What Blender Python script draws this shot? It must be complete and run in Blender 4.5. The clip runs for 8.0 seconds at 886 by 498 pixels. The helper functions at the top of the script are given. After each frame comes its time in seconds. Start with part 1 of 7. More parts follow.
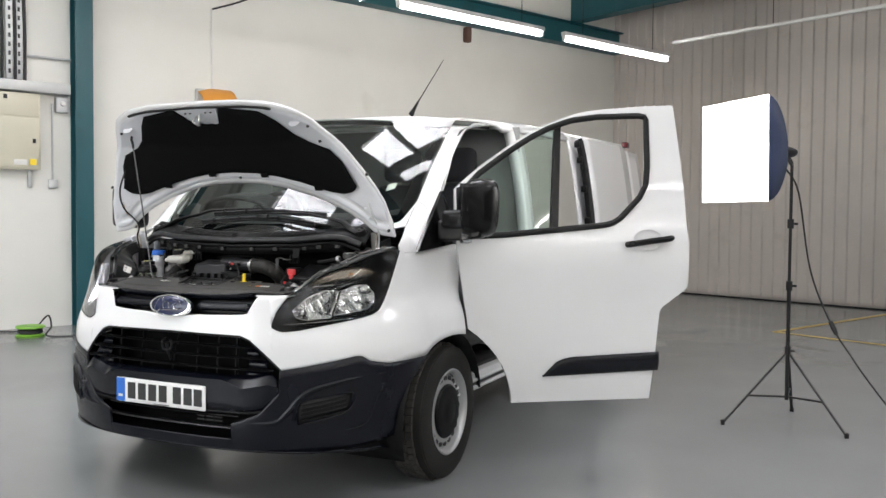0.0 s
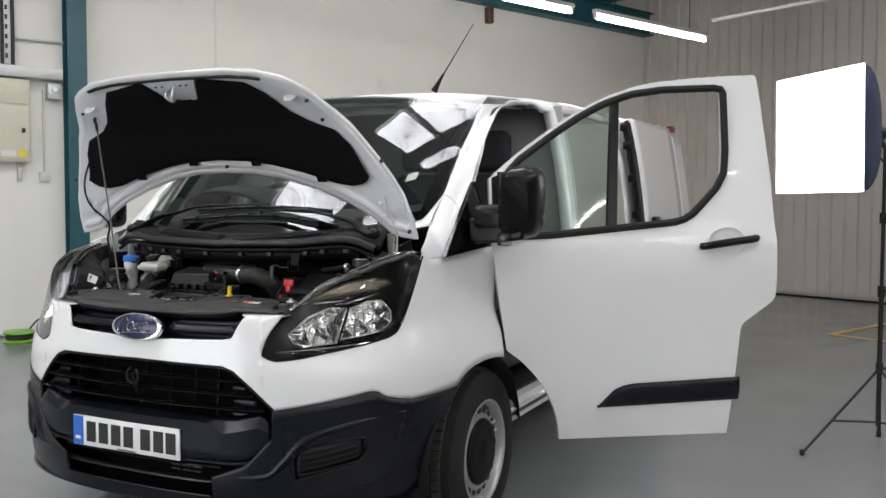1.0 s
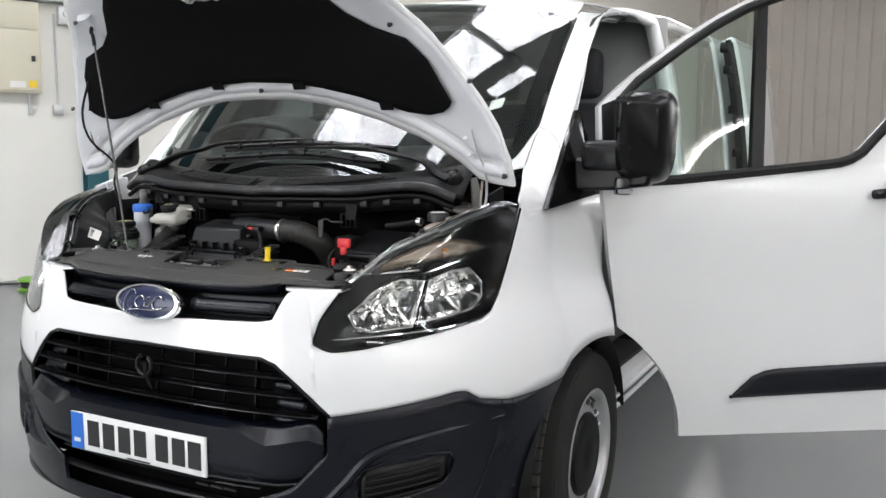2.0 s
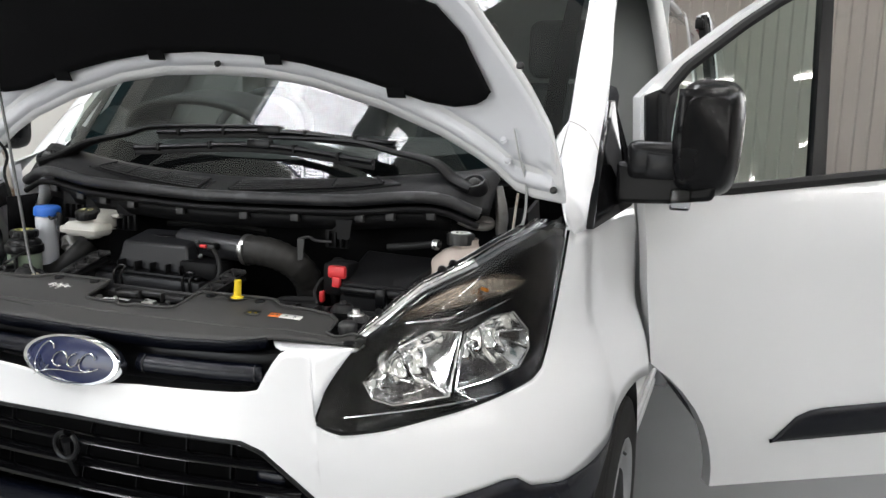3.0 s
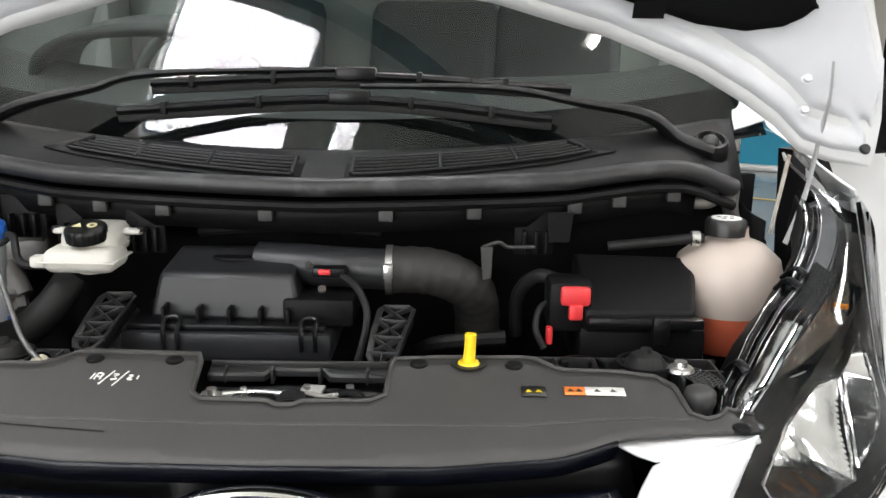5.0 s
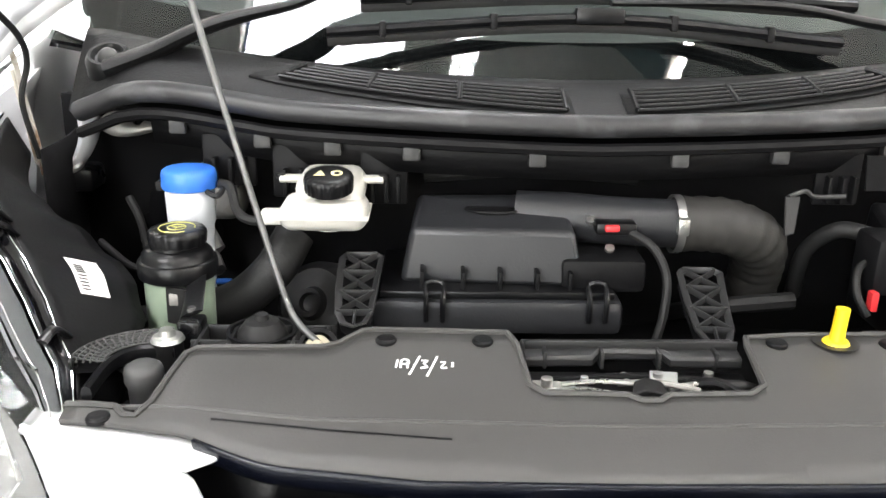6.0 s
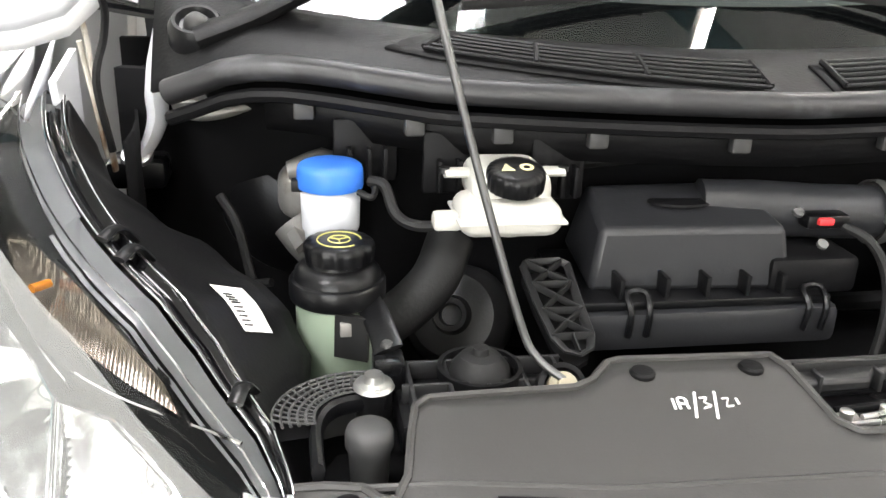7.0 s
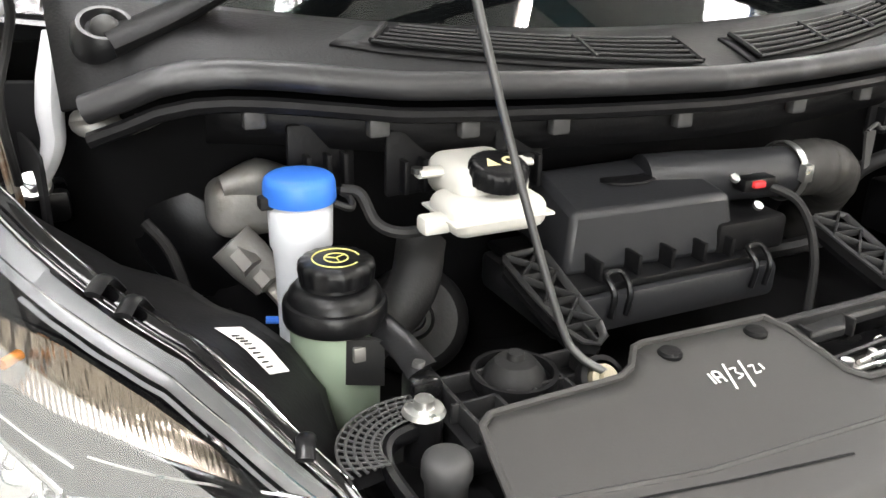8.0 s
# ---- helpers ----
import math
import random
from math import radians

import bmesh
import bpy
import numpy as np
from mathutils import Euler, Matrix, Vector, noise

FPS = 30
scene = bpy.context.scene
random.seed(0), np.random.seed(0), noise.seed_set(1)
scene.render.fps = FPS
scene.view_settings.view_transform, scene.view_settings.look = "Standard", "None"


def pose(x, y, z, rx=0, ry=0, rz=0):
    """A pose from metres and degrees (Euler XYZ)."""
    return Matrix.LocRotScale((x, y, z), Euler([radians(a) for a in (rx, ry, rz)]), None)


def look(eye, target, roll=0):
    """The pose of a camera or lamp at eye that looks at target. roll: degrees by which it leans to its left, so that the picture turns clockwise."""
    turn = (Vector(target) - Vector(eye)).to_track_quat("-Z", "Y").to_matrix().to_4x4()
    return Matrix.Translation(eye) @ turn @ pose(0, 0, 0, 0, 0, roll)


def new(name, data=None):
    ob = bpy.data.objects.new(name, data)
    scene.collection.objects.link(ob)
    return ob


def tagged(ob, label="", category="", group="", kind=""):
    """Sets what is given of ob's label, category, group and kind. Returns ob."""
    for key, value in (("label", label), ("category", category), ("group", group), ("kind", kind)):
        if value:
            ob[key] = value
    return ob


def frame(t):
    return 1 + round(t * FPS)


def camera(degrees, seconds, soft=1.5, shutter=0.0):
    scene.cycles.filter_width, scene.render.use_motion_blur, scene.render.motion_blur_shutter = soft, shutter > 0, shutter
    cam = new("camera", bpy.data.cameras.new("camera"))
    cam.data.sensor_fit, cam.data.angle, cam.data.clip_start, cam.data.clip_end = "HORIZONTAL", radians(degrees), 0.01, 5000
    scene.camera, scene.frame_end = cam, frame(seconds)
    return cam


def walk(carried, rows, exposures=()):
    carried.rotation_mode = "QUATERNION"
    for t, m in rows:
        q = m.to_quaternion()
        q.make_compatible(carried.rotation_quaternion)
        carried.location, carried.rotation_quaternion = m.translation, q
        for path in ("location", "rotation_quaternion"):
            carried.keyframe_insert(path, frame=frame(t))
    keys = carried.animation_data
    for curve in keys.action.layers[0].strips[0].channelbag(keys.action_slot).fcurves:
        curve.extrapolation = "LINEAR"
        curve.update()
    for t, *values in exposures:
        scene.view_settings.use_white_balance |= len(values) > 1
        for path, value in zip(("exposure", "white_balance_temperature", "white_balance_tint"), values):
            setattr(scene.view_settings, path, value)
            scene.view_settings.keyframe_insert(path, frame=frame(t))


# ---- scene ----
cam = camera(54.1, 8.0)
PATH = [
    (0, (2.772, -3.051, 1.325), (1.94, -1.233, 1.251), 0.5),
    (0.5, (2.637, -2.689, 1.352), (1.789, -0.879, 1.268), 0.3),
    (1, (2.371, -2.331, 1.346), (1.504, -0.531, 1.252), 0.2),
    (1.5, (2.094, -2.022, 1.344), (1.198, -0.246, 1.136), 0.4),
    (2, (1.821, -1.711, 1.347), (0.907, 0.052, 1.107), 0.2),
    (2.2, (1.703, -1.623, 1.351), (0.787, 0.136, 1.088), 0.2),
    (3.3, (1.073, -1.19, 1.446), (0.574, 0.715, 1.099), 1.7),
    (3.5, (0.956, -1.106, 1.442), (0.548, 0.817, 1.074), 1.0),
    (4, (0.697, -0.96, 1.442), (0.495, 0.985, 1.025), 1.7),
    (4.2, (0.586, -0.925, 1.44), (0.491, 1.026, 1.012), 1.8),
    (5.3, (0.093, -0.732, 1.397), (0.085, 1.208, 0.913), 0.9),
    (5.5, (0.016, -0.692, 1.392), (0.015, 1.243, 0.887), 1.1),
    (6, (-0.194, -0.583, 1.391), (-0.158, 1.313, 0.755), 1.0),
    (6.5, (-0.409, -0.496, 1.403), (-0.237, 1.37, 0.705), 1.5),
    (7, (-0.522, -0.38, 1.38), (-0.209, 1.457, 0.654), 2.0),
    (7.5, (-0.625, -0.306, 1.379), (-0.193, 1.494, 0.622), 1.8),
    (8, (-0.722, -0.266, 1.382), (0.113, 1.386, 0.624), 1.6),
]
walk(cam, [(t, look(eye, target, roll)) for t, eye, target, roll in PATH], [(0, 0.56, 6550, 11), (0.5, 0.35, 6550, 11), (1.0, 0.24, 6500, 11), (1.5, 0.56, 6450, 11), (2.0, 0.64, 6450, 11), (3.5, 0.52, 6550, 10), (4.2, 0.46, 6550, 10), (5.3, 1.50, 6700, 10), (6.2, 2.0, 6750, 10), (8.0, 1.80, 6880, 10)])

# ---- world and large lights ----
world = bpy.data.worlds.new("daylight")
scene.world = world
world.use_nodes = True
wn, wl = world.node_tree.nodes, world.node_tree.links
sky = wn.new("ShaderNodeTexSky")
sky.sky_type, sky.sun_disc, sky.sun_elevation, sky.sun_rotation = "NISHITA", False, radians(50), radians(200)
wl.new(sky.outputs[0], wn["Background"].inputs[0])
wn["Background"].inputs[1].default_value = 0.12
TUBE_GLOW, SOFTBOX_GLOW, SKYLIGHT_WATTS, DOORWAY_WATTS = 30.0, 5.0, 40.0, 150.0

# The building stands turned against the van: u runs along the clad wall, v along the plastered wall.
HALL = pose(0, 0, 0, 0, 0, -25.46)
U_WALL, V_WALL, U_FAR, V_BACK, ROOF_Z = -6.9, 11.6, 17.0, -9.0, 5.6


# ---- materials ----
def shader(name):
    m = bpy.data.materials.new(name)
    m.use_nodes = True
    nt = m.node_tree
    return m, nt, nt.nodes, nt.links, nt.nodes["Principled BSDF"]


def surface(name, base, rough=0.5, metal=0.0, vary=0.12, scale=6.0, bump=0.0, grain=150.0, coat=0.0, rough_vary=0.1, spec=0.5,
            sub=0.0, stain=None, stain_at=0.62, stain_scale=2.5):
    """A painted, cast or moulded surface: patches, grain, uneven gloss and, where given, stains."""
    m, nt, nodes, links, p = shader(name)
    co = nodes.new("ShaderNodeTexCoord")
    n1, n2 = nodes.new("ShaderNodeTexNoise"), nodes.new("ShaderNodeTexNoise")
    n1.inputs["Scale"].default_value, n1.inputs["Detail"].default_value = scale, 6
    n2.inputs["Scale"].default_value, n2.inputs["Detail"].default_value = grain, 3
    for n in (n1, n2):
        links.new(co.outputs["Object"], n.inputs["Vector"])
    mix = nodes.new("ShaderNodeMix")
    mix.data_type = "RGBA"
    mix.inputs["A"].default_value = (*[max(0, c * (1 - vary)) for c in base], 1)
    mix.inputs["B"].default_value = (*[min(1, c * (1 + vary)) for c in base], 1)
    links.new(n1.outputs["Fac"], mix.inputs["Factor"])
    colour = mix.outputs["Result"]
    if stain:
        n3, ramp, over = nodes.new("ShaderNodeTexNoise"), nodes.new("ShaderNodeValToRGB"), nodes.new("ShaderNodeMix")
        n3.inputs["Scale"].default_value, n3.inputs["Detail"].default_value, n3.inputs["Distortion"].default_value = stain_scale, 8, 0.6
        links.new(co.outputs["Object"], n3.inputs["Vector"])
        ramp.color_ramp.elements[0].position, ramp.color_ramp.elements[1].position = stain_at - 0.05, stain_at + 0.12
        links.new(n3.outputs["Fac"], ramp.inputs["Fac"])
        over.data_type = "RGBA"
        over.inputs["B"].default_value = (*stain, 1)
        links.new(ramp.outputs["Color"], over.inputs["Factor"])
        links.new(colour, over.inputs["A"])
        colour = over.outputs["Result"]
    links.new(colour, p.inputs["Base Color"])
    rr = nodes.new("ShaderNodeMapRange")
    rr.inputs["To Min"].default_value, rr.inputs["To Max"].default_value = max(0.02, rough - rough_vary), min(1, rough + rough_vary)
    links.new(n1.outputs["Fac"], rr.inputs["Value"])
    links.new(rr.outputs["Result"], p.inputs["Roughness"])
    p.inputs["Metallic"].default_value, p.inputs["Coat Weight"].default_value, p.inputs["Coat Roughness"].default_value = metal, coat, 0.04
    p.inputs["Specular IOR Level"].default_value = spec
    if sub:
        p.inputs["Subsurface Weight"].default_value, p.inputs["Subsurface Radius"].default_value = sub, (0.02, 0.02, 0.02)
    if bump:
        b = nodes.new("ShaderNodeBump")
        b.inputs["Strength"].default_value, b.inputs["Distance"].default_value = bump, 0.002
        links.new(n2.outputs["Fac"], b.inputs["Height"])
        links.new(b.outputs["Normal"], p.inputs["Normal"])
    return m


def pane(name, tint, ior=1.5, rough=0.0):
    """Thin clear sheet: see-through with a mirror coat by its Fresnel gloss."""
    m, nt, nodes, links, p = shader(name)
    nodes.remove(p)
    tr, gl, fr, mx = (nodes.new(k) for k in ("ShaderNodeBsdfTransparent", "ShaderNodeBsdfGlossy", "ShaderNodeFresnel", "ShaderNodeMixShader"))
    tr.inputs[0].default_value, gl.inputs["Roughness"].default_value, fr.inputs["IOR"].default_value = (*tint, 1), rough, ior
    links.new(fr.outputs[0], mx.inputs[0])
    links.new(tr.outputs[0], mx.inputs[1])
    links.new(gl.outputs[0], mx.inputs[2])
    links.new(mx.outputs[0], nodes["Material Output"].inputs[0])
    return m


def hazed(name, clear, amount):
    """A clear sheet with a pale veil mixed in, painting the glare it reflects."""
    m = clear.copy()
    m.name = name
    nodes, links = m.node_tree.nodes, m.node_tree.links
    out = nodes["Material Output"]
    first = out.inputs[0].links[0].from_socket
    df, mx = nodes.new("ShaderNodeBsdfDiffuse"), nodes.new("ShaderNodeMixShader")
    df.inputs[0].default_value, mx.inputs[0].default_value = (0.75, 0.76, 0.74, 1), amount
    links.new(first, mx.inputs[1])
    links.new(df.outputs[0], mx.inputs[2])
    links.new(mx.outputs[0], out.inputs[0])
    return m


def glowing(name, colour, strength):
    m, nt, nodes, links, p = shader(name)
    p.inputs["Base Color"].default_value = (*colour, 1)
    p.inputs["Emission Color"].default_value, p.inputs["Emission Strength"].default_value = (*colour, 1), strength
    return m


WHITE = surface("white_paint", (0.76, 0.765, 0.77), 0.36, vary=0.006, coat=1.0, rough_vary=0.015, scale=3)
PRIMER = surface("white_inner_paint", (0.68, 0.69, 0.72), 0.42, vary=0.04, coat=0.3, scale=5, stain=(0.5, 0.5, 0.5), stain_at=0.72)
BUMPER = surface("textured_dark_plastic", (0.0026, 0.0033, 0.0068), 0.24, spec=0.30, vary=0.2, bump=0.25, grain=420)
SATIN = surface("satin_black_plastic", (0.0038, 0.0039, 0.0045), 0.30, vary=0.25, bump=0.1, grain=300, spec=0.28)
MATT = surface("matt_black_plastic", (0.0055, 0.0055, 0.006), 0.46, vary=0.25, bump=0.15, grain=260, spec=0.13)
RUSTY = surface("rust_stained_primer", (0.50, 0.47, 0.42), 0.6, vary=0.15, bump=0.2, grain=90, stain=(0.22, 0.13, 0.07), stain_at=0.52, stain_scale=22)
PANEL = surface("dusty_grey_plastic", (0.046, 0.045, 0.0435), 0.5, spec=0.3, vary=0.15, bump=0.08, grain=350, scale=4, stain=(0.075, 0.07, 0.064), stain_at=0.64)
COWL = surface("weathered_cowl_plastic", (0.0065, 0.0065, 0.007), 0.48, spec=0.18, vary=0.3, bump=0.25, grain=260, stain=(0.035, 0.035, 0.036), stain_at=0.68, stain_scale=5)
PAD = surface("black_felt", (0.0055, 0.0055, 0.006), 0.95, vary=0.3, bump=0.6, grain=500, spec=0.1)
RUBBER = surface("black_rubber", (0.009, 0.009, 0.0092), 0.6, spec=0.3, vary=0.3, bump=0.2, grain=200)
SEAL = surface("worn_rubber_seal", (0.016, 0.016, 0.0175), 0.45, vary=0.35, scale=14, stain=(0.075, 0.076, 0.08), stain_at=0.6, stain_scale=11)
TYRE = surface("tyre_rubber", (0.020, 0.0195, 0.0185), 0.65, vary=0.3, bump=0.3, grain=180, stain=(0.03, 0.028, 0.026), spec=0.15)
# Paler copy of the tyre rubber, painting in light on the tread.
TREAD = surface("lit_tread_rubber", (0.055, 0.052, 0.048), 0.7, vary=0.3, bump=0.3, grain=180, spec=0.2)
STEEL = surface("silver_wheel_paint", (0.42, 0.425, 0.43), 0.34, metal=0.6, vary=0.1, stain=(0.2, 0.2, 0.2), stain_at=0.7)
ROD = surface("grey_rod_steel", (0.13, 0.13, 0.13), 0.35, metal=0.8, vary=0.2, scale=30)
ZINC = surface("zinc_plated_steel", (0.62, 0.62, 0.60), 0.3, metal=0.95, vary=0.2, scale=40)
ALLOY = surface("dull_cast_alloy", (0.34, 0.33, 0.31), 0.5, metal=0.8, vary=0.3, scale=25, bump=0.4, grain=120)
AIRBOX = surface("airbox_plastic", (0.018, 0.0185, 0.0205), 0.38, vary=0.2, bump=0.1, grain=260, spec=0.38)
HOSE = surface("dusty_hose_rubber", (0.024, 0.023, 0.0215), 0.5, vary=0.3, bump=0.2, grain=120, spec=0.3)
CAST = surface("pale_cast_alloy", (0.20, 0.195, 0.185), 0.5, metal=0.3, vary=0.2, bump=0.4, grain=120, stain=(0.13, 0.11, 0.09), stain_at=0.6, stain_scale=20)
CHROME = surface("chrome", (0.85, 0.85, 0.86), 0.07, metal=1.0, vary=0.03, rough_vary=0.03)
FACET = surface("faceted_reflector", (0.97, 0.97, 0.97), 0.12, metal=1.0, vary=0.03, rough_vary=0.03)
FLUTED = surface("fluted_silver_reflector", (0.30, 0.255, 0.21), 0.22, metal=0.8, vary=0.06)
HAZY = surface("hazy_grey_lens_plastic", (0.16, 0.165, 0.17), 0.22, vary=0.25, scale=30)
LAMP_SHELL = surface("dark_grey_lamp_plastic", (0.045, 0.046, 0.048), 0.34, vary=0.2, bump=0.1, grain=300, spec=0.5)
MIRROR_BLACK = surface("mirror_shell_black", (0.004, 0.004, 0.0045), 0.26, vary=0.1, spec=0.22, rough_vary=0.04)
GLOSS_BLACK = surface("gloss_black", (0.0035, 0.0035, 0.004), 0.10, vary=0.05, coat=0.0, rough_vary=0.02, spec=0.35)
BEZEL = surface("lamp_bezel_black", (0.0035, 0.0035, 0.004), 0.16, vary=0.05, spec=0.18, rough_vary=0.02)
NAVY = surface("navy_enamel", (0.008, 0.014, 0.06), 0.25, vary=0.1, coat=0.3)
PLATE = surface("plate_white", (0.78, 0.78, 0.77), 0.35, vary=0.02)
BLUE_BAND = surface("plate_blue", (0.02, 0.14, 0.55), 0.35, vary=0.03)
INK = surface("black_print", (0.012, 0.012, 0.012), 0.4, vary=0.05)
NYLON = surface("milky_nylon", (0.56, 0.55, 0.51), 0.42, vary=0.05, sub=0.25, scale=14, stain=(0.55, 0.52, 0.44), stain_at=0.7, stain_scale=12)
WASHER = surface("white_polythene", (0.58, 0.60, 0.63), 0.4, vary=0.03, sub=0.25)
COOLANT_TOP = surface("yellowed_polythene", (0.50, 0.43, 0.38), 0.4, vary=0.12, sub=0.2, scale=10)
COOLANT = surface("red_coolant_through_polythene", (0.46, 0.10, 0.05), 0.35, vary=0.15, sub=0.2, scale=9)
FLUID = surface("green_fluid_through_polythene", (0.25, 0.31, 0.235), 0.35, vary=0.08, sub=0.2)
BLUE = surface("blue_cap", (0.03, 0.16, 0.62), 0.42, vary=0.05)
YELLOW = surface("yellow_handle", (0.80, 0.58, 0.02), 0.4, vary=0.05)
RED = surface("red_cover", (0.62, 0.035, 0.04), 0.4, vary=0.08)
ORANGE = surface("orange_print", (0.80, 0.20, 0.03), 0.5, vary=0.04)
PAPER = surface("label_paper", (0.76, 0.75, 0.72), 0.6, vary=0.04)
AMBER = surface("amber_lens", (0.45, 0.16, 0.02), 0.2, vary=0.1)
CHALK = surface("white_marker", (0.75, 0.75, 0.72), 0.8, vary=0.05)
TRIM_GREY = surface("cabin_dark_trim", (0.012, 0.013, 0.014), 0.6, vary=0.2)
HEADLINER = surface("pale_headliner", (0.62, 0.63, 0.60), 0.9, vary=0.05)
BULKHEAD = surface("grey_bulkhead_paint", (0.26, 0.27, 0.265), 0.6, vary=0.08)
CLOTH = surface("dark_seat_cloth", (0.03, 0.031, 0.035), 0.9, vary=0.3, bump=0.5, grain=400)
# Near-black with the shade of unlit depths put into the colour.
SHADE_BLACK = surface("baked_shade_black", (0.0032, 0.0032, 0.0036), 0.8, vary=0.3, spec=0.1)
LATTICE = surface("lattice_black_plastic", (0.016, 0.016, 0.0165), 0.42, vary=0.2, bump=0.1, grain=260, spec=0.35)
MESH_GREY = surface("grey_mesh_plastic", (0.032, 0.032, 0.032), 0.55, vary=0.2)
TAIL_RED = surface("red_tail_lens", (0.12, 0.01, 0.015), 0.15, vary=0.1)
SCREEN = pane("windscreen_glass", (0.70, 0.80, 0.75), 1.66)
DOOR_GLASS = pane("door_glass", (0.66, 0.78, 0.73), 1.52)
LENS = pane("clear_lens", (0.95, 0.955, 0.955), 1.42)
# Left lens: reflected glare is put in as a pale diffuse share.
VEILED_LENS = hazed("glare_veiled_lens", LENS, 0.19)
CLEAR = pane("clear_indicator", (0.85, 0.86, 0.88), 1.6)
PLASTER = surface("white_plaster", (0.78, 0.77, 0.725), 0.75, vary=0.07, scale=1.2, bump=0.35, grain=60, stain=(0.66, 0.64, 0.58), stain_at=0.72, stain_scale=0.9)
CLADDING = surface("grey_steel_cladding", (0.57, 0.525, 0.49), 0.42, vary=0.06, scale=2, stain=(0.50, 0.455, 0.42), stain_at=0.66)
FLOOR = surface("grey_floor_paint", (0.205, 0.212, 0.213), 0.22, vary=0.10, scale=0.9, bump=0.1, grain=70, rough_vary=0.05,
                stain=(0.185, 0.190, 0.190), stain_at=0.62, stain_scale=0.7)
TEAL = surface("teal_steel_paint", (0.010, 0.085, 0.105), 0.45, vary=0.15, scale=3, stain=(0.02, 0.05, 0.055), stain_at=0.66)
ROOF = surface("grey_roof_sheet", (0.74, 0.74, 0.71), 0.85, vary=0.3, scale=2)
YELLOW_LINE = surface("yellow_line_paint", (0.55, 0.38, 0.10), 0.5, vary=0.25, scale=8)
CREAM = surface("cream_enamel", (0.62, 0.59, 0.47), 0.4, vary=0.04)
GALV = surface("galvanised_tray", (0.55, 0.56, 0.56), 0.4, metal=0.4, vary=0.12, scale=10)
CABLE = surface("black_cable", (0.015, 0.015, 0.016), 0.5)
WHITE_PVC = surface("white_pvc", (0.72, 0.72, 0.70), 0.4, vary=0.04)
NYLON_CLOTH = surface("dark_blue_nylon", (0.02, 0.035, 0.09), 0.6, vary=0.2, bump=0.2)
STAND = surface("black_stand_tube", (0.006, 0.006, 0.0065), 0.35, vary=0.1)
BANNER = surface("teal_blue_banner", (0.008, 0.21, 0.33), 0.5, vary=0.05)
BANNER_PRINT = surface("banner_white_print", (0.72, 0.76, 0.78), 0.5, vary=0.03)
GREEN = surface("green_reel", (0.18, 0.42, 0.04), 0.4, vary=0.1)
ORANGE_SIGN = surface("orange_hood", (0.75, 0.32, 0.05), 0.5, vary=0.06)
TUBE_LIGHT = glowing("fluorescent_tube", (1.0, 0.975, 0.95), TUBE_GLOW)
SOFT_LIGHT = glowing("softbox_front", (1.0, 1.0, 1.0), SOFTBOX_GLOW)


def rooflight_sheet():
    m, nt, nodes, links, p = shader("speckled_rooflight")
    co, n1, ramp, tr, mx = (nodes.new(k) for k in ("ShaderNodeTexCoord", "ShaderNodeTexNoise", "ShaderNodeValToRGB", "ShaderNodeBsdfTransparent", "ShaderNodeMixShader"))
    n1.inputs["Scale"].default_value, n1.inputs["Detail"].default_value = 48, 3
    n2, grow, add = nodes.new("ShaderNodeTexNoise"), nodes.new("ShaderNodeMath"), nodes.new("ShaderNodeMath")
    n2.inputs["Scale"].default_value, n2.inputs["Detail"].default_value = 2.6, 3
    grow.operation, add.operation = "MULTIPLY_ADD", "ADD"
    grow.inputs[1].default_value, grow.inputs[2].default_value = 0.22, -0.11
    for n in (n1, n2):
        links.new(co.outputs["Object"], n.inputs["Vector"])
    links.new(n2.outputs["Fac"], grow.inputs[0])
    links.new(n1.outputs["Fac"], add.inputs[0])
    links.new(grow.outputs[0], add.inputs[1])
    ramp.color_ramp.elements[0].position, ramp.color_ramp.elements[1].position = 0.535, 0.555
    links.new(add.outputs[0], ramp.inputs["Fac"])
    links.new(ramp.outputs["Color"], mx.inputs[0])
    tr.inputs[0].default_value = (0.96, 0.97, 1.0, 1)
    links.new(tr.outputs[0], mx.inputs[1])
    links.new(p.outputs[0], mx.inputs[2])
    p.inputs["Base Color"].default_value = (0.22, 0.19, 0.16, 1)
    links.new(mx.outputs[0], nodes["Material Output"].inputs[0])
    return m


ROOFLIGHT = rooflight_sheet()


def fine_flutes(m, scale):
    """Adds the fine moulded ribs of a lamp's reflector to a surface."""
    nodes, links = m.node_tree.nodes, m.node_tree.links
    co, wave, b = (nodes.new(k) for k in ("ShaderNodeTexCoord", "ShaderNodeTexWave", "ShaderNodeBump"))
    wave.inputs["Scale"].default_value, wave.inputs["Distortion"].default_value = scale, 0.4
    b.inputs["Strength"].default_value, b.inputs["Distance"].default_value = 0.22, 0.0010
    links.new(co.outputs["Object"], wave.inputs["Vector"])
    links.new(wave.outputs["Fac"], b.inputs["Height"])
    links.new(b.outputs["Normal"], nodes["Principled BSDF"].inputs["Normal"])


fine_flutes(FLUTED, 85)


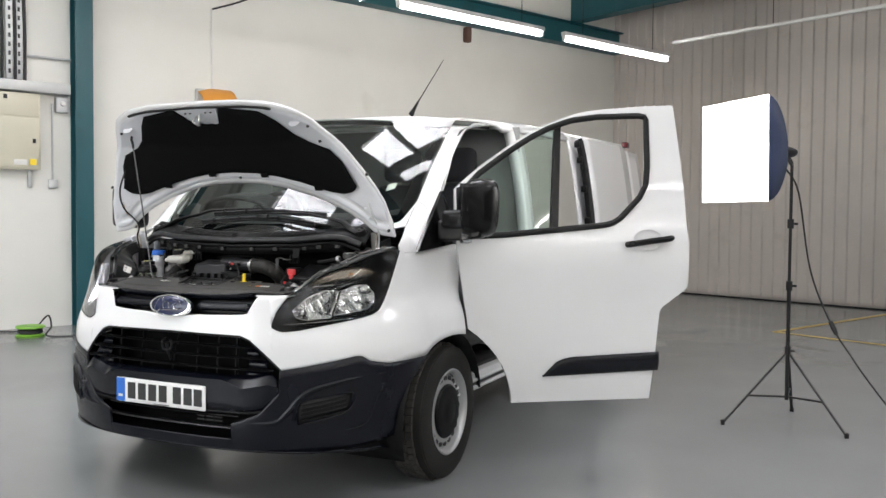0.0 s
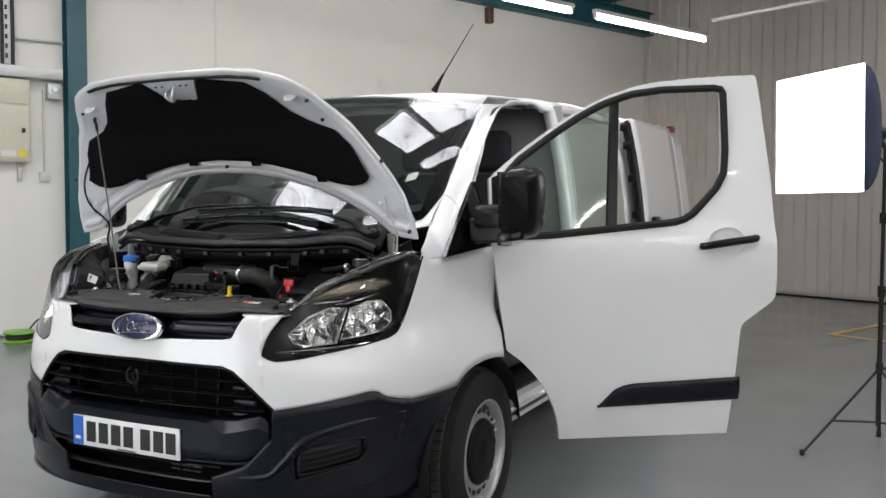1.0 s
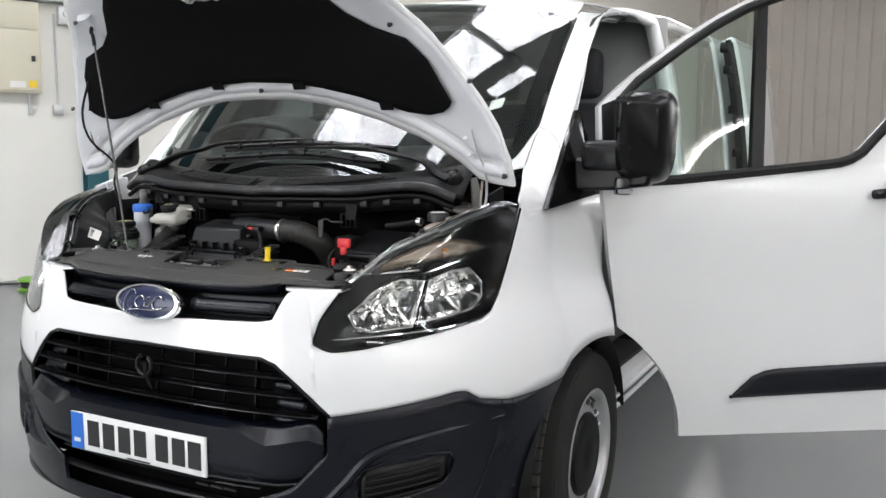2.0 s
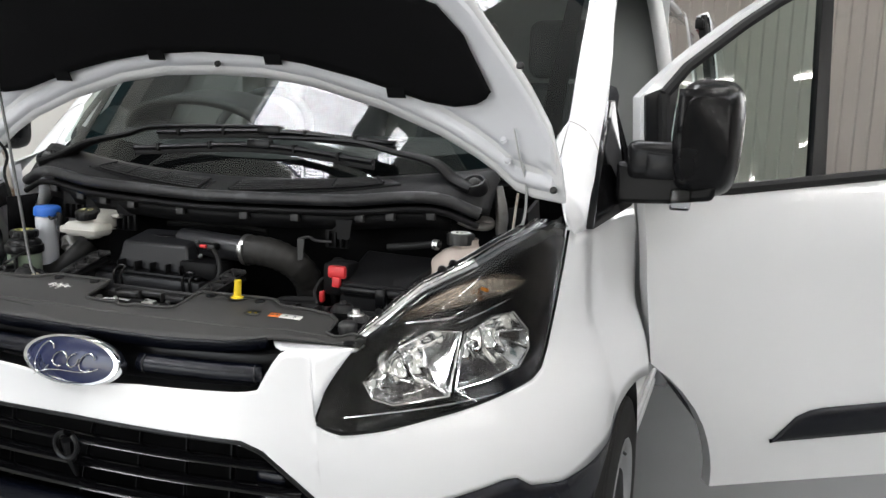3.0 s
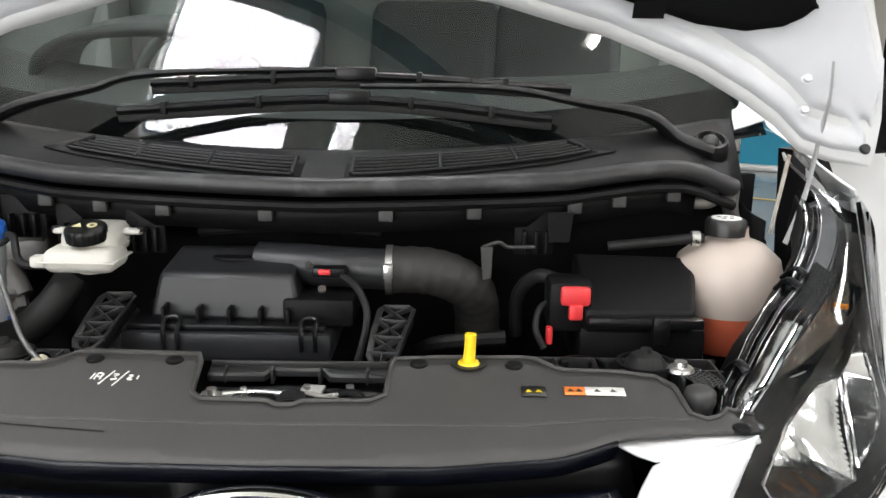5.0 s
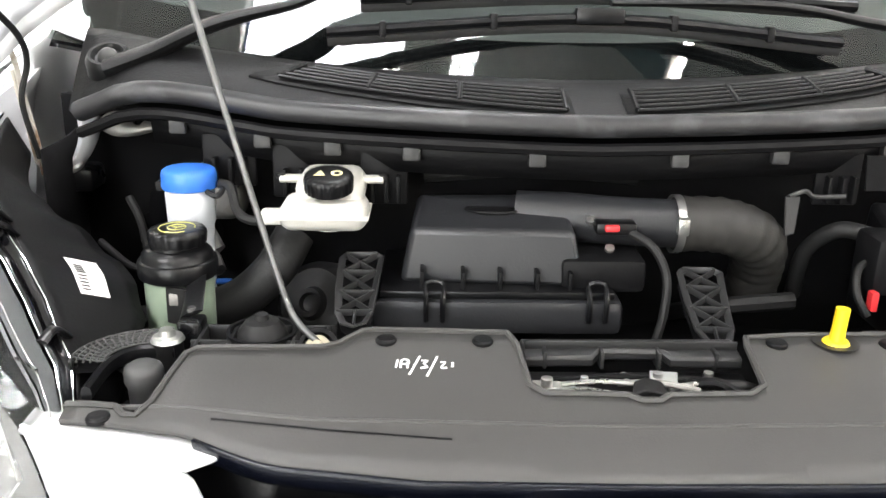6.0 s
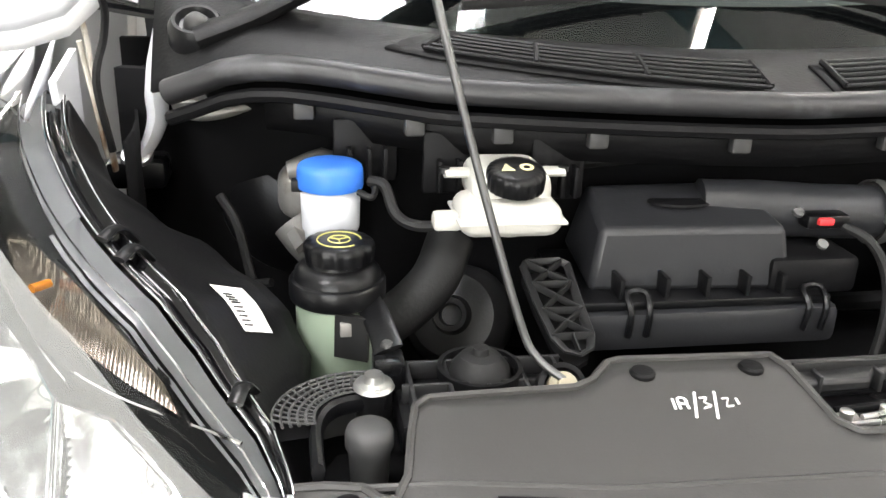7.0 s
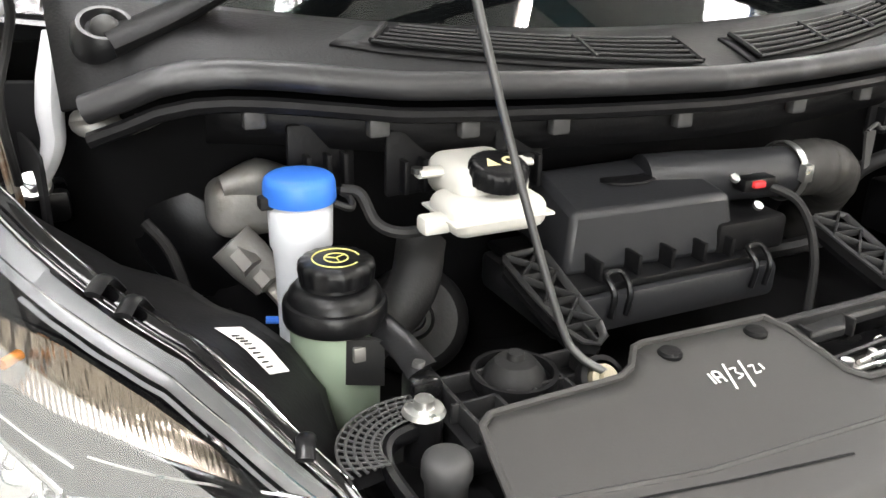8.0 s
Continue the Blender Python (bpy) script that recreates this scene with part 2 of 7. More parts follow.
# ---- mesh helpers ----
def finish(name, bm, material, parent=None, label="", smooth=40, solid=0.0, m=None, bevel=0.0, away=None):
    """Links a bmesh as one mesh object."""
    me = bpy.data.meshes.new(name)
    bm.normal_update()
    if away is None:
        bmesh.ops.recalc_face_normals(bm, faces=bm.faces)
    else:
        bmesh.ops.reverse_faces(bm, faces=[f for f in bm.faces if f.normal.dot(f.calc_center_median() - Vector(away)) < 0])
    bm.to_mesh(me)
    bm.free()
    me.materials.append(material)
    if smooth:
        me.shade_smooth()
        me.set_sharp_from_angle(angle=radians(smooth))
    ob = new(name, me)
    if m is not None:
        ob.matrix_world = m
    if solid:
        mod = ob.modifiers.new("thickness", "SOLIDIFY")
        mod.thickness, mod.offset = solid, -1
    if bevel:
        mod = ob.modifiers.new("edge", "BEVEL")
        mod.width, mod.segments, mod.limit_method, mod.angle_limit = bevel, 2, "ANGLE", radians(50)
    if parent is not None:
        ob.parent = parent
    if label:
        ob["label"] = label
    return ob


def part(name, bm, material, parent, label="", **k):
    return finish(name, bm, material, parent, label, **k)


def thing(name, label, category, group="", kind="", m=None):
    ob = new(name)
    if m is not None:
        ob.matrix_world = m
    return tagged(ob, label, category, group, kind)


def curve(x, pts):
    return float(np.interp(x, [p[0] for p in pts], [p[1] for p in pts]))


def flow(x, pts):
    """As curve(), without kinks: a cubic through the points."""
    xs, ys = [p[0] for p in pts], [p[1] for p in pts]
    if x <= xs[0] or x >= xs[-1]:
        return ys[0] if x <= xs[0] else ys[-1]
    sl = [(b - a) / (d - c) for a, b, c, d in zip(ys, ys[1:], xs, xs[1:])]
    tg = [sl[0]] + [0.0 if a * b <= 0 else 2 * a * b / (a + b) for a, b in zip(sl, sl[1:])] + [sl[-1]]
    i = max(k for k in range(len(xs) - 1) if xs[k] <= x)
    h = xs[i + 1] - xs[i]
    t = (x - xs[i]) / h
    return ys[i] * (2 * t ** 3 - 3 * t * t + 1) + h * tg[i] * (t ** 3 - 2 * t * t + t) + ys[i + 1] * (3 * t * t - 2 * t ** 3) + h * tg[i + 1] * (t ** 3 - t * t)


def box(bm, lo, hi, r=0.0, m=None, seg=2):
    """A box between two corners with rounded edges."""
    g = bmesh.ops.create_cube(bm, size=1.0)
    size, mid = [h - l for l, h in zip(lo, hi)], [(h + l) / 2 for l, h in zip(lo, hi)]
    bmesh.ops.transform(bm, matrix=Matrix.Translation(mid) @ Matrix.Diagonal((*size, 1)), verts=g["verts"])
    vs = g["verts"]
    if r:
        es = list({e for v in vs for e in v.link_edges})
        vs = bmesh.ops.bevel(bm, geom=es, offset=min(r, min(size) * 0.45), segments=seg, profile=0.5, affect="EDGES")["verts"]
    if m is not None:
        bmesh.ops.transform(bm, matrix=m, verts=list({v for f in vs for v in [f]}))
    return bm


def sheet(bm, fn, us, vs):
    """A grid of fn(u, v) over the given steps."""
    rows = [[bm.verts.new(fn(u, v)) for v in vs] for u in us]
    for a, b in zip(rows, rows[1:]):
        for i in range(len(vs) - 1):
            bm.faces.new((a[i], a[i + 1], b[i + 1], b[i]))
    return bm


def smooth_line(pts, n=6):
    """Catmull-Rom through the points."""
    pts = [Vector(p) for p in pts]
    if len(pts) < 3:
        return pts
    ext, out = [2 * pts[0] - pts[1], *pts, 2 * pts[-1] - pts[-2]], []
    for i in range(1, len(ext) - 2):
        a, b, c, d = ext[i - 1:i + 3]
        for k in range(n):
            t = k / n
            out.append(0.5 * (2 * b + (c - a) * t + (2 * a - 5 * b + 4 * c - d) * t * t + (3 * b - a - 3 * c + d) * t ** 3))
    return out + [pts[-1]]


def sweep(bm, pts, r, sides=10, smooth=6, flat=1.0, up=None):
    """A round or flattened bar along a line; r may be a list."""
    line = smooth_line(pts, smooth) if smooth else [Vector(p) for p in pts]
    rings = []
    side = None
    for i, p in enumerate(line):
        t = (line[min(i + 1, len(line) - 1)] - line[max(i - 1, 0)]).normalized()
        if side is None:
            ref = Vector(up) if up else (Vector((0, 0, 1)) if abs(t.z) < 0.9 else Vector((1, 0, 0)))
            side = t.cross(ref).normalized()
        side = (side - t * side.dot(t)).normalized()
        top = side.cross(t)
        rad = r if not isinstance(r, (list, tuple)) else float(np.interp(i / (len(line) - 1), np.linspace(0, 1, len(r)), r))
        rings.append([bm.verts.new(p + rad * (math.cos(a) * side + flat * math.sin(a) * top)) for a in np.linspace(0, 2 * math.pi, sides, endpoint=False)])
    for a, b in zip(rings, rings[1:]):
        for i in range(sides):
            bm.faces.new((a[i], a[(i + 1) % sides], b[(i + 1) % sides], b[i]))
    bm.faces.new(rings[0][::-1])
    bm.faces.new(rings[-1])
    return bm


def lathe(bm, profile, n=32, m=None, ribs=0, rib=0.0):
    """Turns (radius, height) about z; ribs: flutes round it."""
    rings = []
    for r, z in profile:
        if r < 1e-6:
            rings.append([bm.verts.new((0, 0, z))])
        else:
            rings.append([bm.verts.new(((r + (rib if ribs and (i * ribs // n) % 2 and r > 0.012 else 0)) * math.cos(2 * math.pi * i / n), (r + (rib if ribs and (i * ribs // n) % 2 and r > 0.012 else 0)) * math.sin(2 * math.pi * i / n), z)) for i in range(n)])
    for a, b in zip(rings, rings[1:]):
        for i in range(n):
            j = (i + 1) % n
            if len(a) == 1 and len(b) == 1:
                continue
            if len(a) == 1:
                bm.faces.new((a[0], b[j], b[i]))
            elif len(b) == 1:
                bm.faces.new((a[i], a[j], b[0]))
            else:
                bm.faces.new((a[i], a[j], b[j], b[i]))
    if m is not None:
        bmesh.ops.transform(bm, matrix=m, verts=[v for ring in rings for v in ring])
    return bm


def slab(bm, loop, depth):
    """A flat outline given in space, drawn out by the vector depth."""
    d = Vector(depth)
    a = [bm.verts.new(p) for p in loop]
    b = [bm.verts.new(Vector(p) + d) for p in loop]
    bm.faces.new(a)
    bm.faces.new(b[::-1])
    for i in range(len(a)):
        j = (i + 1) % len(a)
        bm.faces.new((a[j], a[i], b[i], b[j]))
    return bm


def cut_sheet(bm, loops, levels, place, uprights=()):
    """A flat outline with holes, given in (a, z), cut into strips at the levels and laid into space by place(a, z)."""
    for loop in loops:
        vs = [bm.verts.new((a, z, 0)) for a, z in loop]
        for i in range(len(vs)):
            bm.edges.new((vs[i], vs[(i + 1) % len(vs)]))
    bmesh.ops.triangle_fill(bm, use_beauty=True, use_dissolve=False, edges=list(bm.edges), normal=(0, 0, 1))
    for z in levels:
        bmesh.ops.bisect_plane(bm, geom=[*bm.verts, *bm.edges, *bm.faces], plane_co=(0, z, 0), plane_no=(0, 1, 0))
    for a in uprights:
        bmesh.ops.bisect_plane(bm, geom=[*bm.verts, *bm.edges, *bm.faces], plane_co=(a, 0, 0), plane_no=(1, 0, 0))
    for v in bm.verts:
        v.co = place(v.co.x, v.co.y)
    return bm


def B():
    return bmesh.new()


def steps(a, b, n):
    return [float(v) for v in np.linspace(a, b, n)]


# ---- the hall ----
def hall_part(name, bm, material, parent=None, label="", category="", kind="structure", **k):
    ob = finish(name, bm, material, parent, label, m=HALL if parent is None else None, **k)
    if parent is None:
        tagged(ob, label, category, "", kind)
    return ob


bm = B()
box(bm, (U_WALL - 0.3, V_BACK - 0.3, -0.2), (U_FAR + 0.3, V_WALL + 0.3, 0.0))
hall_part("floor", bm, FLOOR, label="grey painted concrete workshop floor, slightly glossy", category="floor", smooth=0)
bm = B()
box(bm, (U_WALL - 0.3, V_BACK - 0.3, 0.0), (U_WALL, V_WALL + 0.3, ROOF_Z))
hall_part("wall_west", bm, PLASTER, label="white painted rendered block wall with faint stains", category="wall", smooth=0)
bm = B()
box(bm, (U_WALL, V_WALL + 0.06, 0.0), (U_FAR, V_WALL + 0.3, ROOF_Z))
wall_north = hall_part("wall_north", bm, CLADDING, label="grey profiled steel clad wall", category="wall", smooth=0)
# An unseen doorway added behind the camera; its lamp fills the van's front.
DOORWAY = (-2.2, 3.0, 4.2)
bm = B()
for lo, hi in (((U_WALL, V_BACK - 0.3, 0), (DOORWAY[0], V_BACK, ROOF_Z)), ((DOORWAY[1], V_BACK - 0.3, 0), (U_FAR + 0.3, V_BACK, ROOF_Z)), ((DOORWAY[0], V_BACK - 0.3, DOORWAY[2]), (DOORWAY[1], V_BACK, ROOF_Z))):
    box(bm, lo, hi)
hall_part("wall_south", bm, PLASTER, label="unseen white workshop wall with a doorway added for fill light", category="wall", smooth=0)
lamp = bpy.data.lights.new("doorway_fill_lamp", "AREA")
lamp.shape, lamp.size, lamp.size_y, lamp.energy, lamp.color = "RECTANGLE", DOORWAY[1] - DOORWAY[0], DOORWAY[2], DOORWAY_WATTS, (0.97, 0.99, 1.0)
new("doorway_fill_lamp", lamp).matrix_world = HALL @ pose((DOORWAY[0] + DOORWAY[1]) / 2, V_BACK - 0.25, DOORWAY[2] / 2, 90, 0, 0)
for nm, lo, hi in (("wall_east", (U_FAR, V_BACK, 0), (U_FAR + 0.3, V_WALL + 0.3, ROOF_Z)),):
    bm = B()
    box(bm, lo, hi)
    hall_part(nm, bm, PLASTER, label="plain white painted workshop wall", category="wall", smooth=0)

# Profiled sheets, one metre wide each, with ribs.
RIB = 0.2


def clad_sheet(u0, u1):
    bm = B()
    line = []
    k = round((u1 - u0) / RIB)
    for i in range(k):
        a = u0 + i * RIB
        line += [(a, 0.035), (a + 0.085, 0.035), (a + 0.10, 0.0), (a + 0.13, 0.0), (a + 0.145, 0.035)]
    line.append((u1, 0.035))
    sheet(bm, lambda i, z: (line[i][0], V_WALL + line[i][1], z), range(len(line)), (0.06, ROOF_Z))
    return bm


for i in range(23):
    u0 = U_WALL + 0.01 + i * 1.0
    hall_part("cladding_sheet", clad_sheet(u0, u0 + 1.0), CLADDING, wall_north, smooth=20).matrix_basis = Matrix()
bm = B()
box(bm, (U_WALL, V_WALL - 0.02, 0.0), (U_FAR, V_WALL + 0.05, 0.022), 0.006)
hall_part("baseboard", bm, MATT, label="dark sill strip at the foot of the clad wall", category="trim")

# Roof with rooflights over the van, steel beams below it. The last five rooflights are unseen, added for light.
LIGHTS = [(-2.85, -1.0, -0.85, 0.5), (-1.8, -0.8, 1.3, 1.98), (-1.8, -0.85, 2.08, 3.5), (-0.5, -0.25, -0.6, 0.3), (-0.5, -0.25, 1.3, 2.1), (-2.85, -1.0, -6.5, -3.0), (4.2, 5.3, -3.4, -1.2), (4.2, 5.3, 1.2, 3.4), (4.2, 5.3, 4.0, 6.2), (4.2, 5.3, 7.0, 9.6)]
bm = B()
us = sorted({U_WALL - 0.3, U_FAR + 0.3, *[v for l in LIGHTS for v in l[:2]]})
vs = sorted({V_BACK - 0.3, V_WALL + 0.3, *[v for l in LIGHTS for v in l[2:]]})
for a, b in zip(us, us[1:]):
    for c, d in zip(vs, vs[1:]):
        mu, mv = (a + b) / 2, (c + d) / 2
        if any(l[0] < mu < l[1] and l[2] < mv < l[3] for l in LIGHTS):
            continue
        box(bm, (a, c, ROOF_Z), (b, d, ROOF_Z + 0.12))
hall_part("ceiling", bm, ROOF, label="dark grey sheeted workshop roof", category="ceiling", smooth=0)
for l in LIGHTS:
    bm = B()
    sheet(bm, lambda u, v: (u, v, ROOF_Z + 0.05 + 0.012 * math.sin(u * 40)), steps(l[0], l[1], 28), (l[2], l[3]))
    hall_part("rooflight", bm, ROOFLIGHT, label="dirty translucent corrugated rooflight panel in the roof", category="rooflight")
    lamp = bpy.data.lights.new("rooflight_area_lamp", "AREA")
    lamp.shape, lamp.size, lamp.size_y, lamp.energy, lamp.color = "RECTANGLE", l[1] - l[0], l[3] - l[2], SKYLIGHT_WATTS * (l[1] - l[0]) * (l[3] - l[2]), (0.99, 0.99, 1.0)
    ob = new("rooflight_area_lamp", lamp)
    ob.matrix_world = HALL @ pose((l[0] + l[1]) / 2, (l[2] + l[3]) / 2, ROOF_Z + 0.2)


def i_beam(name, a, b, w, h, label):
    """A rolled steel joist from a to b, its underside at the points' height."""
    a, b = Vector(a), Vector(b)
    d = (b - a).normalized()
    s = d.cross(Vector((0, 0, 1))).normalized()
    t = 0.025
    prof = [(-w / 2, 0), (w / 2, 0), (w / 2, t), (t / 2, t), (t / 2, h - t), (w / 2, h - t), (w / 2, h), (-w / 2, h), (-w / 2, h - t), (-t / 2, h - t), (-t / 2, t), (-w / 2, t)]
    bm = slab(B(), [a + s * x + Vector((0, 0, z)) for x, z in prof], b - a)
    return hall_part(name, bm, TEAL, label=label, category="beam", smooth=0)


i_beam("eaves_beam", (U_WALL + 0.13, V_BACK, 4.42), (U_WALL + 0.13, V_WALL, 4.42), 0.22, 0.4, "teal painted steel eaves beam along the plastered wall")
i_beam("roof_beam", (U_WALL, 10.4, 4.85), (U_FAR, 10.4, 4.85), 0.25, 0.5, "dark teal steel roof beam")
i_beam("roof_beam", (U_WALL, 2.2 - 1.45, 5.1), (U_FAR, 2.2 - 1.45, 5.1), 0.2, 0.45, "dark teal steel roof beam")
i_beam("roof_beam", (U_WALL, 3.6, 5.1), (U_FAR, 3.6, 5.1), 0.2, 0.45, "dark teal steel roof beam")
for u in (-4.6, -3.2, -0.65, 0.9, 3.7, 5.2, 7.4, 9.6, 11.8, 14.0):
    bm = B()
    box(bm, (u - 0.04, V_BACK, 5.5), (u + 0.04, V_WALL, 5.6))
    hall_part("purlin", bm, ROOF, label="dark roof purlin under the roof sheets", category="beam", smooth=0)
# Column on the plastered wall.
bm = B()
w, t = 0.2, 0.02
for lo, hi in (((0.0, 1.66, 0), (t, 1.66 + w, 4.42)), ((t, 1.66 + w / 2 - 0.01, 0), (0.18, 1.66 + w / 2 + 0.01, 4.42)), ((0.18, 1.66, 0), (0.2, 1.66 + w, 4.42))):
    box(bm, (U_WALL + lo[0] + 0.003, lo[1], lo[2]), (U_WALL + hi[0] + 0.003, hi[1], hi[2]))
hall_part("column", bm, TEAL, label="teal painted steel I-section column against the white wall", category="column", smooth=0)
# Lighting rows.


def tube_lamp(u, v0, v1, z, along="v"):
    lamp = thing("fluorescent_batten", "white batten light fitting with one lit fluorescent tube", "ceiling light", "rows of fluorescent battens", m=HALL)
    f = (lambda s, o, zz: (u + o, s, zz)) if along == "v" else (lambda s, o, zz: (s, u + o, zz))
    bm = B()
    lo, hi = f(v0, -0.04, z + 0.045), f(v1, 0.04, z + 0.10)
    box(bm, lo, hi, 0.008)
    part("batten_body", bm, WHITE_PVC, lamp)
    bm = B()
    sweep(bm, [f(v0 + 0.05, 0, z), f(v1 - 0.05, 0, z)], 0.026, 12, 0)
    part("tube", bm, TUBE_LIGHT, lamp, "lit fluorescent tube")
    for s in (v0, v1 - 0.04):
        bm = B()
        box(bm, f(s, -0.02, z - 0.02), f(s + 0.04, 0.02, z + 0.05), 0.006)
        part("lampholder", bm, WHITE_PVC, lamp)
    for s in (v0 + 0.4, v1 - 0.4):
        bm = B()
        sweep(bm, [f(s, 0, z + 0.1), f(s, 0, ROOF_Z)], 0.005, 6, 0)
        part("hanger", bm, STAND, lamp)
    return lamp


for u, rows in ((-4.22, ((1.6, 4.0), (4.45, 6.86), (7.25, 9.62))), (0.88, ((-7.2, -4.8), (-4.2, -1.8), (-1.3, 1.1), (1.6, 4.0), (4.45, 6.86))), (7.6, ((-7.2, -4.8), (-4.2, -1.8), (-1.3, 1.1), (1.6, 4.0))), (10.4, ((-7.2, -4.8), (-4.2, -1.8), (-1.3, 1.1), (1.6, 4.0))), (12.8, ((-7.2, -4.8), (-4.2, -1.8), (-1.3, 1.1), (1.6, 4.6)))):
    for v0, v1 in rows:
        tube_lamp(u, v0, v1, 3.74)
bm = B()
box(bm, (-3.62, 8.86, 3.8), (6.0, 8.92, 3.84), 0.008)
rail = hall_part("cable_trunking", bm, WHITE_PVC, label="thin white cable trunking hung from the roof", category="trunking", kind="")
for u in (-2.1, 1.5, 5.0):
    bm = B()
    sweep(bm, [(u, 8.89, 3.84), (u, 8.89, ROOF_Z)], 0.005, 6, 0)
    part("hanger", bm, STAND, rail).matrix_basis = Matrix()

# Electrical board, tray and conduits on the plastered wall.
X = U_WALL
board = thing("distribution_board", "cream steel electrical distribution board on the white wall", "electrical box", m=HALL)
bm = B()
box(bm, (X, 0.45, 1.82), (X + 0.14, 1.29, 2.68), 0.008)
part("case", bm, CREAM, board)
bm = B()
box(bm, (X + 0.14, 0.47, 1.84), (X + 0.155, 1.27, 2.40), 0.006)
door = part("door", bm, CREAM, board)
bm = B()
box(bm, (X + 0.14, 0.47, 2.42), (X + 0.155, 1.27, 2.66), 0.006)
part("cover", bm, CREAM, board)
for z in (2.12, 2.6):
    bm = B()
    box(bm, (X + 0.155, 1.2 if z < 2.5 else 0.9, z), (X + 0.168, 1.235 if z < 2.5 else 0.94, z + 0.05), 0.004)
    part("latch", bm, INK, board, "small black latch")
bm = B()
box(bm, (X + 0.155, 1.17, 1.87), (X + 0.157, 1.24, 1.94))
part("warning_sticker", bm, YELLOW, board, "small yellow warning sticker")
bm = B()
box(bm, (X + 0.155, 1.0, 1.87), (X + 0.157, 1.14, 1.93))
part("label_sticker", bm, PAPER, board, "small white label")
bm = B()
box(bm, (X, 1.18, 1.62), (X + 0.04, 1.22, 1.82), 0.004)
part("conduit_stub", bm, GALV, board)
tray = thing("cable_trunking", "galvanised steel cable trunking on the white wall", "trunking", m=HALL)
bm = B()
box(bm, (X, -1.0, 2.70), (X + 0.16, 1.62, 2.82), 0.006)
part("trunk", bm, GALV, tray)
bm = B()
box(bm, (X + 0.16, -1.0, 2.705), (X + 0.165, 1.60, 2.815), 0.002)
part("lid", bm, GALV, tray)
ladder = thing("cable_tray", "perforated galvanised cable tray with bundled black cables", "cable tray", m=HALL)
for i, v in enumerate((0.72, 0.86, 1.0, 1.1)):
    bm = B()
    box(bm, (X, v - 0.045, 2.84), (X + 0.05, v + 0.03, 4.4), 0.004)
    tp = part("tray", bm, GALV, ladder)
    for k in range(14):
        bm = B()
        box(bm, (X + 0.05, v - 0.02, 2.9 + k * 0.1), (X + 0.053, v + 0.005, 2.95 + k * 0.1))
        part("slot", bm, INK, tp)
    bm = B()
    sweep(bm, [(X + 0.06, v + 0.05, 2.82), (X + 0.05, v + 0.055, 3.3), (X + 0.06, v + 0.045, 3.8), (X + 0.05, v + 0.05, 4.4)], 0.018, 8)
    part("cable", bm, CABLE, ladder)
pipe = thing("conduit", "grey steel conduit run on the white wall", "conduit", m=HALL)
bm = B()
sweep(bm, [(X + 0.03, 1.15, 3.12), (X + 0.03, 1.66, 3.12)], 0.016, 10, 0)
part("pipe", bm, GALV, pipe)
sock = thing("socket_outlet", "grey metal-clad socket fed by a conduit on the white wall", "socket", m=HALL)
bm = B()
box(bm, (X, 1.4, 1.62), (X + 0.05, 1.5, 1.72), 0.008)
part("box", bm, GALV, sock)
bm = B()
sweep(bm, [(X + 0.02, 1.45, 1.72), (X + 0.02, 1.45, 2.6)], 0.011, 8, 0)
part("conduit", bm, GALV, sock)
iso = thing("isolator_switch", "small grey isolator switch below the trunking", "switch", m=HALL)
bm = B()
box(bm, (X, 1.48, 2.50), (X + 0.09, 1.62, 2.68), 0.012)
part("case", bm, GALV, iso)
bm = B()
lathe(bm, [(0, 0), (0.03, 0), (0.026, 0.03), (0, 0.032)], 16, Matrix.Translation((X + 0.09, 1.55, 2.6)) @ pose(0, 0, 0, 0, 90, 0))
part("knob", bm, WHITE_PVC, iso)
drop = thing("conduit", "thin white conduit and cable running up the white wall", "conduit", m=HALL)
bm = B()
sweep(bm, [(X + 0.015, 3.43, 2.6), (X + 0.015, 3.43, 4.0)], 0.012, 8, 0)
part("pipe", bm, WHITE_PVC, drop)
bm = B()
sweep(bm, [(X + 0.03, 3.43, 4.0), (X + 0.15, 3.75, 4.12), (X + 0.24, 4.1, 4.3)], 0.012, 8, 4)
part("cable", bm, CABLE, drop)
heat = thing("wall_heater", "orange hooded unit fixed on the white wall behind the van", "heater", m=HALL)
bm = B()
sheet(bm, lambda a, v: (X + 0.02 + 0.3 * math.sin(a), v, 2.69 + 0.28 * math.cos(a) - 0.5 * max(0, 3.42 - v) ** 1.5), steps(0, 1.57, 8), steps(3.2, 3.66, 8))
part("hood", bm, ORANGE_SIGN, heat, solid=0.01)
bm = B()
box(bm, (X, 3.2, 2.6), (X + 0.1, 3.65, 2.95), 0.01)
part("back_box", bm, GALV, heat)
hook = thing("bracket", "small brown steel bracket hanging under the eaves beam", "bracket", m=HALL)
bm = B()
box(bm, (X + 0.02, 7.78, 4.16), (X + 0.12, 7.88, 4.40), 0.01)
part("plate", bm, surface("brown_rusty_steel", (0.10, 0.05, 0.035), 0.7, vary=0.3), hook)
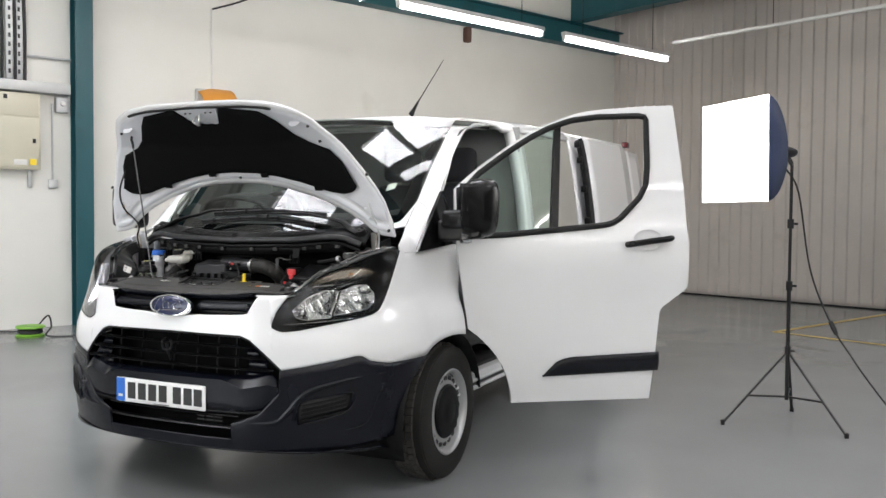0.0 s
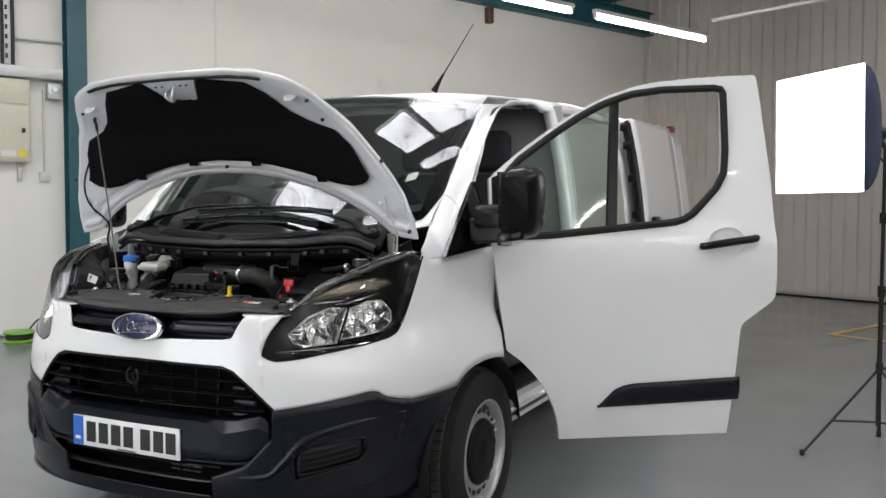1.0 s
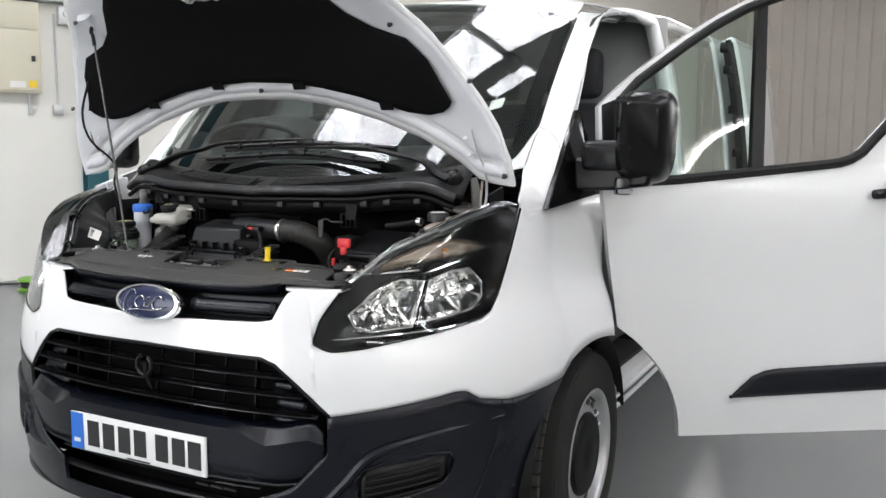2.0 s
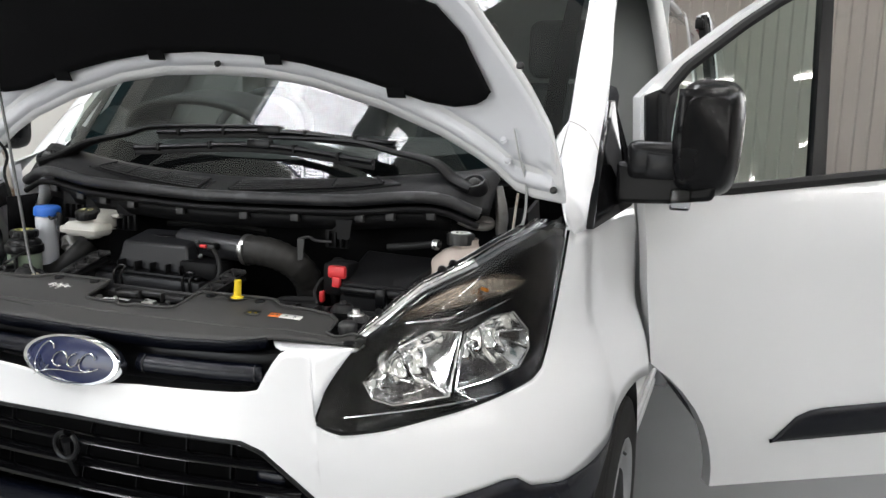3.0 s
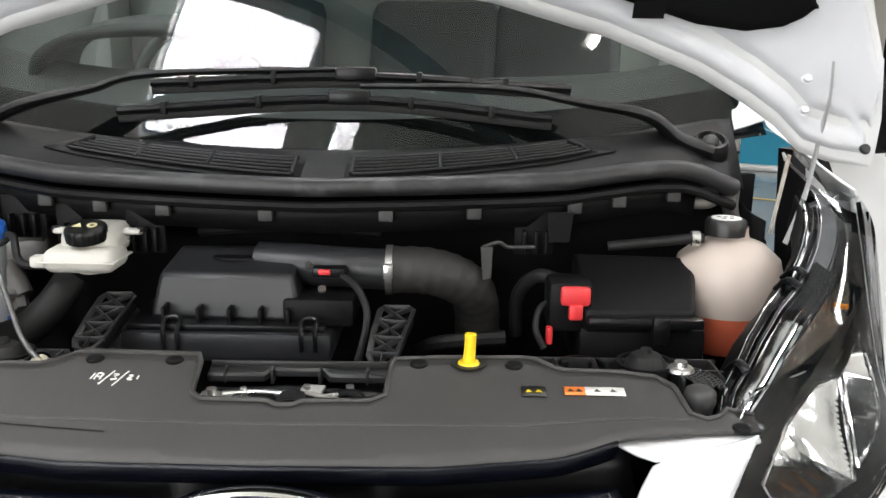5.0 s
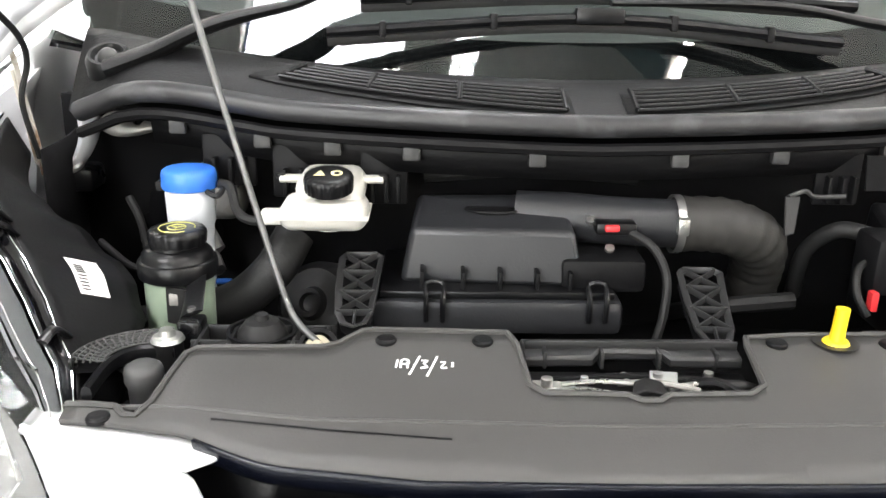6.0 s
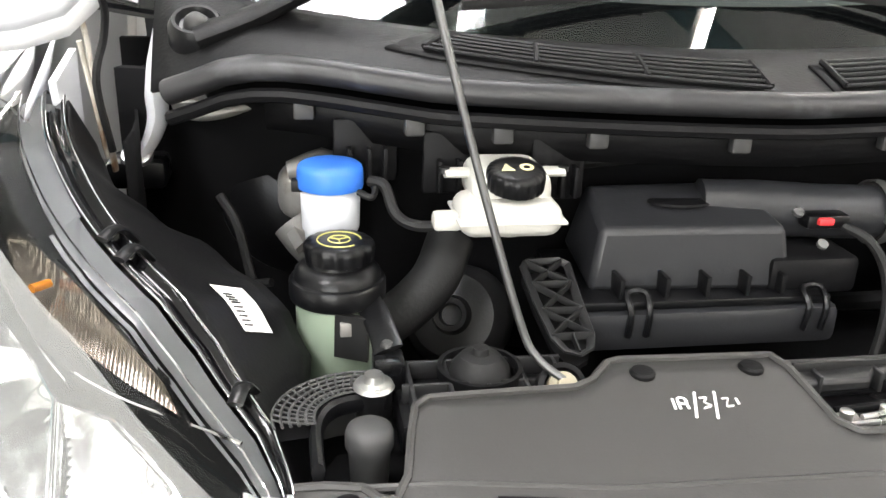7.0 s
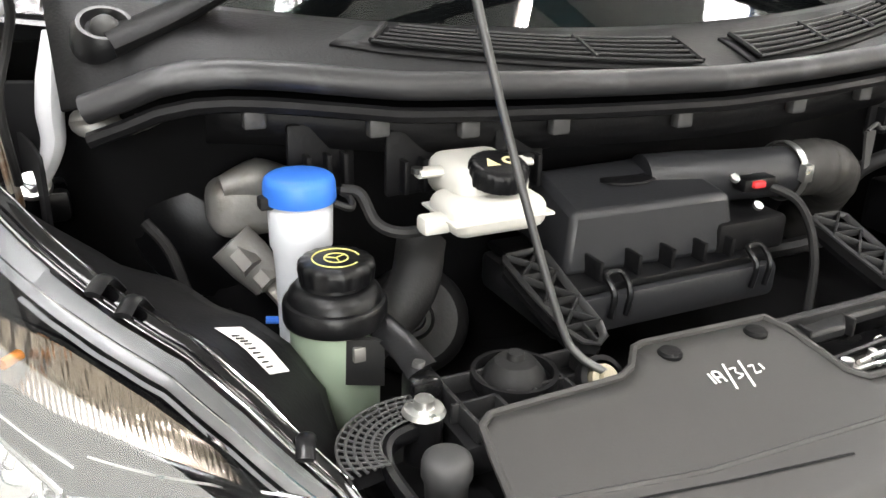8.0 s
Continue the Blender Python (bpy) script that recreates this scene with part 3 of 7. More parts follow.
# Floor clutter: a cable reel and its lead.
reel = thing("cable_reel", "bright green cable reel lying on the floor by the wall", "cable reel", m=pose(-5.12, 3.55, 0))
bm = B()
lathe(bm, [(0, 0), (0.14, 0), (0.15, 0.02), (0.13, 0.03), (0.11, 0.035), (0.11, 0.085), (0.13, 0.09), (0.15, 0.10), (0.14, 0.12), (0, 0.12)], 28)
part("drum", bm, GREEN, reel)
bm = B()
lathe(bm, [(0.112, 0.036), (0.125, 0.045), (0.125, 0.078), (0.112, 0.084)], 28)
part("wound_lead", bm, CABLE, reel)
lead = thing("cable", "thin black lead trailing over the floor by the wall", "cable")
bm = B()
sweep(bm, [(-6.3, 2.9, 0.012), (-5.9, 3.4, 0.012), (-5.5, 3.7, 0.012), (-5.3, 3.72, 0.02), (-5.15, 3.8, 0.2), (-5.0, 3.72, 0.1), (-4.9, 3.6, 0.012), (-4.6, 4.0, 0.012), (-4.9, 4.4, 0.012)], 0.009, 8)
part("lead", bm, CABLE, lead)
# Yellow floor markings.
for nm, a, b in (("floor_marking", (2.1, 7.85), (4.6, 13.3)), ("floor_marking", (2.1, 7.85), (5.6, 6.0))):
    d = (Vector(b) - Vector(a)).normalized()
    s = Vector((-d.y, d.x)) * 0.035
    bm = B()
    a2, b2 = Vector(a), Vector(b) if nm else None
    lim = min((Vector(b) - a2).length, 3.2)
    q = [a2 + s, a2 + d * lim + s, a2 + d * lim - s, a2 - s]
    slab(bm, [(p.x, p.y, 0.004) for p in q], (0, 0, 0.002))
    tagged(finish(nm, bm, YELLOW_LINE, smooth=0), "faded yellow painted line on the floor", "floor marking", kind="structure")

# ---- softbox on its stand, banner ----
stand = thing("light_stand", "black tripod light stand on the workshop floor", "light stand", m=pose(2.48, 2.96, 0))
bm = B()
sweep(bm, [(0, 0, 0.16), (0, 0, 0.9)], 0.013, 12, 0)
part("lower_tube", bm, STAND, stand)
bm = B()
sweep(bm, [(0, 0, 0.9), (0, 0, 1.68)], 0.010, 12, 0)
part("upper_tube", bm, STAND, stand)
for z in (0.48, 0.9, 1.3):
    bm = B()
    lathe(bm, [(0, z - 0.03), (0.02, z - 0.03), (0.02, z + 0.03), (0, z + 0.03)], 14)
    part("collar", bm, STAND, stand)
    bm = B()
    sweep(bm, [(0.015, 0, z), (0.045, 0, z)], 0.008, 8, 0)
    part("knob", bm, STAND, stand)
for k in range(3):
    a = radians(208 + 120 * k)
    c, s = math.cos(a), math.sin(a)
    bm = B()
    sweep(bm, [(0.015 * c, 0.015 * s, 0.46), (0.42 * c, 0.42 * s, 0.01)], 0.011, 8, 0, flat=0.6)
    leg = part("leg", bm, STAND, stand)
    bm = B()
    lathe(bm, [(0, 0), (0.014, 0), (0.014, 0.03), (0, 0.035)], 10, Matrix.Translation((0.42 * c, 0.42 * s, 0)))
    part("rubber_foot", bm, RUBBER, leg)
    bm = B()
    sweep(bm, [(0.012 * c, 0.012 * s, 0.18), (0.26 * c, 0.26 * s, 0.19)], 0.007, 8, 0)
    part("brace", bm, STAND, stand)
SB = look((2.15, 2.68, 1.75), (1.40, 2.0, 1.73)) @ pose(0, 0, 0, 0, 180, 0)
soft = thing("softbox", "square softbox lamp with a lit white front and dark blue sides", "softbox", m=SB)
HW, HH, SB_DEEP = 0.33, 0.315, 0.36
bm = B()
sheet(bm, lambda u, v: (u, v, 0.006 * (1 - (u / HW) ** 2)), steps(-HW, HW, 7), steps(-HH, HH, 7))
part("diffuser", bm, SOFT_LIGHT, soft, "lit white diffuser", solid=0.004)
for k in range(4):
    bm = B()
    c = [(-HW, -HH), (HW, -HH), (HW, HH), (-HW, HH)]
    a, b = c[k], c[(k + 1) % 4]
    sheet(bm, lambda s, t: ((a[0] + (b[0] - a[0]) * s) * (1 - t ** 1.4 * 0.82), (a[1] + (b[1] - a[1]) * s) * (1 - t ** 1.4 * 0.82), -SB_DEEP * t - 0.004), steps(0, 1, 5), steps(0, 1, 9))
    part("side_cloth", bm, NYLON_CLOTH, soft, solid=0.003)
bm = B()
lathe(bm, [(0, 0), (0.035, 0), (0.04, 0.03), (0.03, 0.08), (0.02, 0.10), (0, 0.10)], 20, pose(0, 0, -SB_DEEP - 0.01, 180, 0, 0))
part("lamp_head", bm, STAND, soft)
tip = SB.inverted() @ Vector((2.48, 2.96, 1.68))
bm = B()
sweep(bm, [(0, 0, -SB_DEEP - 0.08), (0, -0.02, -SB_DEEP - 0.05), tuple(tip)], 0.014, 10, 4)
part("tilt_bracket", bm, STAND, soft)
flex = thing("cable", "black mains lead hanging from the softbox to the floor", "cable")
bm = B()
sweep(bm, [(2.44, 3.02, 1.66), (2.52, 3.05, 1.5), (2.6, 3.08, 1.0), (2.73, 3.05, 0.66), (2.84, 3.03, 0.48), (2.98, 3.0, 0.28), (3.14, 2.98, 0.09), (3.3, 2.98, 0.01), (3.7, 3.0, 0.01)], 0.006, 8)
part("lead", bm, CABLE, flex)
bm = B()
lathe(bm, [(0, -0.05), (0.014, -0.045), (0.016, 0), (0.014, 0.045), (0, 0.05)], 12, Matrix.Translation((2.745, 3.048, 0.635)) @ pose(0, 0, 0, 0, -25, 0))
part("inline_switch", bm, CABLE, flex)

BN = HALL @ pose(-0.33, 10.0, 0)
ban = thing("roller_banner", "teal blue roller banner with white print by the clad wall", "banner", m=BN)
bm = B()
box(bm, (-0.46, -0.01, 0.06), (0.46, 0.0, 2.3))
part("print_sheet", bm, BANNER, ban, smooth=0)
bm = B()
box(bm, (-0.48, -0.1, 0.0), (0.48, 0.1, 0.07), 0.02)
part("base", bm, GALV, ban)
bm = B()
box(bm, (-0.47, -0.015, 2.29), (0.47, 0.01, 2.33), 0.005)
part("top_rail", bm, GALV, ban)
bm = B()
sweep(bm, [(0, 0.03, 0.05), (0, 0.02, 2.3)], 0.012, 8, 0)
part("pole", bm, GALV, ban)


bm = B()
box(bm, (-0.17, -0.013, 1.84), (0.36, -0.011, 1.91), 0.0)
part("logo_bar", bm, BANNER_PRINT, ban, "pale bar of unreadable print")
for k, (z, w) in enumerate(((1.60, 0.62), (1.42, 0.56), (1.24, 0.60))):
    part("print_bar", box(B(), (-0.36, -0.013, z), (-0.36 + w, -0.011, z + 0.07)), BANNER_PRINT, ban, "pale bar of unreadable print")
for r0, cx, cz in ((0.3, -0.02, 0.66), (0.1, 0.2, 0.68)):
    bm = B()
    sweep(bm, [(cx + r0 * math.cos(a), -0.012, cz + 0.75 * r0 * math.sin(a)) for a in np.linspace(0, 2 * math.pi, 25)], 0.006, 6, 2, flat=0.3, up=(0, 1, 0))
    part("outline_drawing", bm, BANNER_PRINT, ban, "white line drawing")

# ---- the van ----
van = thing("van", "white panel van with its bonnet and passenger door open", "van")
HUB_Y, HUB_Z = 0.955, 0.335
MID = (0, 1.6, 0.75)


def half_width(z):
    return flow(z, [(0, 0.955), (0.3, 0.97), (0.7, 0.985), (0.8, 0.965), (0.95, 0.905), (1.17, 0.885), (1.3, 0.872), (1.6, 0.83), (1.85, 0.76)])


def nose_back(z):
    return flow(z, [(0.15, 0.06), (0.25, 0.02), (0.4, -0.005), (0.6, 0), (0.75, 0.0), (0.85, 0.012), (0.97, 0.034), (1.175, 0.08), (1.3, 0.12)])


def nose(s, z, off=0.0):
    """A point of the van's skin: s runs from the middle of the nose (0) round the corner (90) and back along the side, 1 cm a step."""
    a, sg = min(abs(s), 90.0), (1 if s >= 0 else -1)
    c, d = math.cos(radians(a)), math.sin(radians(a))
    x, y = half_width(z) * d ** 0.77, nose_back(z) + 0.75 * (1 - max(c, 0.0) ** 0.77)
    if abs(s) > 90:
        y += (abs(s) - 90) * 0.01
        x += ((abs(s) - 90) / 30) ** 1.4 * flow(z, [(0.6, 0.03), (0.75, 0.05), (1.1, 0.072), (1.2, 0.06), (1.33, 0.03)])
    return Vector((sg * (x + off * d), y - off * c, z))


def arch_low(s, z0):
    """The lower edge of the skin where the wheel arch cuts it."""
    y = nose(s, 0.5).y
    h = 1 - ((y - HUB_Y) / (0.50 if y < HUB_Y else 0.43)) ** 2
    return max(z0, HUB_Z + 0.395 * math.sqrt(h)) if h > 0 else z0


def skin(bm, s0, s1, n, lo, hi, rows=5, off=0.0, both=True, jumps=()):
    """Patch of the skin between two edges given over s, on one or both sides."""
    for sg in ((1, -1) if both else (1,)):
        sheet(bm, lambda s, k: nose(sg * s, lo(s) + (hi(s) - lo(s)) * k, off(s) if callable(off) else off), sorted({*steps(s0, s1, n), *[j + d for j in jumps for d in (-0.01, 0.01)]}), steps(0, 1, rows))
    bmesh.ops.remove_doubles(bm, verts=bm.verts, dist=0.0004)
    return bm


LAMP_LOW = [(27, 0.838), (28.5, 0.826), (30.5, 0.818), (36, 0.826), (43, 0.843), (52, 0.860), (64, 0.884), (67.5, 0.900), (70.8, 0.940), (74, 1.022), (77, 1.125), (78.2, 1.172)]
LAMP_TOP = [(27, 0.842), (29, 0.895), (33.5, 0.972), (46, 1.07), (63.5, 1.14), (78.2, 1.178)]
DARK_EDGE = [(0, 0.62), (17, 0.62), (25, 0.648), (29, 0.647), (42, 0.677), (54.5, 0.706), (57, 0.704), (60, 0.68), (68, 0.661), (87.5, 0.662), (95, 0.66)]
WHITE_LOW = [(0, 0.792), (17.5, 0.787), (20, 0.772), (29, 0.648), (42, 0.679), (54.5, 0.708), (57, 0.706), (60, 0.682), (68, 0.663), (87.5, 0.664), (95, 0.66)]
SLOT_EDGE = [(0, 0.868), (6, 0.878), (17.5, 0.884), (20, 0.890), (21.4, 0.924), (22.8, 0.958), (23.8, 0.967), (27, 0.970)]
lamp_low, lamp_top, dark_edge, white_low, slot_edge = ((lambda s, p=p: curve(s, p)) for p in (LAMP_LOW, LAMP_TOP, DARK_EDGE, WHITE_LOW, SLOT_EDGE))

bm = B()
# The slot's mouth lies a little off the middle.
MOUTH = {1: 0.0, -1: 2.8}
for side in (1, -1):
    sheet(bm, lambda s, k: (lambda lo, hi: nose(side * s, lo + (hi - lo) * k))(white_low(s), slot_edge(s + MOUTH[side] * min(1, s / 12)) if s < 27 else lamp_low(s)), sorted({*steps(0, 78.2, 79), 26.99, 27.01}), steps(0, 1, 16))
bmesh.ops.remove_doubles(bm, verts=bm.verts, dist=0.0004)


def wing_top(s):
    z = curve(nose(s, 1.15).y, [(0.55, 1.150), (0.736, 1.150), (1.06, 1.182)])
    return lamp_low(78.2) + (z - lamp_low(78.2)) * min(1, (s - 78.2) / 3)


# The wings run on from the fascia in one skin.
for side in (1, -1):
    sheet(bm, lambda s, k: nose(side * s, arch_low(s, white_low(s)) + (wing_top(s) - arch_low(s, white_low(s))) * k), steps(78.2, 120, 44), steps(0, 1, 16))
bmesh.ops.remove_doubles(bm, verts=bm.verts, dist=0.0006)
skin(bm, 27, 33.5, 8, lambda s: lamp_top(s) + 0.003, lambda s: 0.970 + (s - 27) * 0.0006, 4)
part("front_fascia", bm, WHITE, van, solid=0.006, away=MID)
# Folded top lip of the fascia beside the slot.
for sg in (1, -1):
    bm = B()
    sheet(bm, lambda q, k: nose(sg * ((23.2 - MOUTH[sg] - 4.5 * k ** 0.7) * (1 - q) + 33.6 * q), 0.969 - 0.004 * k * k) + Vector((0, (0.10 - 0.06 * q) * k, 0.006 * k)), steps(0, 1, 12), steps(0, 1, 7))
    part("fascia_ledge", bm, WHITE, van, solid=0.004, away=(0, 0.3, 0.3))


for side in (1, -1):
    bm = B()
    sheet(bm, lambda a, k: (side * (half_width(0.5) - 0.005 - 0.32 * k), HUB_Y + (0.51 if math.cos(a) < 0 else 0.44) * math.cos(a), HUB_Z + 0.405 * math.sin(a)), steps(0.12, math.pi + 0.35, 26), steps(0, 1, 3))
    part("wheel_arch_liner", bm, MATT, van, solid=0.004)

# Dark bumper mouldings.
bumper_low = lambda s: arch_low(s, curve(s, [(0, 0.285), (30, 0.283), (57, 0.297), (70, 0.325), (82, 0.345), (100, 0.36)]))
bm = B()
bumper_top = lambda s: 0.338 if s < 15.5 else curve(s, [(15.5, 0.408), (19, 0.43), (23, 0.455), (29, 0.56)]) if s < 29 else max(dark_edge(s), bumper_low(s) + 0.001)
skin(bm, 0, 92, 95, bumper_low, bumper_top, 13, lambda s: 0.003 + 0.007 * min(1, max(0, (34 - s) / 15)), jumps=(15.5, 29))
bumper = part("bumper", bm, BUMPER, van, "dark textured plastic lower bumper", solid=0.008, away=MID)
bm = B()
sheet(bm, lambda s, k: nose(s, 0.285, 0.012) + Vector((0, 0.12 * k, -0.03 * k)), steps(-64, 64, 51), steps(0, 1, 4))
part("lower_lip", bm, BUMPER, bumper, solid=0.006)
# The panel behind the number plate folds back towards the grille's mouth.
FOLD = [(0, 0.598), (12.5, 0.598), (15.2, 0.582), (17.8, 0.562), (25.6, 0.588), (28.4, 0.575)]
P_TOP = [(0, 0.620), (14, 0.616), (20, 0.618), (26, 0.640), (28.4, 0.605)]
P_LOW = [(0, 0.463), (20, 0.463), (24.5, 0.474), (28.4, 0.53)]
bm = B()
for sg in (1, -1):
    f = lambda s, k: (lambda lo, mid, hi: nose(sg * s, lo + (mid - lo) * k, 0.004 + 0.008 * k) if k <= 1 else nose(sg * s, mid + (hi - mid) * (k - 1), 0.012 - (0.040 - 0.024 * min(1, max(0, (s - 20) / 8))) * (k - 1)))(curve(s, P_LOW), curve(s, FOLD), curve(s, P_TOP))
    sheet(bm, f, steps(0, 28.4, 34), [0, 0.25, 0.5, 0.75, 0.94, 1, 1.08, 1.3, 1.6, 2])
bmesh.ops.remove_doubles(bm, verts=bm.verts, dist=0.0004)
part("number_plate_panel", bm, BUMPER, bumper, solid=0.006, away=MID, smooth=24)
half = [(s, curve(s, WHITE_LOW) + 0.004) for s in (0, 4, 8, 12, 16, 17.5, 18.7, 20, 22, 24, 26, 28, 29.1)] + [(29.3, 0.60), (28.6, 0.53), (26.8, 0.485), (24.5, 0.466), (20, 0.456), (12, 0.455), (0, 0.455)]
loop = half + [(-a, b) for a, b in reversed(half)][1:]
part("grille_surround", sweep(B(), [nose(a, b, -0.001) for a, b in loop], 0.0050, 8, 1), SATIN, bumper)
for sg in (1, -1):
    bm = B()
    sweep(bm, [nose(sg * s, z, 0.004) for s, z in ((17, 0.413), (27.5, 0.42), (32, 0.47), (37.5, 0.552), (49, 0.598), (66.5, 0.622))], [0.006, 0.012, 0.014, 0.014, 0.011, 0.004], 8, 8)
    part("swept_ridge", bm, BUMPER, bumper)
    bm = B()
    skin(bm, 35, 53, 14, lambda s: 0.41 + (s - 35) * 0.0034, lambda s: 0.512 + (s - 35) * 0.002, 4, 0.006, False) if sg > 0 else sheet(bm, lambda s, k: nose(-s, (0.41 + (s - 35) * 0.0034) * (1 - k) + (0.512 + (s - 35) * 0.002) * k, 0.006), steps(35, 53, 14), steps(0, 1, 4))
    part("rear_crease", sweep(B(), [nose(sg * s, z, 0.0015) for s, z in ((66.5, 0.622), (64.5, 0.545), (61.5, 0.445), (59.5, 0.405), (55, 0.388), (46, 0.372))], [0.004, 0.006, 0.006, 0.006, 0.005, 0.002], 8, 6), BUMPER, bumper)
    pocket = part("fog_lamp_blank", bm, SATIN, bumper, "dark blanked fog lamp pocket", solid=0.004, away=MID)
    for k in range(5):
        bm = B()
        z0 = 0.425 + 0.018 * k
        sweep(bm, [nose(sg * s, z0 + (s - 35) * 0.0026, 0.011) for s in steps(36.2, 51, 8)], 0.0045, 6, 2)
        part("slat", bm, MATT, pocket)
    bm = B()
    sweep(bm, [nose(sg * s, z, 0.009) for s, z in ((35, 0.41), (35.6, 0.512), (53, 0.548), (52, 0.47), (43, 0.435), (35, 0.41))], 0.005, 8, 3)
    part("rim", bm, BUMPER, pocket)

# Main grille: near-black backing that paints in the shade behind, curved slats and upright ribs; slimmer slats below.
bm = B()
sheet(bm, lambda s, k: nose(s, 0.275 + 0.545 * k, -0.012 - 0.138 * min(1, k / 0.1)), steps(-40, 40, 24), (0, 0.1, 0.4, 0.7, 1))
grille = part("grille", bm, SHADE_BLACK, van, "black slatted front grille")
GR_END = lambda z: curve(z, [(0.62, 25.5), (0.65, 27.5), (0.77, 20.5), (0.79, 18)])
for z in (0.648, 0.698, 0.746):
    bm = B()
    e = GR_END(z)
    sweep(bm, [nose(s, z, -0.022 + 0.012 * (max(0, abs(s) - 14) / 12)) for s in steps(-e, e, 30)], 0.0036, 8, 1, flat=4.6, up=(0, 1, 0.30))
    part("slat", bm, GLOSS_BLACK, grille)
for s in (-15.5, -7.5, 0.2, 4.5, 9.8, 15.5):
    bm = B()
    sweep(bm, [nose(s - 0.5, 0.61, -0.050), nose(s + 0.4, 0.79, -0.050)], 0.0020 if abs(s) not in (15.5,) else 0.0034, 6, 0, flat=3.0, up=(0, 1, 0))
    part("upright", bm, SATIN, grille)
for sg in (1, -1):
    for z0, z1, s0 in ((0.655, 0.688, 19.0), (0.706, 0.733, 18.6), (0.614, 0.640, 18.2)):
        part("end_fin", sheet(B(), lambda s, k: nose(sg * s, z0 + (z1 - z0) * k, -0.034 + 0.026 * (s - s0) / 8 - 0.012 * k), steps(s0, min(GR_END(z1), 27) - 0.3, 8), steps(0, 1, 3)), BUMPER, grille, solid=0.004, away=MID)
for z, r in ((0.386, 0.0052), (0.440, 0.004)):
    bm = B()
    sweep(bm, [nose(s, z, -0.014) for s in steps(-17, 17, 16)], r, 8, 1, flat=2.6, up=(0, 1, 0.28))
    part("slat", bm, SATIN, grille)
for row in (0.396, 0.412):
    for i in range(3):
        p = nose(5.0 + 2.4 * i, row, -0.06)
        part("cooler_slot", box(B(), (p.x - 0.021, p.y, p.z - 0.003), (p.x + 0.021, p.y + 0.004, p.z + 0.003)), MESH_GREY, grille)
bm = B()
sweep(bm, [nose(0, 0.735, 0.002) + Vector((0.027 * math.sin(a), 0, 0.027 * math.cos(a))) for a in np.linspace(0.6, 6.2, 16)], 0.0055, 8, 2)
part("emblem_ring", bm, SATIN, grille, "black round emblem mount")
part("emblem_stem", sweep(B(), [nose(0, 0.745, -0.006), nose(0, 0.70, -0.012), nose(0, 0.66, -0.025)], [0.016, 0.010, 0.004], 8, 3), SATIN, grille)
# Slot above the fascia, with the bar and the oval badge.
bm = B()
skin(bm, 0, 23.6, 26, lambda s: 0.862, lambda s: 0.966, 4, -0.058)
slot = part("upper_slot", bm, SATIN, van, "black upper grille slot", solid=0.004, away=MID)
for sg, s0, s1 in ((1, 5.4, 20.6), (-1, 3.4, 17.2)):
    bm = B()
    sheet(bm, lambda s, k: nose(sg * s, 0.896 + 0.037 * k, -0.020 + 0.016 * math.sin(3.14 * k) ** 0.6), steps(s0, s1, 16), steps(0, 1, 9))
    part("slot_bar", bm, BUMPER, slot, "satin black moulded bar", solid=0.02, away=MID)
    for e in (s0 + 0.7, s1 - 0.9):
        part("bar_joint", sweep(B(), [nose(sg * e, 0.896 + 0.037 * k, -0.019 + 0.016 * math.sin(3.14 * k) ** 0.6) for k in steps(0.04, 0.96, 9)], 0.0012, 5, 1), INK, slot)
part("slot_sill", sheet(B(), lambda s, k: nose(s, 0.872 + 0.008 * min(1, abs(s) / 18), -0.004 - 0.052 * k), steps(-20, 20, 26), steps(0, 1, 3)), SATIN, slot)
badge_m = Matrix.Translation((0.017, 0.012, 0.912)) @ pose(0, 0, 0, 78, 0, 0) @ Matrix.Diagonal((0.94, 0.395, 1, 1))
bm = B()
lathe(bm, [(0, 0.0), (0.108, 0.0), (0.112, 0.004), (0.112, 0.010), (0.104, 0.012), (0, 0.017)], 48, badge_m)
badge = part("badge", bm, NAVY, van, "dark blue oval badge with chrome rim")
bm = B()
lathe(bm, [(0.110, -0.01), (0.126, -0.01), (0.128, 0.004), (0.123, 0.014), (0.113, 0.015), (0.110, 0.006)], 48, badge_m)
part("rim", bm, CHROME, badge)
bm = B()
for x0, w, h, a0 in ((-0.062, 0.020, 0.105, 0.6), (-0.022, 0.017, 0.050, 0.2), (0.012, 0.013, 0.045, 1.4), (0.048, 0.018, 0.060, 0.4)):
    sweep(bm, [badge_m @ Vector((x0 + w * math.cos(a) + 0.25 * h * math.sin(a) * 0.4, h * math.sin(a) * 0.75, 0.018)) for a in np.linspace(a0, a0 + 5.2, 18)], 0.0026, 6, 0, flat=0.5)
sweep(bm, [badge_m @ Vector((x, -0.055 + 0.11 * (x / 0.07) ** 3 * 0.2, 0.018)) for x in steps(-0.085, 0.08, 12)], 0.0022, 6, 0, flat=0.5)
part("script_mark", bm, CHROME, badge, "silver flowing mark")

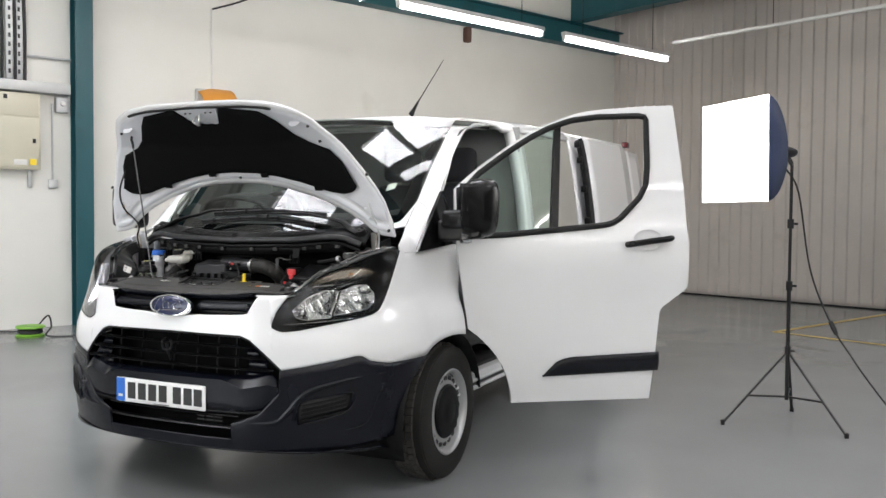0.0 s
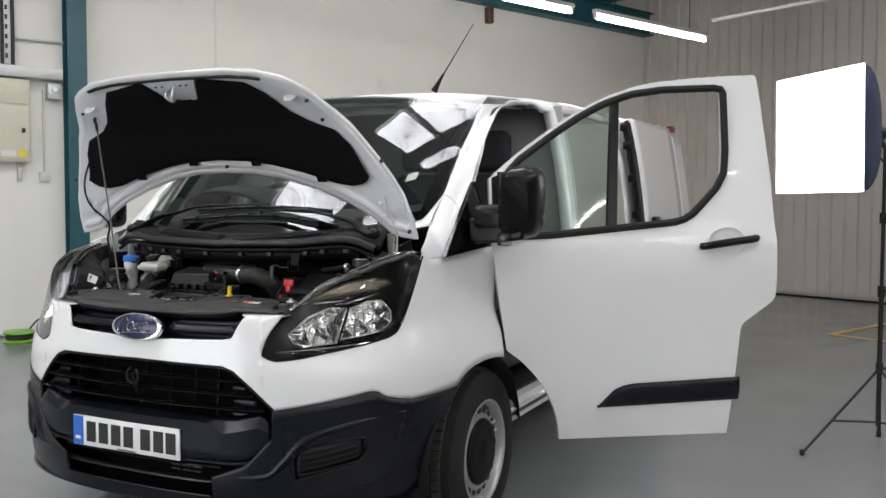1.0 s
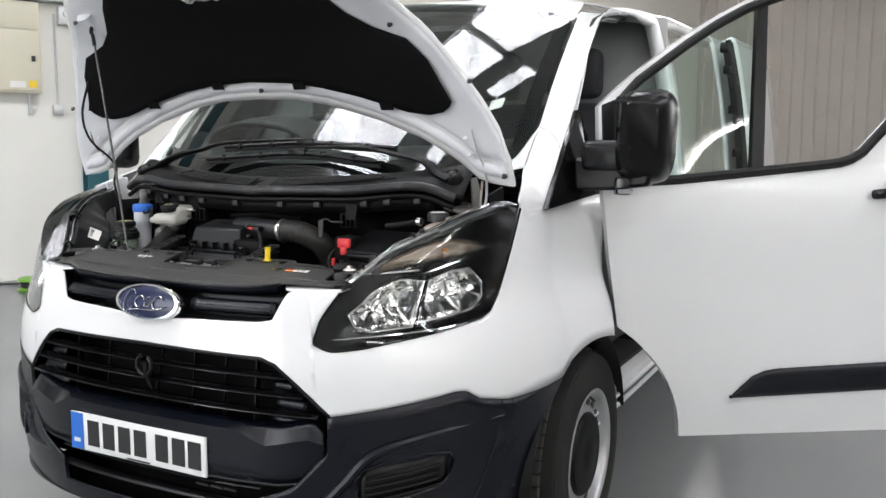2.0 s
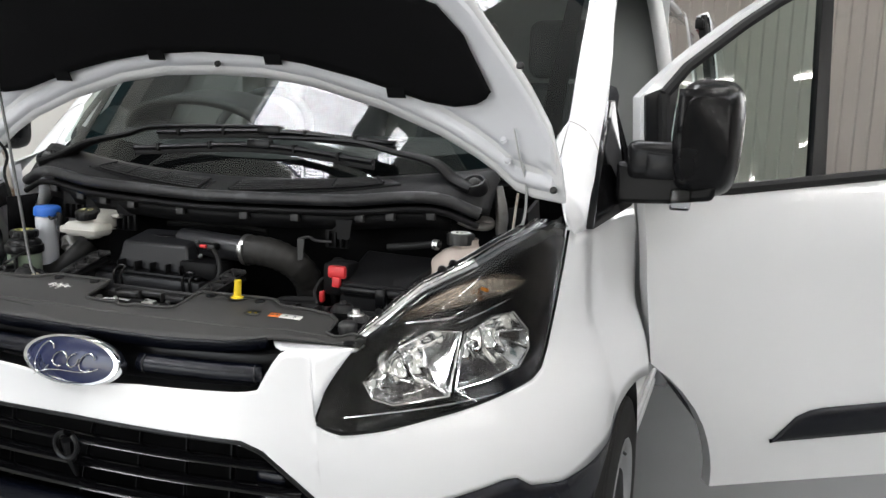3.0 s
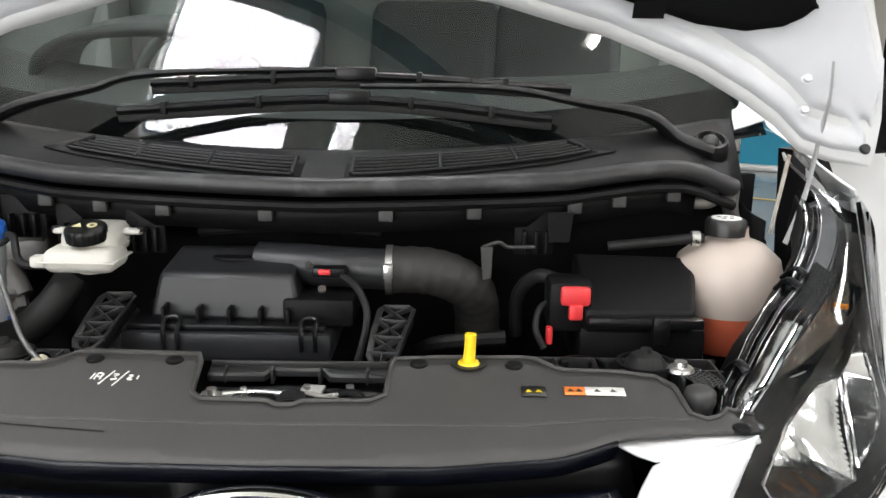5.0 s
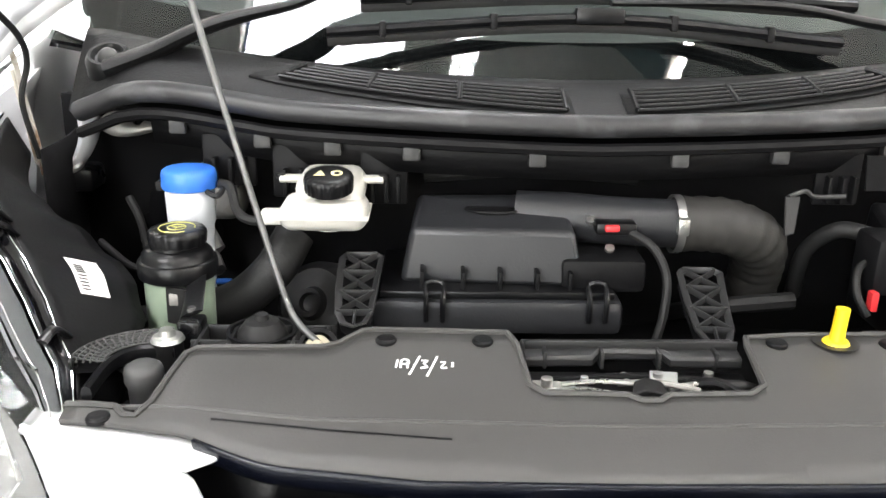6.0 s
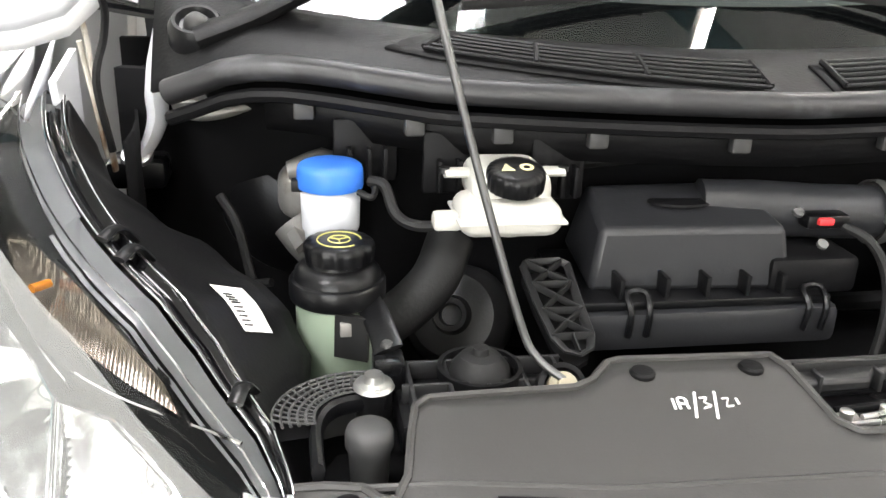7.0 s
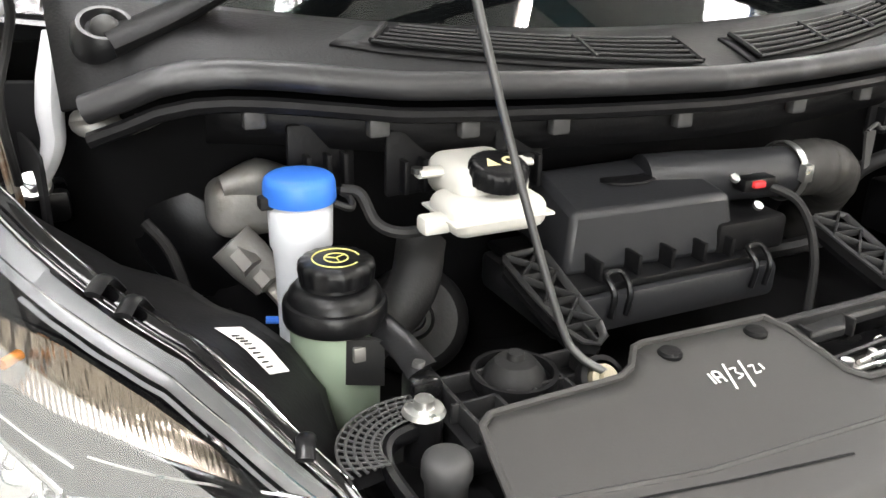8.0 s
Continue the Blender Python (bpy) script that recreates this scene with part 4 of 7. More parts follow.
# Number plate with plain bars.
plate = part("number_plate", box(B(), (-0.295, -0.012, 0.452), (0.225, -0.004, 0.564), 0.002), PLATE, van, "white number plate with black bars and a blue band")
part("blue_band", box(B(), (-0.293, -0.0135, 0.454), (-0.243, -0.0115, 0.562)), BLUE_BAND, plate, "blue band")
part("band_mark", box(B(), (-0.281, -0.0145, 0.475), (-0.256, -0.013, 0.487)), PAPER, plate)
for i, x in enumerate((-0.225, -0.163, -0.101, -0.039, 0.043, 0.105, 0.163)):
    part("bar", box(B(), (x, -0.0135, 0.470), (x + 0.046, -0.0115, 0.546)), INK, plate)
part("maker_print", box(B(), (-0.07, -0.0135, 0.455), (0.02, -0.0115, 0.459)), INK, plate)

# ---- headlights ----


def lamp_patch(bm, sg, s0, s1, n, lo, hi, rows, off):
    sheet(bm, lambda s, k: nose(sg * s, lo(s) + (hi(s) - lo(s)) * k, off(s, k) if callable(off) else off), steps(s0, s1, n), steps(0, 1, rows))
    return bm


DEEP = [(0, -0.004), (0.08, -0.012), (0.35, -0.026), (0.7, -0.036), (1, -0.048)]
R_INNER = [(34.8, 0.905), (35.6, 0.876), (38.5, 0.864), (47.6, 0.874), (52.3, 0.985), (46.5, 0.992), (40.5, 0.960)]
R_OUTER = [(49.2, 0.884), (55.5, 0.893), (63.0, 0.906), (66.8, 0.935), (67.4, 0.970), (64.2, 1.010), (59.0, 1.008), (53.2, 0.985)]
CHAMBER = [(40.0, 1.004), (46.0, 1.020), (54.0, 1.034), (62.0, 1.046), (69.0, 1.064), (66.5, 1.084), (60.0, 1.094), (53.0, 1.084), (47.0, 1.060), (42.5, 1.032)]
S_M = 0.0105


def edge_gap(s, z, poly):
    """Distance in metres from the outline, positive inside."""
    best, inside = 9.0, False
    for (a, b), (c, d) in zip(poly, poly[1:] + poly[:1]):
        ax, cx, px = a * S_M, c * S_M, s * S_M
        t = max(0.0, min(1.0, ((px - ax) * (cx - ax) + (z - b) * (d - b)) / ((cx - ax) ** 2 + (d - b) ** 2)))
        best = min(best, math.hypot(px - ax - t * (cx - ax), z - b - t * (d - b)))
        if (b > z) != (d > z) and s < (c - a) * (z - b) / (d - b) + a:
            inside = not inside
    return best if inside else -best


def lamp_inside(sg):
    """The moulding behind the lens as four meshes: bezel, the two reflectors and the indicator chamber."""
    ss, ks = steps(27.4, 77.6, 190), steps(0, 1, 80)
    wide = lambda s: curve(s, [(27, 0.05), (31, 0.4), (36, 0.85), (42, 1), (78, 1)])
    place = {}
    for i, s in enumerate(ss):
        lo, hi = lamp_low(s), lamp_top(s) - 0.004
        for j, k in enumerate(ks):
            z = lo + (hi - lo) * k
            place[i, j] = (s, z, curve(k, DEEP) * wide(s))
    groups = [(None, None), (R_INNER, 0.052), (R_OUTER, 0.056), (CHAMBER, 0.016)]
    sort = {}
    for i in range(len(ss) - 1):
        for j in range(len(ks) - 1):
            s, z = (place[i, j][0] + place[i + 1, j + 1][0]) / 2, (place[i, j][1] + place[i + 1, j + 1][1]) / 2
            g = 0
            for n in (1, 2, 3):
                if 33 < s < 71 and edge_gap(s, z, groups[n][0]) > 0:
                    g = n
            sort.setdefault(g, []).append((i, j))
    out = []
    for n, (poly, deep) in enumerate(groups):
        bm, vs = B(), {}
        def vert(i, j):
            if (i, j) not in vs:
                s, z, off = place[i, j]
                if poly:
                    d = max(0.0, edge_gap(s, z, poly))
                    q = min(1.0, d / (0.040 if n < 3 else 0.016))
                    off -= deep * (1 - (1 - q) ** 2)
                    if n < 3:
                        off += q * (0.0075 * abs(math.sin(s * 0.95 + (6 if n == 1 else -8) * z)) + 0.0035 * abs(math.sin(z * 75 + s * 0.35)))
                    else:
                        off += q * (0.0016 * abs(math.sin(s * 2.1)) if s > 57 else 0.0004 * math.sin(s * 3.5 + z * 60))
                vs[i, j] = bm.verts.new(nose(sg * s, z, off))
            return vs[i, j]
        for i, j in sort[n]:
            bm.faces.new([vert(i, j), vert(i + 1, j), vert(i + 1, j + 1), vert(i, j + 1)])
        out.append(bm)
    return out


def lamp_depth(s, z):
    return curve((z - lamp_low(s)) / (lamp_top(s) - 0.004 - lamp_low(s)), DEEP) * curve(s, [(27, 0.05), (31, 0.4), (36, 0.85), (42, 1), (78, 1)])


for sg in (1, -1):
    bm = lamp_patch(B(), sg, 27.2, 78, 46, lamp_low, lamp_top, 10, lambda s, k: -0.008 - 0.15 * math.sin(math.pi * min(1, max(0, (s - 26) / 53))) ** 0.6 * curve(k, [(0, 0.10), (0.25, 0.95), (0.6, 1.0), (0.93, 0.68), (1, 0.62)]))
    lamp = part("headlight", bm, LAMP_SHELL, van, "large swept headlight with clear lens and chrome reflectors")
    bezel, inner_bowl, outer_bowl, trough = lamp_inside(sg)
    part("bezel", bezel, BEZEL, lamp, "gloss black bezel", smooth=60)
    for bowl, poly, (s, z) in ((inner_bowl, R_INNER, (43, 0.935)), (outer_bowl, R_OUTER, (57, 0.950))):
        dish = part("reflector", bowl, FACET, lamp, "bright chrome reflector", smooth=70)
        part("chrome_rim", sweep(B(), [nose(sg * a, b, lamp_depth(a, b) + 0.001) for a, b in poly + poly[:1]], 0.0032, 8, 1), CHROME, dish)
        p0 = nose(sg * s, z, -0.088)
        out = (nose(sg * s, z, 0.0) - p0).normalized()
        part("bulb", sweep(B(), [p0, p0 + out * 0.030], 0.009, 12, 0), CHROME, dish)
        part("bulb_shield", sweep(B(), [p0 + out * 0.030, p0 + out * 0.036], 0.007, 12, 0), FACET, dish)
    chamber = part("indicator_chamber", trough, FLUTED, lamp, "silver fluted indicator chamber", smooth=60)
    part("dark_rim", sweep(B(), [nose(sg * a, b, lamp_depth(a, b) + 0.001) for a, b in CHAMBER + CHAMBER[:1]], 0.0030, 8, 1), GLOSS_BLACK, chamber)
    tip = nose(sg * 58, 1.062, -0.048)
    part("indicator_bulb", sweep(B(), [tip, tip + Vector((sg * 0.008, -0.008, 0)), tip + Vector((sg * 0.012, -0.012, 0))], 0.005, 12, 2, flat=0.8), AMBER, chamber, "amber indicator bulb")
    for a, b in (((36, 1.004), (51, 1.014)), ((52, 1.004), (68, 1.050)), ((31, 0.845), (66, 0.880))):
        bm = sweep(B(), [(lambda s, z: nose(sg * s, z, lamp_depth(s, z) + 0.001))(a[0] + (b[0] - a[0]) * k, a[1] + (b[1] - a[1]) * k) for k in steps(0, 1, 14)], 0.0018, 6, 1)
        part("chrome_line", bm, CHROME, lamp)
    bm = lamp_patch(B(), sg, 27.1, 78.1, 46, lamp_low, lamp_top, 12, lambda s, k: 0.001 + 0.006 * math.sin(math.pi * k) * math.sin(math.pi * (s - 27) / 51.1))
    part("lens", bm, LENS if sg > 0 else VEILED_LENS, lamp, "clear plastic lens" if sg > 0 else "clear plastic lens with painted glare")
    bm = B()
    sweep(bm, [nose(sg * s, lamp_low(s), 0.001) for s in steps(27.2, 78, 34)], 0.0035, 6, 1)
    part("edge_seal", bm, GLOSS_BLACK, lamp)
    # The lens folds over the top; under its rim a bright strip, then a black edge, chrome lines and the dark shroud.
    wide = lambda s: curve(s, [(28, 0.1), (31, 0.4), (36, 0.85), (42, 1), (78, 1)])
    fold = lambda s, off, dz: nose(sg * s, lamp_top(s), -off * wide(s)) + Vector((0, 0, dz))
    part("lens_top", sheet(B(), lambda s, k: fold(s, 0.072 * k, 0.009 * math.sin(1.8 * k)), steps(29, 77.5, 44), steps(0, 1, 6)), LENS, lamp, "clear folded top of the lens")
    # The left strip is greyer: its weaker reflection is put into the colour.
    part("bright_strip", sheet(B(), lambda s, k: fold(s, 0.042 + 0.026 * k, -0.008 + 0.014 * k ** 1.5 + 0.0003 * math.sin(s * 1.7)), steps(33, 57, 70), steps(0, 1, 8)), FACET if sg > 0 else HAZY, lamp, "bright strip under the lens rim")
    part("rim_floor", sheet(B(), lambda s, k: fold(s, 0.049 + 0.023 * k, -0.006 + 0.010 * k), steps(57, 77.5, 34), steps(0, 1, 4)), HAZY, lamp, "hazy grey lens rim")
    part("black_edge", sheet(B(), lambda s, k: fold(s, 0.072 + 0.022 * k, 0.009 - 0.005 * k + 0.003 * math.sin(9 * k)), steps(29, 77, 60), steps(0, 1, 12)), GLOSS_BLACK, lamp, solid=0.003)
    for o in (0.050, 0.072, 0.093):
        part("edge_bead", sweep(B(), [fold(s, o, 0.009 - 0.10 * abs(o - 0.074)) for s in steps(30, 77, 40)], 0.0010, 6, 1), CHROME, lamp)
    for s in (38, 50.5, 53):
        part("lens_clip", sweep(B(), [fold(s, 0.070, 0.012), fold(s + 0.5, 0.088, 0.015), fold(s + 1.0, 0.104, -0.004)], 0.007, 8, 3, flat=0.5), SATIN, lamp)
    drop = lambda s, k: -0.002 - 0.052 * k + 0.002 * math.sin(s * 0.9) * k
    shroud_off = lambda s, k: 0.094 + (0.118 + 0.004 * math.sin(s * 0.7)) * (1.0 if sg < 0 else 0.30) * k * curve(s, [(30, 0.15), (37, 0.55), (42, 0.95), (50, 1), (58, 0.75), (66, 0.35), (77, 0.2)])
    shroud = part("lamp_shroud", sheet(B(), lambda s, k: fold(s, shroud_off(s, k), drop(s, k)), steps(30, 77, 48), steps(0, 1, 8)), MATT, lamp, "matt black lamp shroud", solid=0.003)
    if sg < 0:
        part("part_label", sheet(B(), lambda s, k: fold(s, shroud_off(s, 0.40 + 0.30 * k), drop(s, 0.40 + 0.30 * k) + 0.005), steps(43.5, 48.5, 6), steps(0, 1, 3)), PAPER, shroud, "white barcode label")
        for k in range(9):
            s0 = 44.0 + 0.4 * k
            part("barcode_bar", sweep(B(), [fold(s0, shroud_off(s0, 0.44), drop(s0, 0.44) + 0.006), fold(s0, shroud_off(s0, 0.52), drop(s0, 0.52) + 0.006)], 0.0007, 4, 0), INK, shroud)

# ---- bonnet, propped open ----
HOOD_TOP = [(0, 1.852), (0.27, 1.847), (0.4, 1.835), (0.5, 1.808), (0.545, 1.79), (0.59, 1.755), (0.69, 1.645), (0.76, 1.535), (0.80, 1.47), (0.84, 1.39), (0.862, 1.30), (0.868, 1.245)]
HOOD_LOW = [(0, 1.486), (0.14, 1.482), (0.27, 1.463), (0.44, 1.416), (0.58, 1.362), (0.66, 1.319), (0.71, 1.286), (0.755, 1.246), (0.80, 1.232), (0.868, 1.224)]
hood_top, hood_low = (lambda x: curve(abs(x), HOOD_TOP)), (lambda x: curve(abs(x), HOOD_LOW))


def hood(x, z, off=0.0):
    return Vector((x, curve(z, [(1.1, 0.63), (1.23, 0.59), (1.43, 0.515), (1.55, 0.45), (1.67, 0.37), (1.76, 0.265), (1.82, 0.18), (1.9, 0.08)]) + 0.05 * (1 - (x / 0.8) ** 2) - 0.02 + off, z + 0.5 * off))


XS = sorted({*steps(-0.868, 0.868, 61), *[s * p[0] for p in HOOD_TOP + HOOD_LOW for s in (1, -1)]})
bm = B()
sheet(bm, lambda x, k: hood(x, hood_low(x) + (hood_top(x) - hood_low(x)) * k, 0.014), XS, steps(0, 1, 22))
bonnet = part("bonnet", bm, WHITE, van, "white bonnet propped open, showing its inner frame", solid=0.012, away=(0, -1.0, 1.2))
bm = B()


def inner(x, k):
    z0, z1 = hood_low(x), hood_top(x)
    z = z0 + (z1 - z0) * k
    edge = min((z - z0), (z1 - z), (0.868 - abs(x)) * 1.2)
    rise = -0.014 * min(1.0, max(0.0, edge - 0.012) / 0.02) + 0.010 * math.exp(-((z - z0 - 0.065) / 0.012) ** 2)
    return hood(x, z, rise + 0.010)


sheet(bm, inner, XS, steps(0, 1, 46))
part("inner_frame", bm, PRIMER, bonnet, "white pressed inner bonnet frame")
PAD_TOP = [(0, 1.762), (0.075, 1.768), (0.135, 1.826), (0.34, 1.803), (0.40, 1.765), (0.46, 1.705), (0.52, 1.672), (0.62, 1.637), (0.67, 1.58), (0.70, 1.51), (0.717, 1.47)]
PAD_LOW = [(0, 1.545), (0.15, 1.538), (0.27, 1.521), (0.40, 1.492), (0.49, 1.466), (0.56, 1.445), (0.63, 1.436), (0.68, 1.443), (0.705, 1.456), (0.717, 1.472)]
px = sorted({*steps(-0.717, 0.717, 51), *[s * p[0] for p in PAD_TOP + PAD_LOW for s in (1, -1)]})
bm = B()
sheet(bm, lambda x, k: hood(x, curve(abs(x), PAD_LOW) + (curve(abs(x), PAD_TOP) - curve(abs(x), PAD_LOW)) * k, -0.014 - 0.008 * math.sin(math.pi * k)), px, steps(0, 1, 14))
pad = part("insulation_pad", bm, PAD, bonnet, "black felt insulation pad", solid=0.006, away=(0, 2.0, 2.4))
for x in (-0.43, -0.13, 0.19, 0.49):
    z = curve(abs(x), PAD_LOW)
    bm = B()
    slab(bm, [hood(x - 0.022, z + 0.01, -0.016), hood(x + 0.022, z + 0.01, -0.016), hood(x + 0.022, z - 0.013, -0.016), hood(x - 0.022, z - 0.013, -0.016)], (0, 0.004, 0))
    part("tab", bm, PAD, pad)
bm = B()
sweep(bm, [hood(x, hood_top(x) - 0.02, -0.012) for x in steps(-0.42, 0.42, 20)], 0.010, 8, 1, flat=0.6)
part("front_seal", bm, RUBBER, bonnet, "black rubber strip")
bm = B()
slab(bm, [hood(x, z, -0.016) for x, z in ((-0.125, 1.828), (0.125, 1.828), (0.075, 1.768), (0.05, 1.764), (0.03, 1.775), (-0.02, 1.775), (-0.045, 1.762))], (0, 0.006, 0))
latch = part("latch_plate", bm, PRIMER, bonnet, "white triangular latch plate")
bm = B()
sweep(bm, [hood(-0.02, 1.80, -0.018), hood(-0.022, 1.79, -0.05), hood(0.0, 1.775, -0.055), hood(0.012, 1.79, -0.05), hood(0.014, 1.81, -0.018)], 0.005, 8, 4)
part("striker_loop", bm, ZINC, latch)
for x in (-0.07, -0.04, 0.05, 0.08):
    bm = B()
    lathe(bm, [(0, 0), (0.006, 0), (0.006, 0.003), (0, 0.004)], 10, Matrix.Translation(hood(x, 1.812, -0.0165)) @ pose(0, 0, 0, 60, 0, 0))
    part("hole", bm, INK, latch)
for sg in (1, -1):
    for x, z in ((0.735, 1.365), (0.742, 1.318)):
        part("bolt", lathe(B(), [(0, 0.006), (0.006, 0.006), (0.007, 0.001), (0.009, 0.0)], 12, Matrix.Translation(hood(sg * x, z, -0.006)) @ pose(0, 0, 0, 60, 0, 0)), PRIMER, bonnet)
for x, z in ((0.58, 1.672), (-0.60, 1.60), (0.785, 1.52), (-0.80, 1.47), (0.845, 1.26), (0.03, 1.515), (-0.56, 1.735), (0.56, 1.735)):
    bm = B()
    lathe(bm, [(0, 0), (0.009, 0), (0.007, 0.005), (0, 0.006)], 14, Matrix.Translation(hood(x, z, -0.006)) @ pose(0, 0, 0, 60, 0, 0))
    part("plug", bm, INK, bonnet, "black rubber plug")
for sg in (1, -1):
    bm = B()
    lathe(bm, [(0.0, 0.004), (0.02, 0.004), (0.032, 0.0), (0.036, -0.006)], 24, Matrix.Translation(hood(sg * 0.50, 1.755, -0.005)) @ pose(0, 0, 0, 52, 0, 0) @ Matrix.Diagonal((0.8, 0.8, 0.12, 1)))
    part("pressed_dimple", bm, PRIMER, bonnet)
    bm = B()
    sweep(bm, [hood(sg * 0.763, 1.394, -0.012), hood(sg * 0.771, 1.34, -0.014), (0.779, 0.560, 1.272), (0.777, 0.575, 1.20), (0.766, 0.575, 1.15), (0.752, 0.58, 1.10)] if sg > 0 else [hood(-0.758, 1.394, -0.012), hood(-0.754, 1.34, -0.014), (-0.745, 0.585, 1.27), (-0.742, 0.60, 1.21), (-0.735, 0.605, 1.15), (-0.731, 0.61, 1.095)], [0.003, 0.0045, 0.006, 0.006, 0.007, 0.007], 8, 6, flat=0.5)
    part("hinge_link", sweep(B(), [(sg * 0.752, 0.60, 1.24), (sg * 0.744, 0.605, 1.17), (sg * 0.738, 0.61, 1.11)], 0.005, 8, 4, flat=0.6), RUSTY, van, "rust-stained pale hinge link")
    part("hinge", bm, RUSTY if sg < 0 else GALV, van, "pale metal bonnet hinge arm")
    bm = B()
    slab(bm, [(sg * (0.775 + dx), y, z) for dx, y, z in ((0, 0.58, 1.20), (0.0, 0.68, 1.22), (0.005, 0.70, 1.10), (0.0, 0.66, 1.02), (0.0, 0.62, 1.05))], (sg * 0.008, 0, 0))
    part("hinge_plate", bm, PRIMER if sg < 0 else MATT, van)
rod = part("prop_rod", sweep(B(), [(-0.307, 0.244, 1.010), (-0.328, 0.256, 1.026), (-0.343, 0.264, 1.055), (-0.378, 0.28, 1.17), (-0.420, 0.295, 1.322), (-0.474, 0.31, 1.53), (-0.512, 0.318, 1.69)], 0.0036, 10, 8), ROD, van, "grey steel bonnet prop rod")
part("sleeve", sweep(B(), [(-0.505, 0.316, 1.66), (-0.512, 0.318, 1.69), (-0.520, 0.318, 1.705), (-0.514, 0.318, 1.722)], 0.006, 8, 4), RUBBER, rod)
part("washer_hose", sweep(B(), [(-0.66, 0.42, 1.56), (-0.71, 0.43, 1.45), (-0.725, 0.47, 1.36), (-0.715, 0.55, 1.29), (-0.722, 0.58, 1.25), (-0.735, 0.58, 1.20), (-0.73, 0.60, 1.12)], 0.0042, 8, 6), RUBBER, bonnet, "thin black washer hose")

# ---- cab shell ----


def screen(x, k):
    """The windscreen: x across, k from its foot (0) to its head (1)."""
    lo, hi = (0.605 + 0.22 * (x / 0.8) ** 2, 1.226 + 0.036 * (x / 0.8) ** 2), (1.36 + 0.13 * (x / 0.72) ** 2, 1.897 - 0.045 * (x / 0.72) ** 2)
    return Vector((x * (1.0 - 0.085 * k), lo[0] + (hi[0] - lo[0]) * k, lo[1] + (hi[1] - lo[1]) * k + 0.035 * math.sin(math.pi * k)))


XW = 0.80
bm = B()
sheet(bm, lambda x, k: screen(x, k), steps(-XW, XW, 33), steps(0, 1, 17))
glass = part("windscreen", bm, SCREEN, van, "green-tinted curved windscreen")
glass.visible_shadow = False
bm = B()
for x in (-1, 1):
    sheet(bm, lambda k, w: screen(x * (XW - 0.02 - 0.05 * w), k) + Vector((0, 0.004, -0.004)), steps(0, 1, 14), (0, 1))
sheet(bm, lambda x, w: screen(x, 0.99 - 0.05 * w) + Vector((0, 0.004, -0.004)), steps(-XW + 0.03, XW - 0.03, 20), (0, 1))
sheet(bm, lambda x, w: screen(x, -0.01 + (0.085 + 0.05 * (x / XW) ** 2) * w) + Vector((0, 0.004, -0.004)), steps(-XW + 0.01, XW - 0.01, 30), steps(0, 1, 4))
part("black_edge_print", bm, GLOSS_BLACK, glass, "black printed edge of the glass")
part("screen_sticker", slab(B(), [screen(0.62, 0.30) + Vector((0, 0.003, -0.003)), screen(0.66, 0.32) + Vector((0, 0.003, -0.003)), screen(0.66, 0.37) + Vector((0, 0.003, -0.003)), screen(0.62, 0.35) + Vector((0, 0.003, -0.003))], (0, 0.001, -0.001)), PAPER, glass, "small pale sticker")

OPENING = [(0, (1.02, 1.33)), (0.2, (1.13, 1.47)), (0.45, (1.30, 1.67)), (0.7, (1.54, 1.83)), (0.85, (1.75, 1.885)), (1.0, (2.0, 1.90))]


def opening(k):
    y, z = curve(k, [(a, p[0]) for a, p in OPENING]), curve(k, [(a, p[1]) for a, p in OPENING])
    return Vector((curve(z, [(1.3, 0.872), (1.6, 0.845), (1.85, 0.80), (1.92, 0.78)]), y, z))


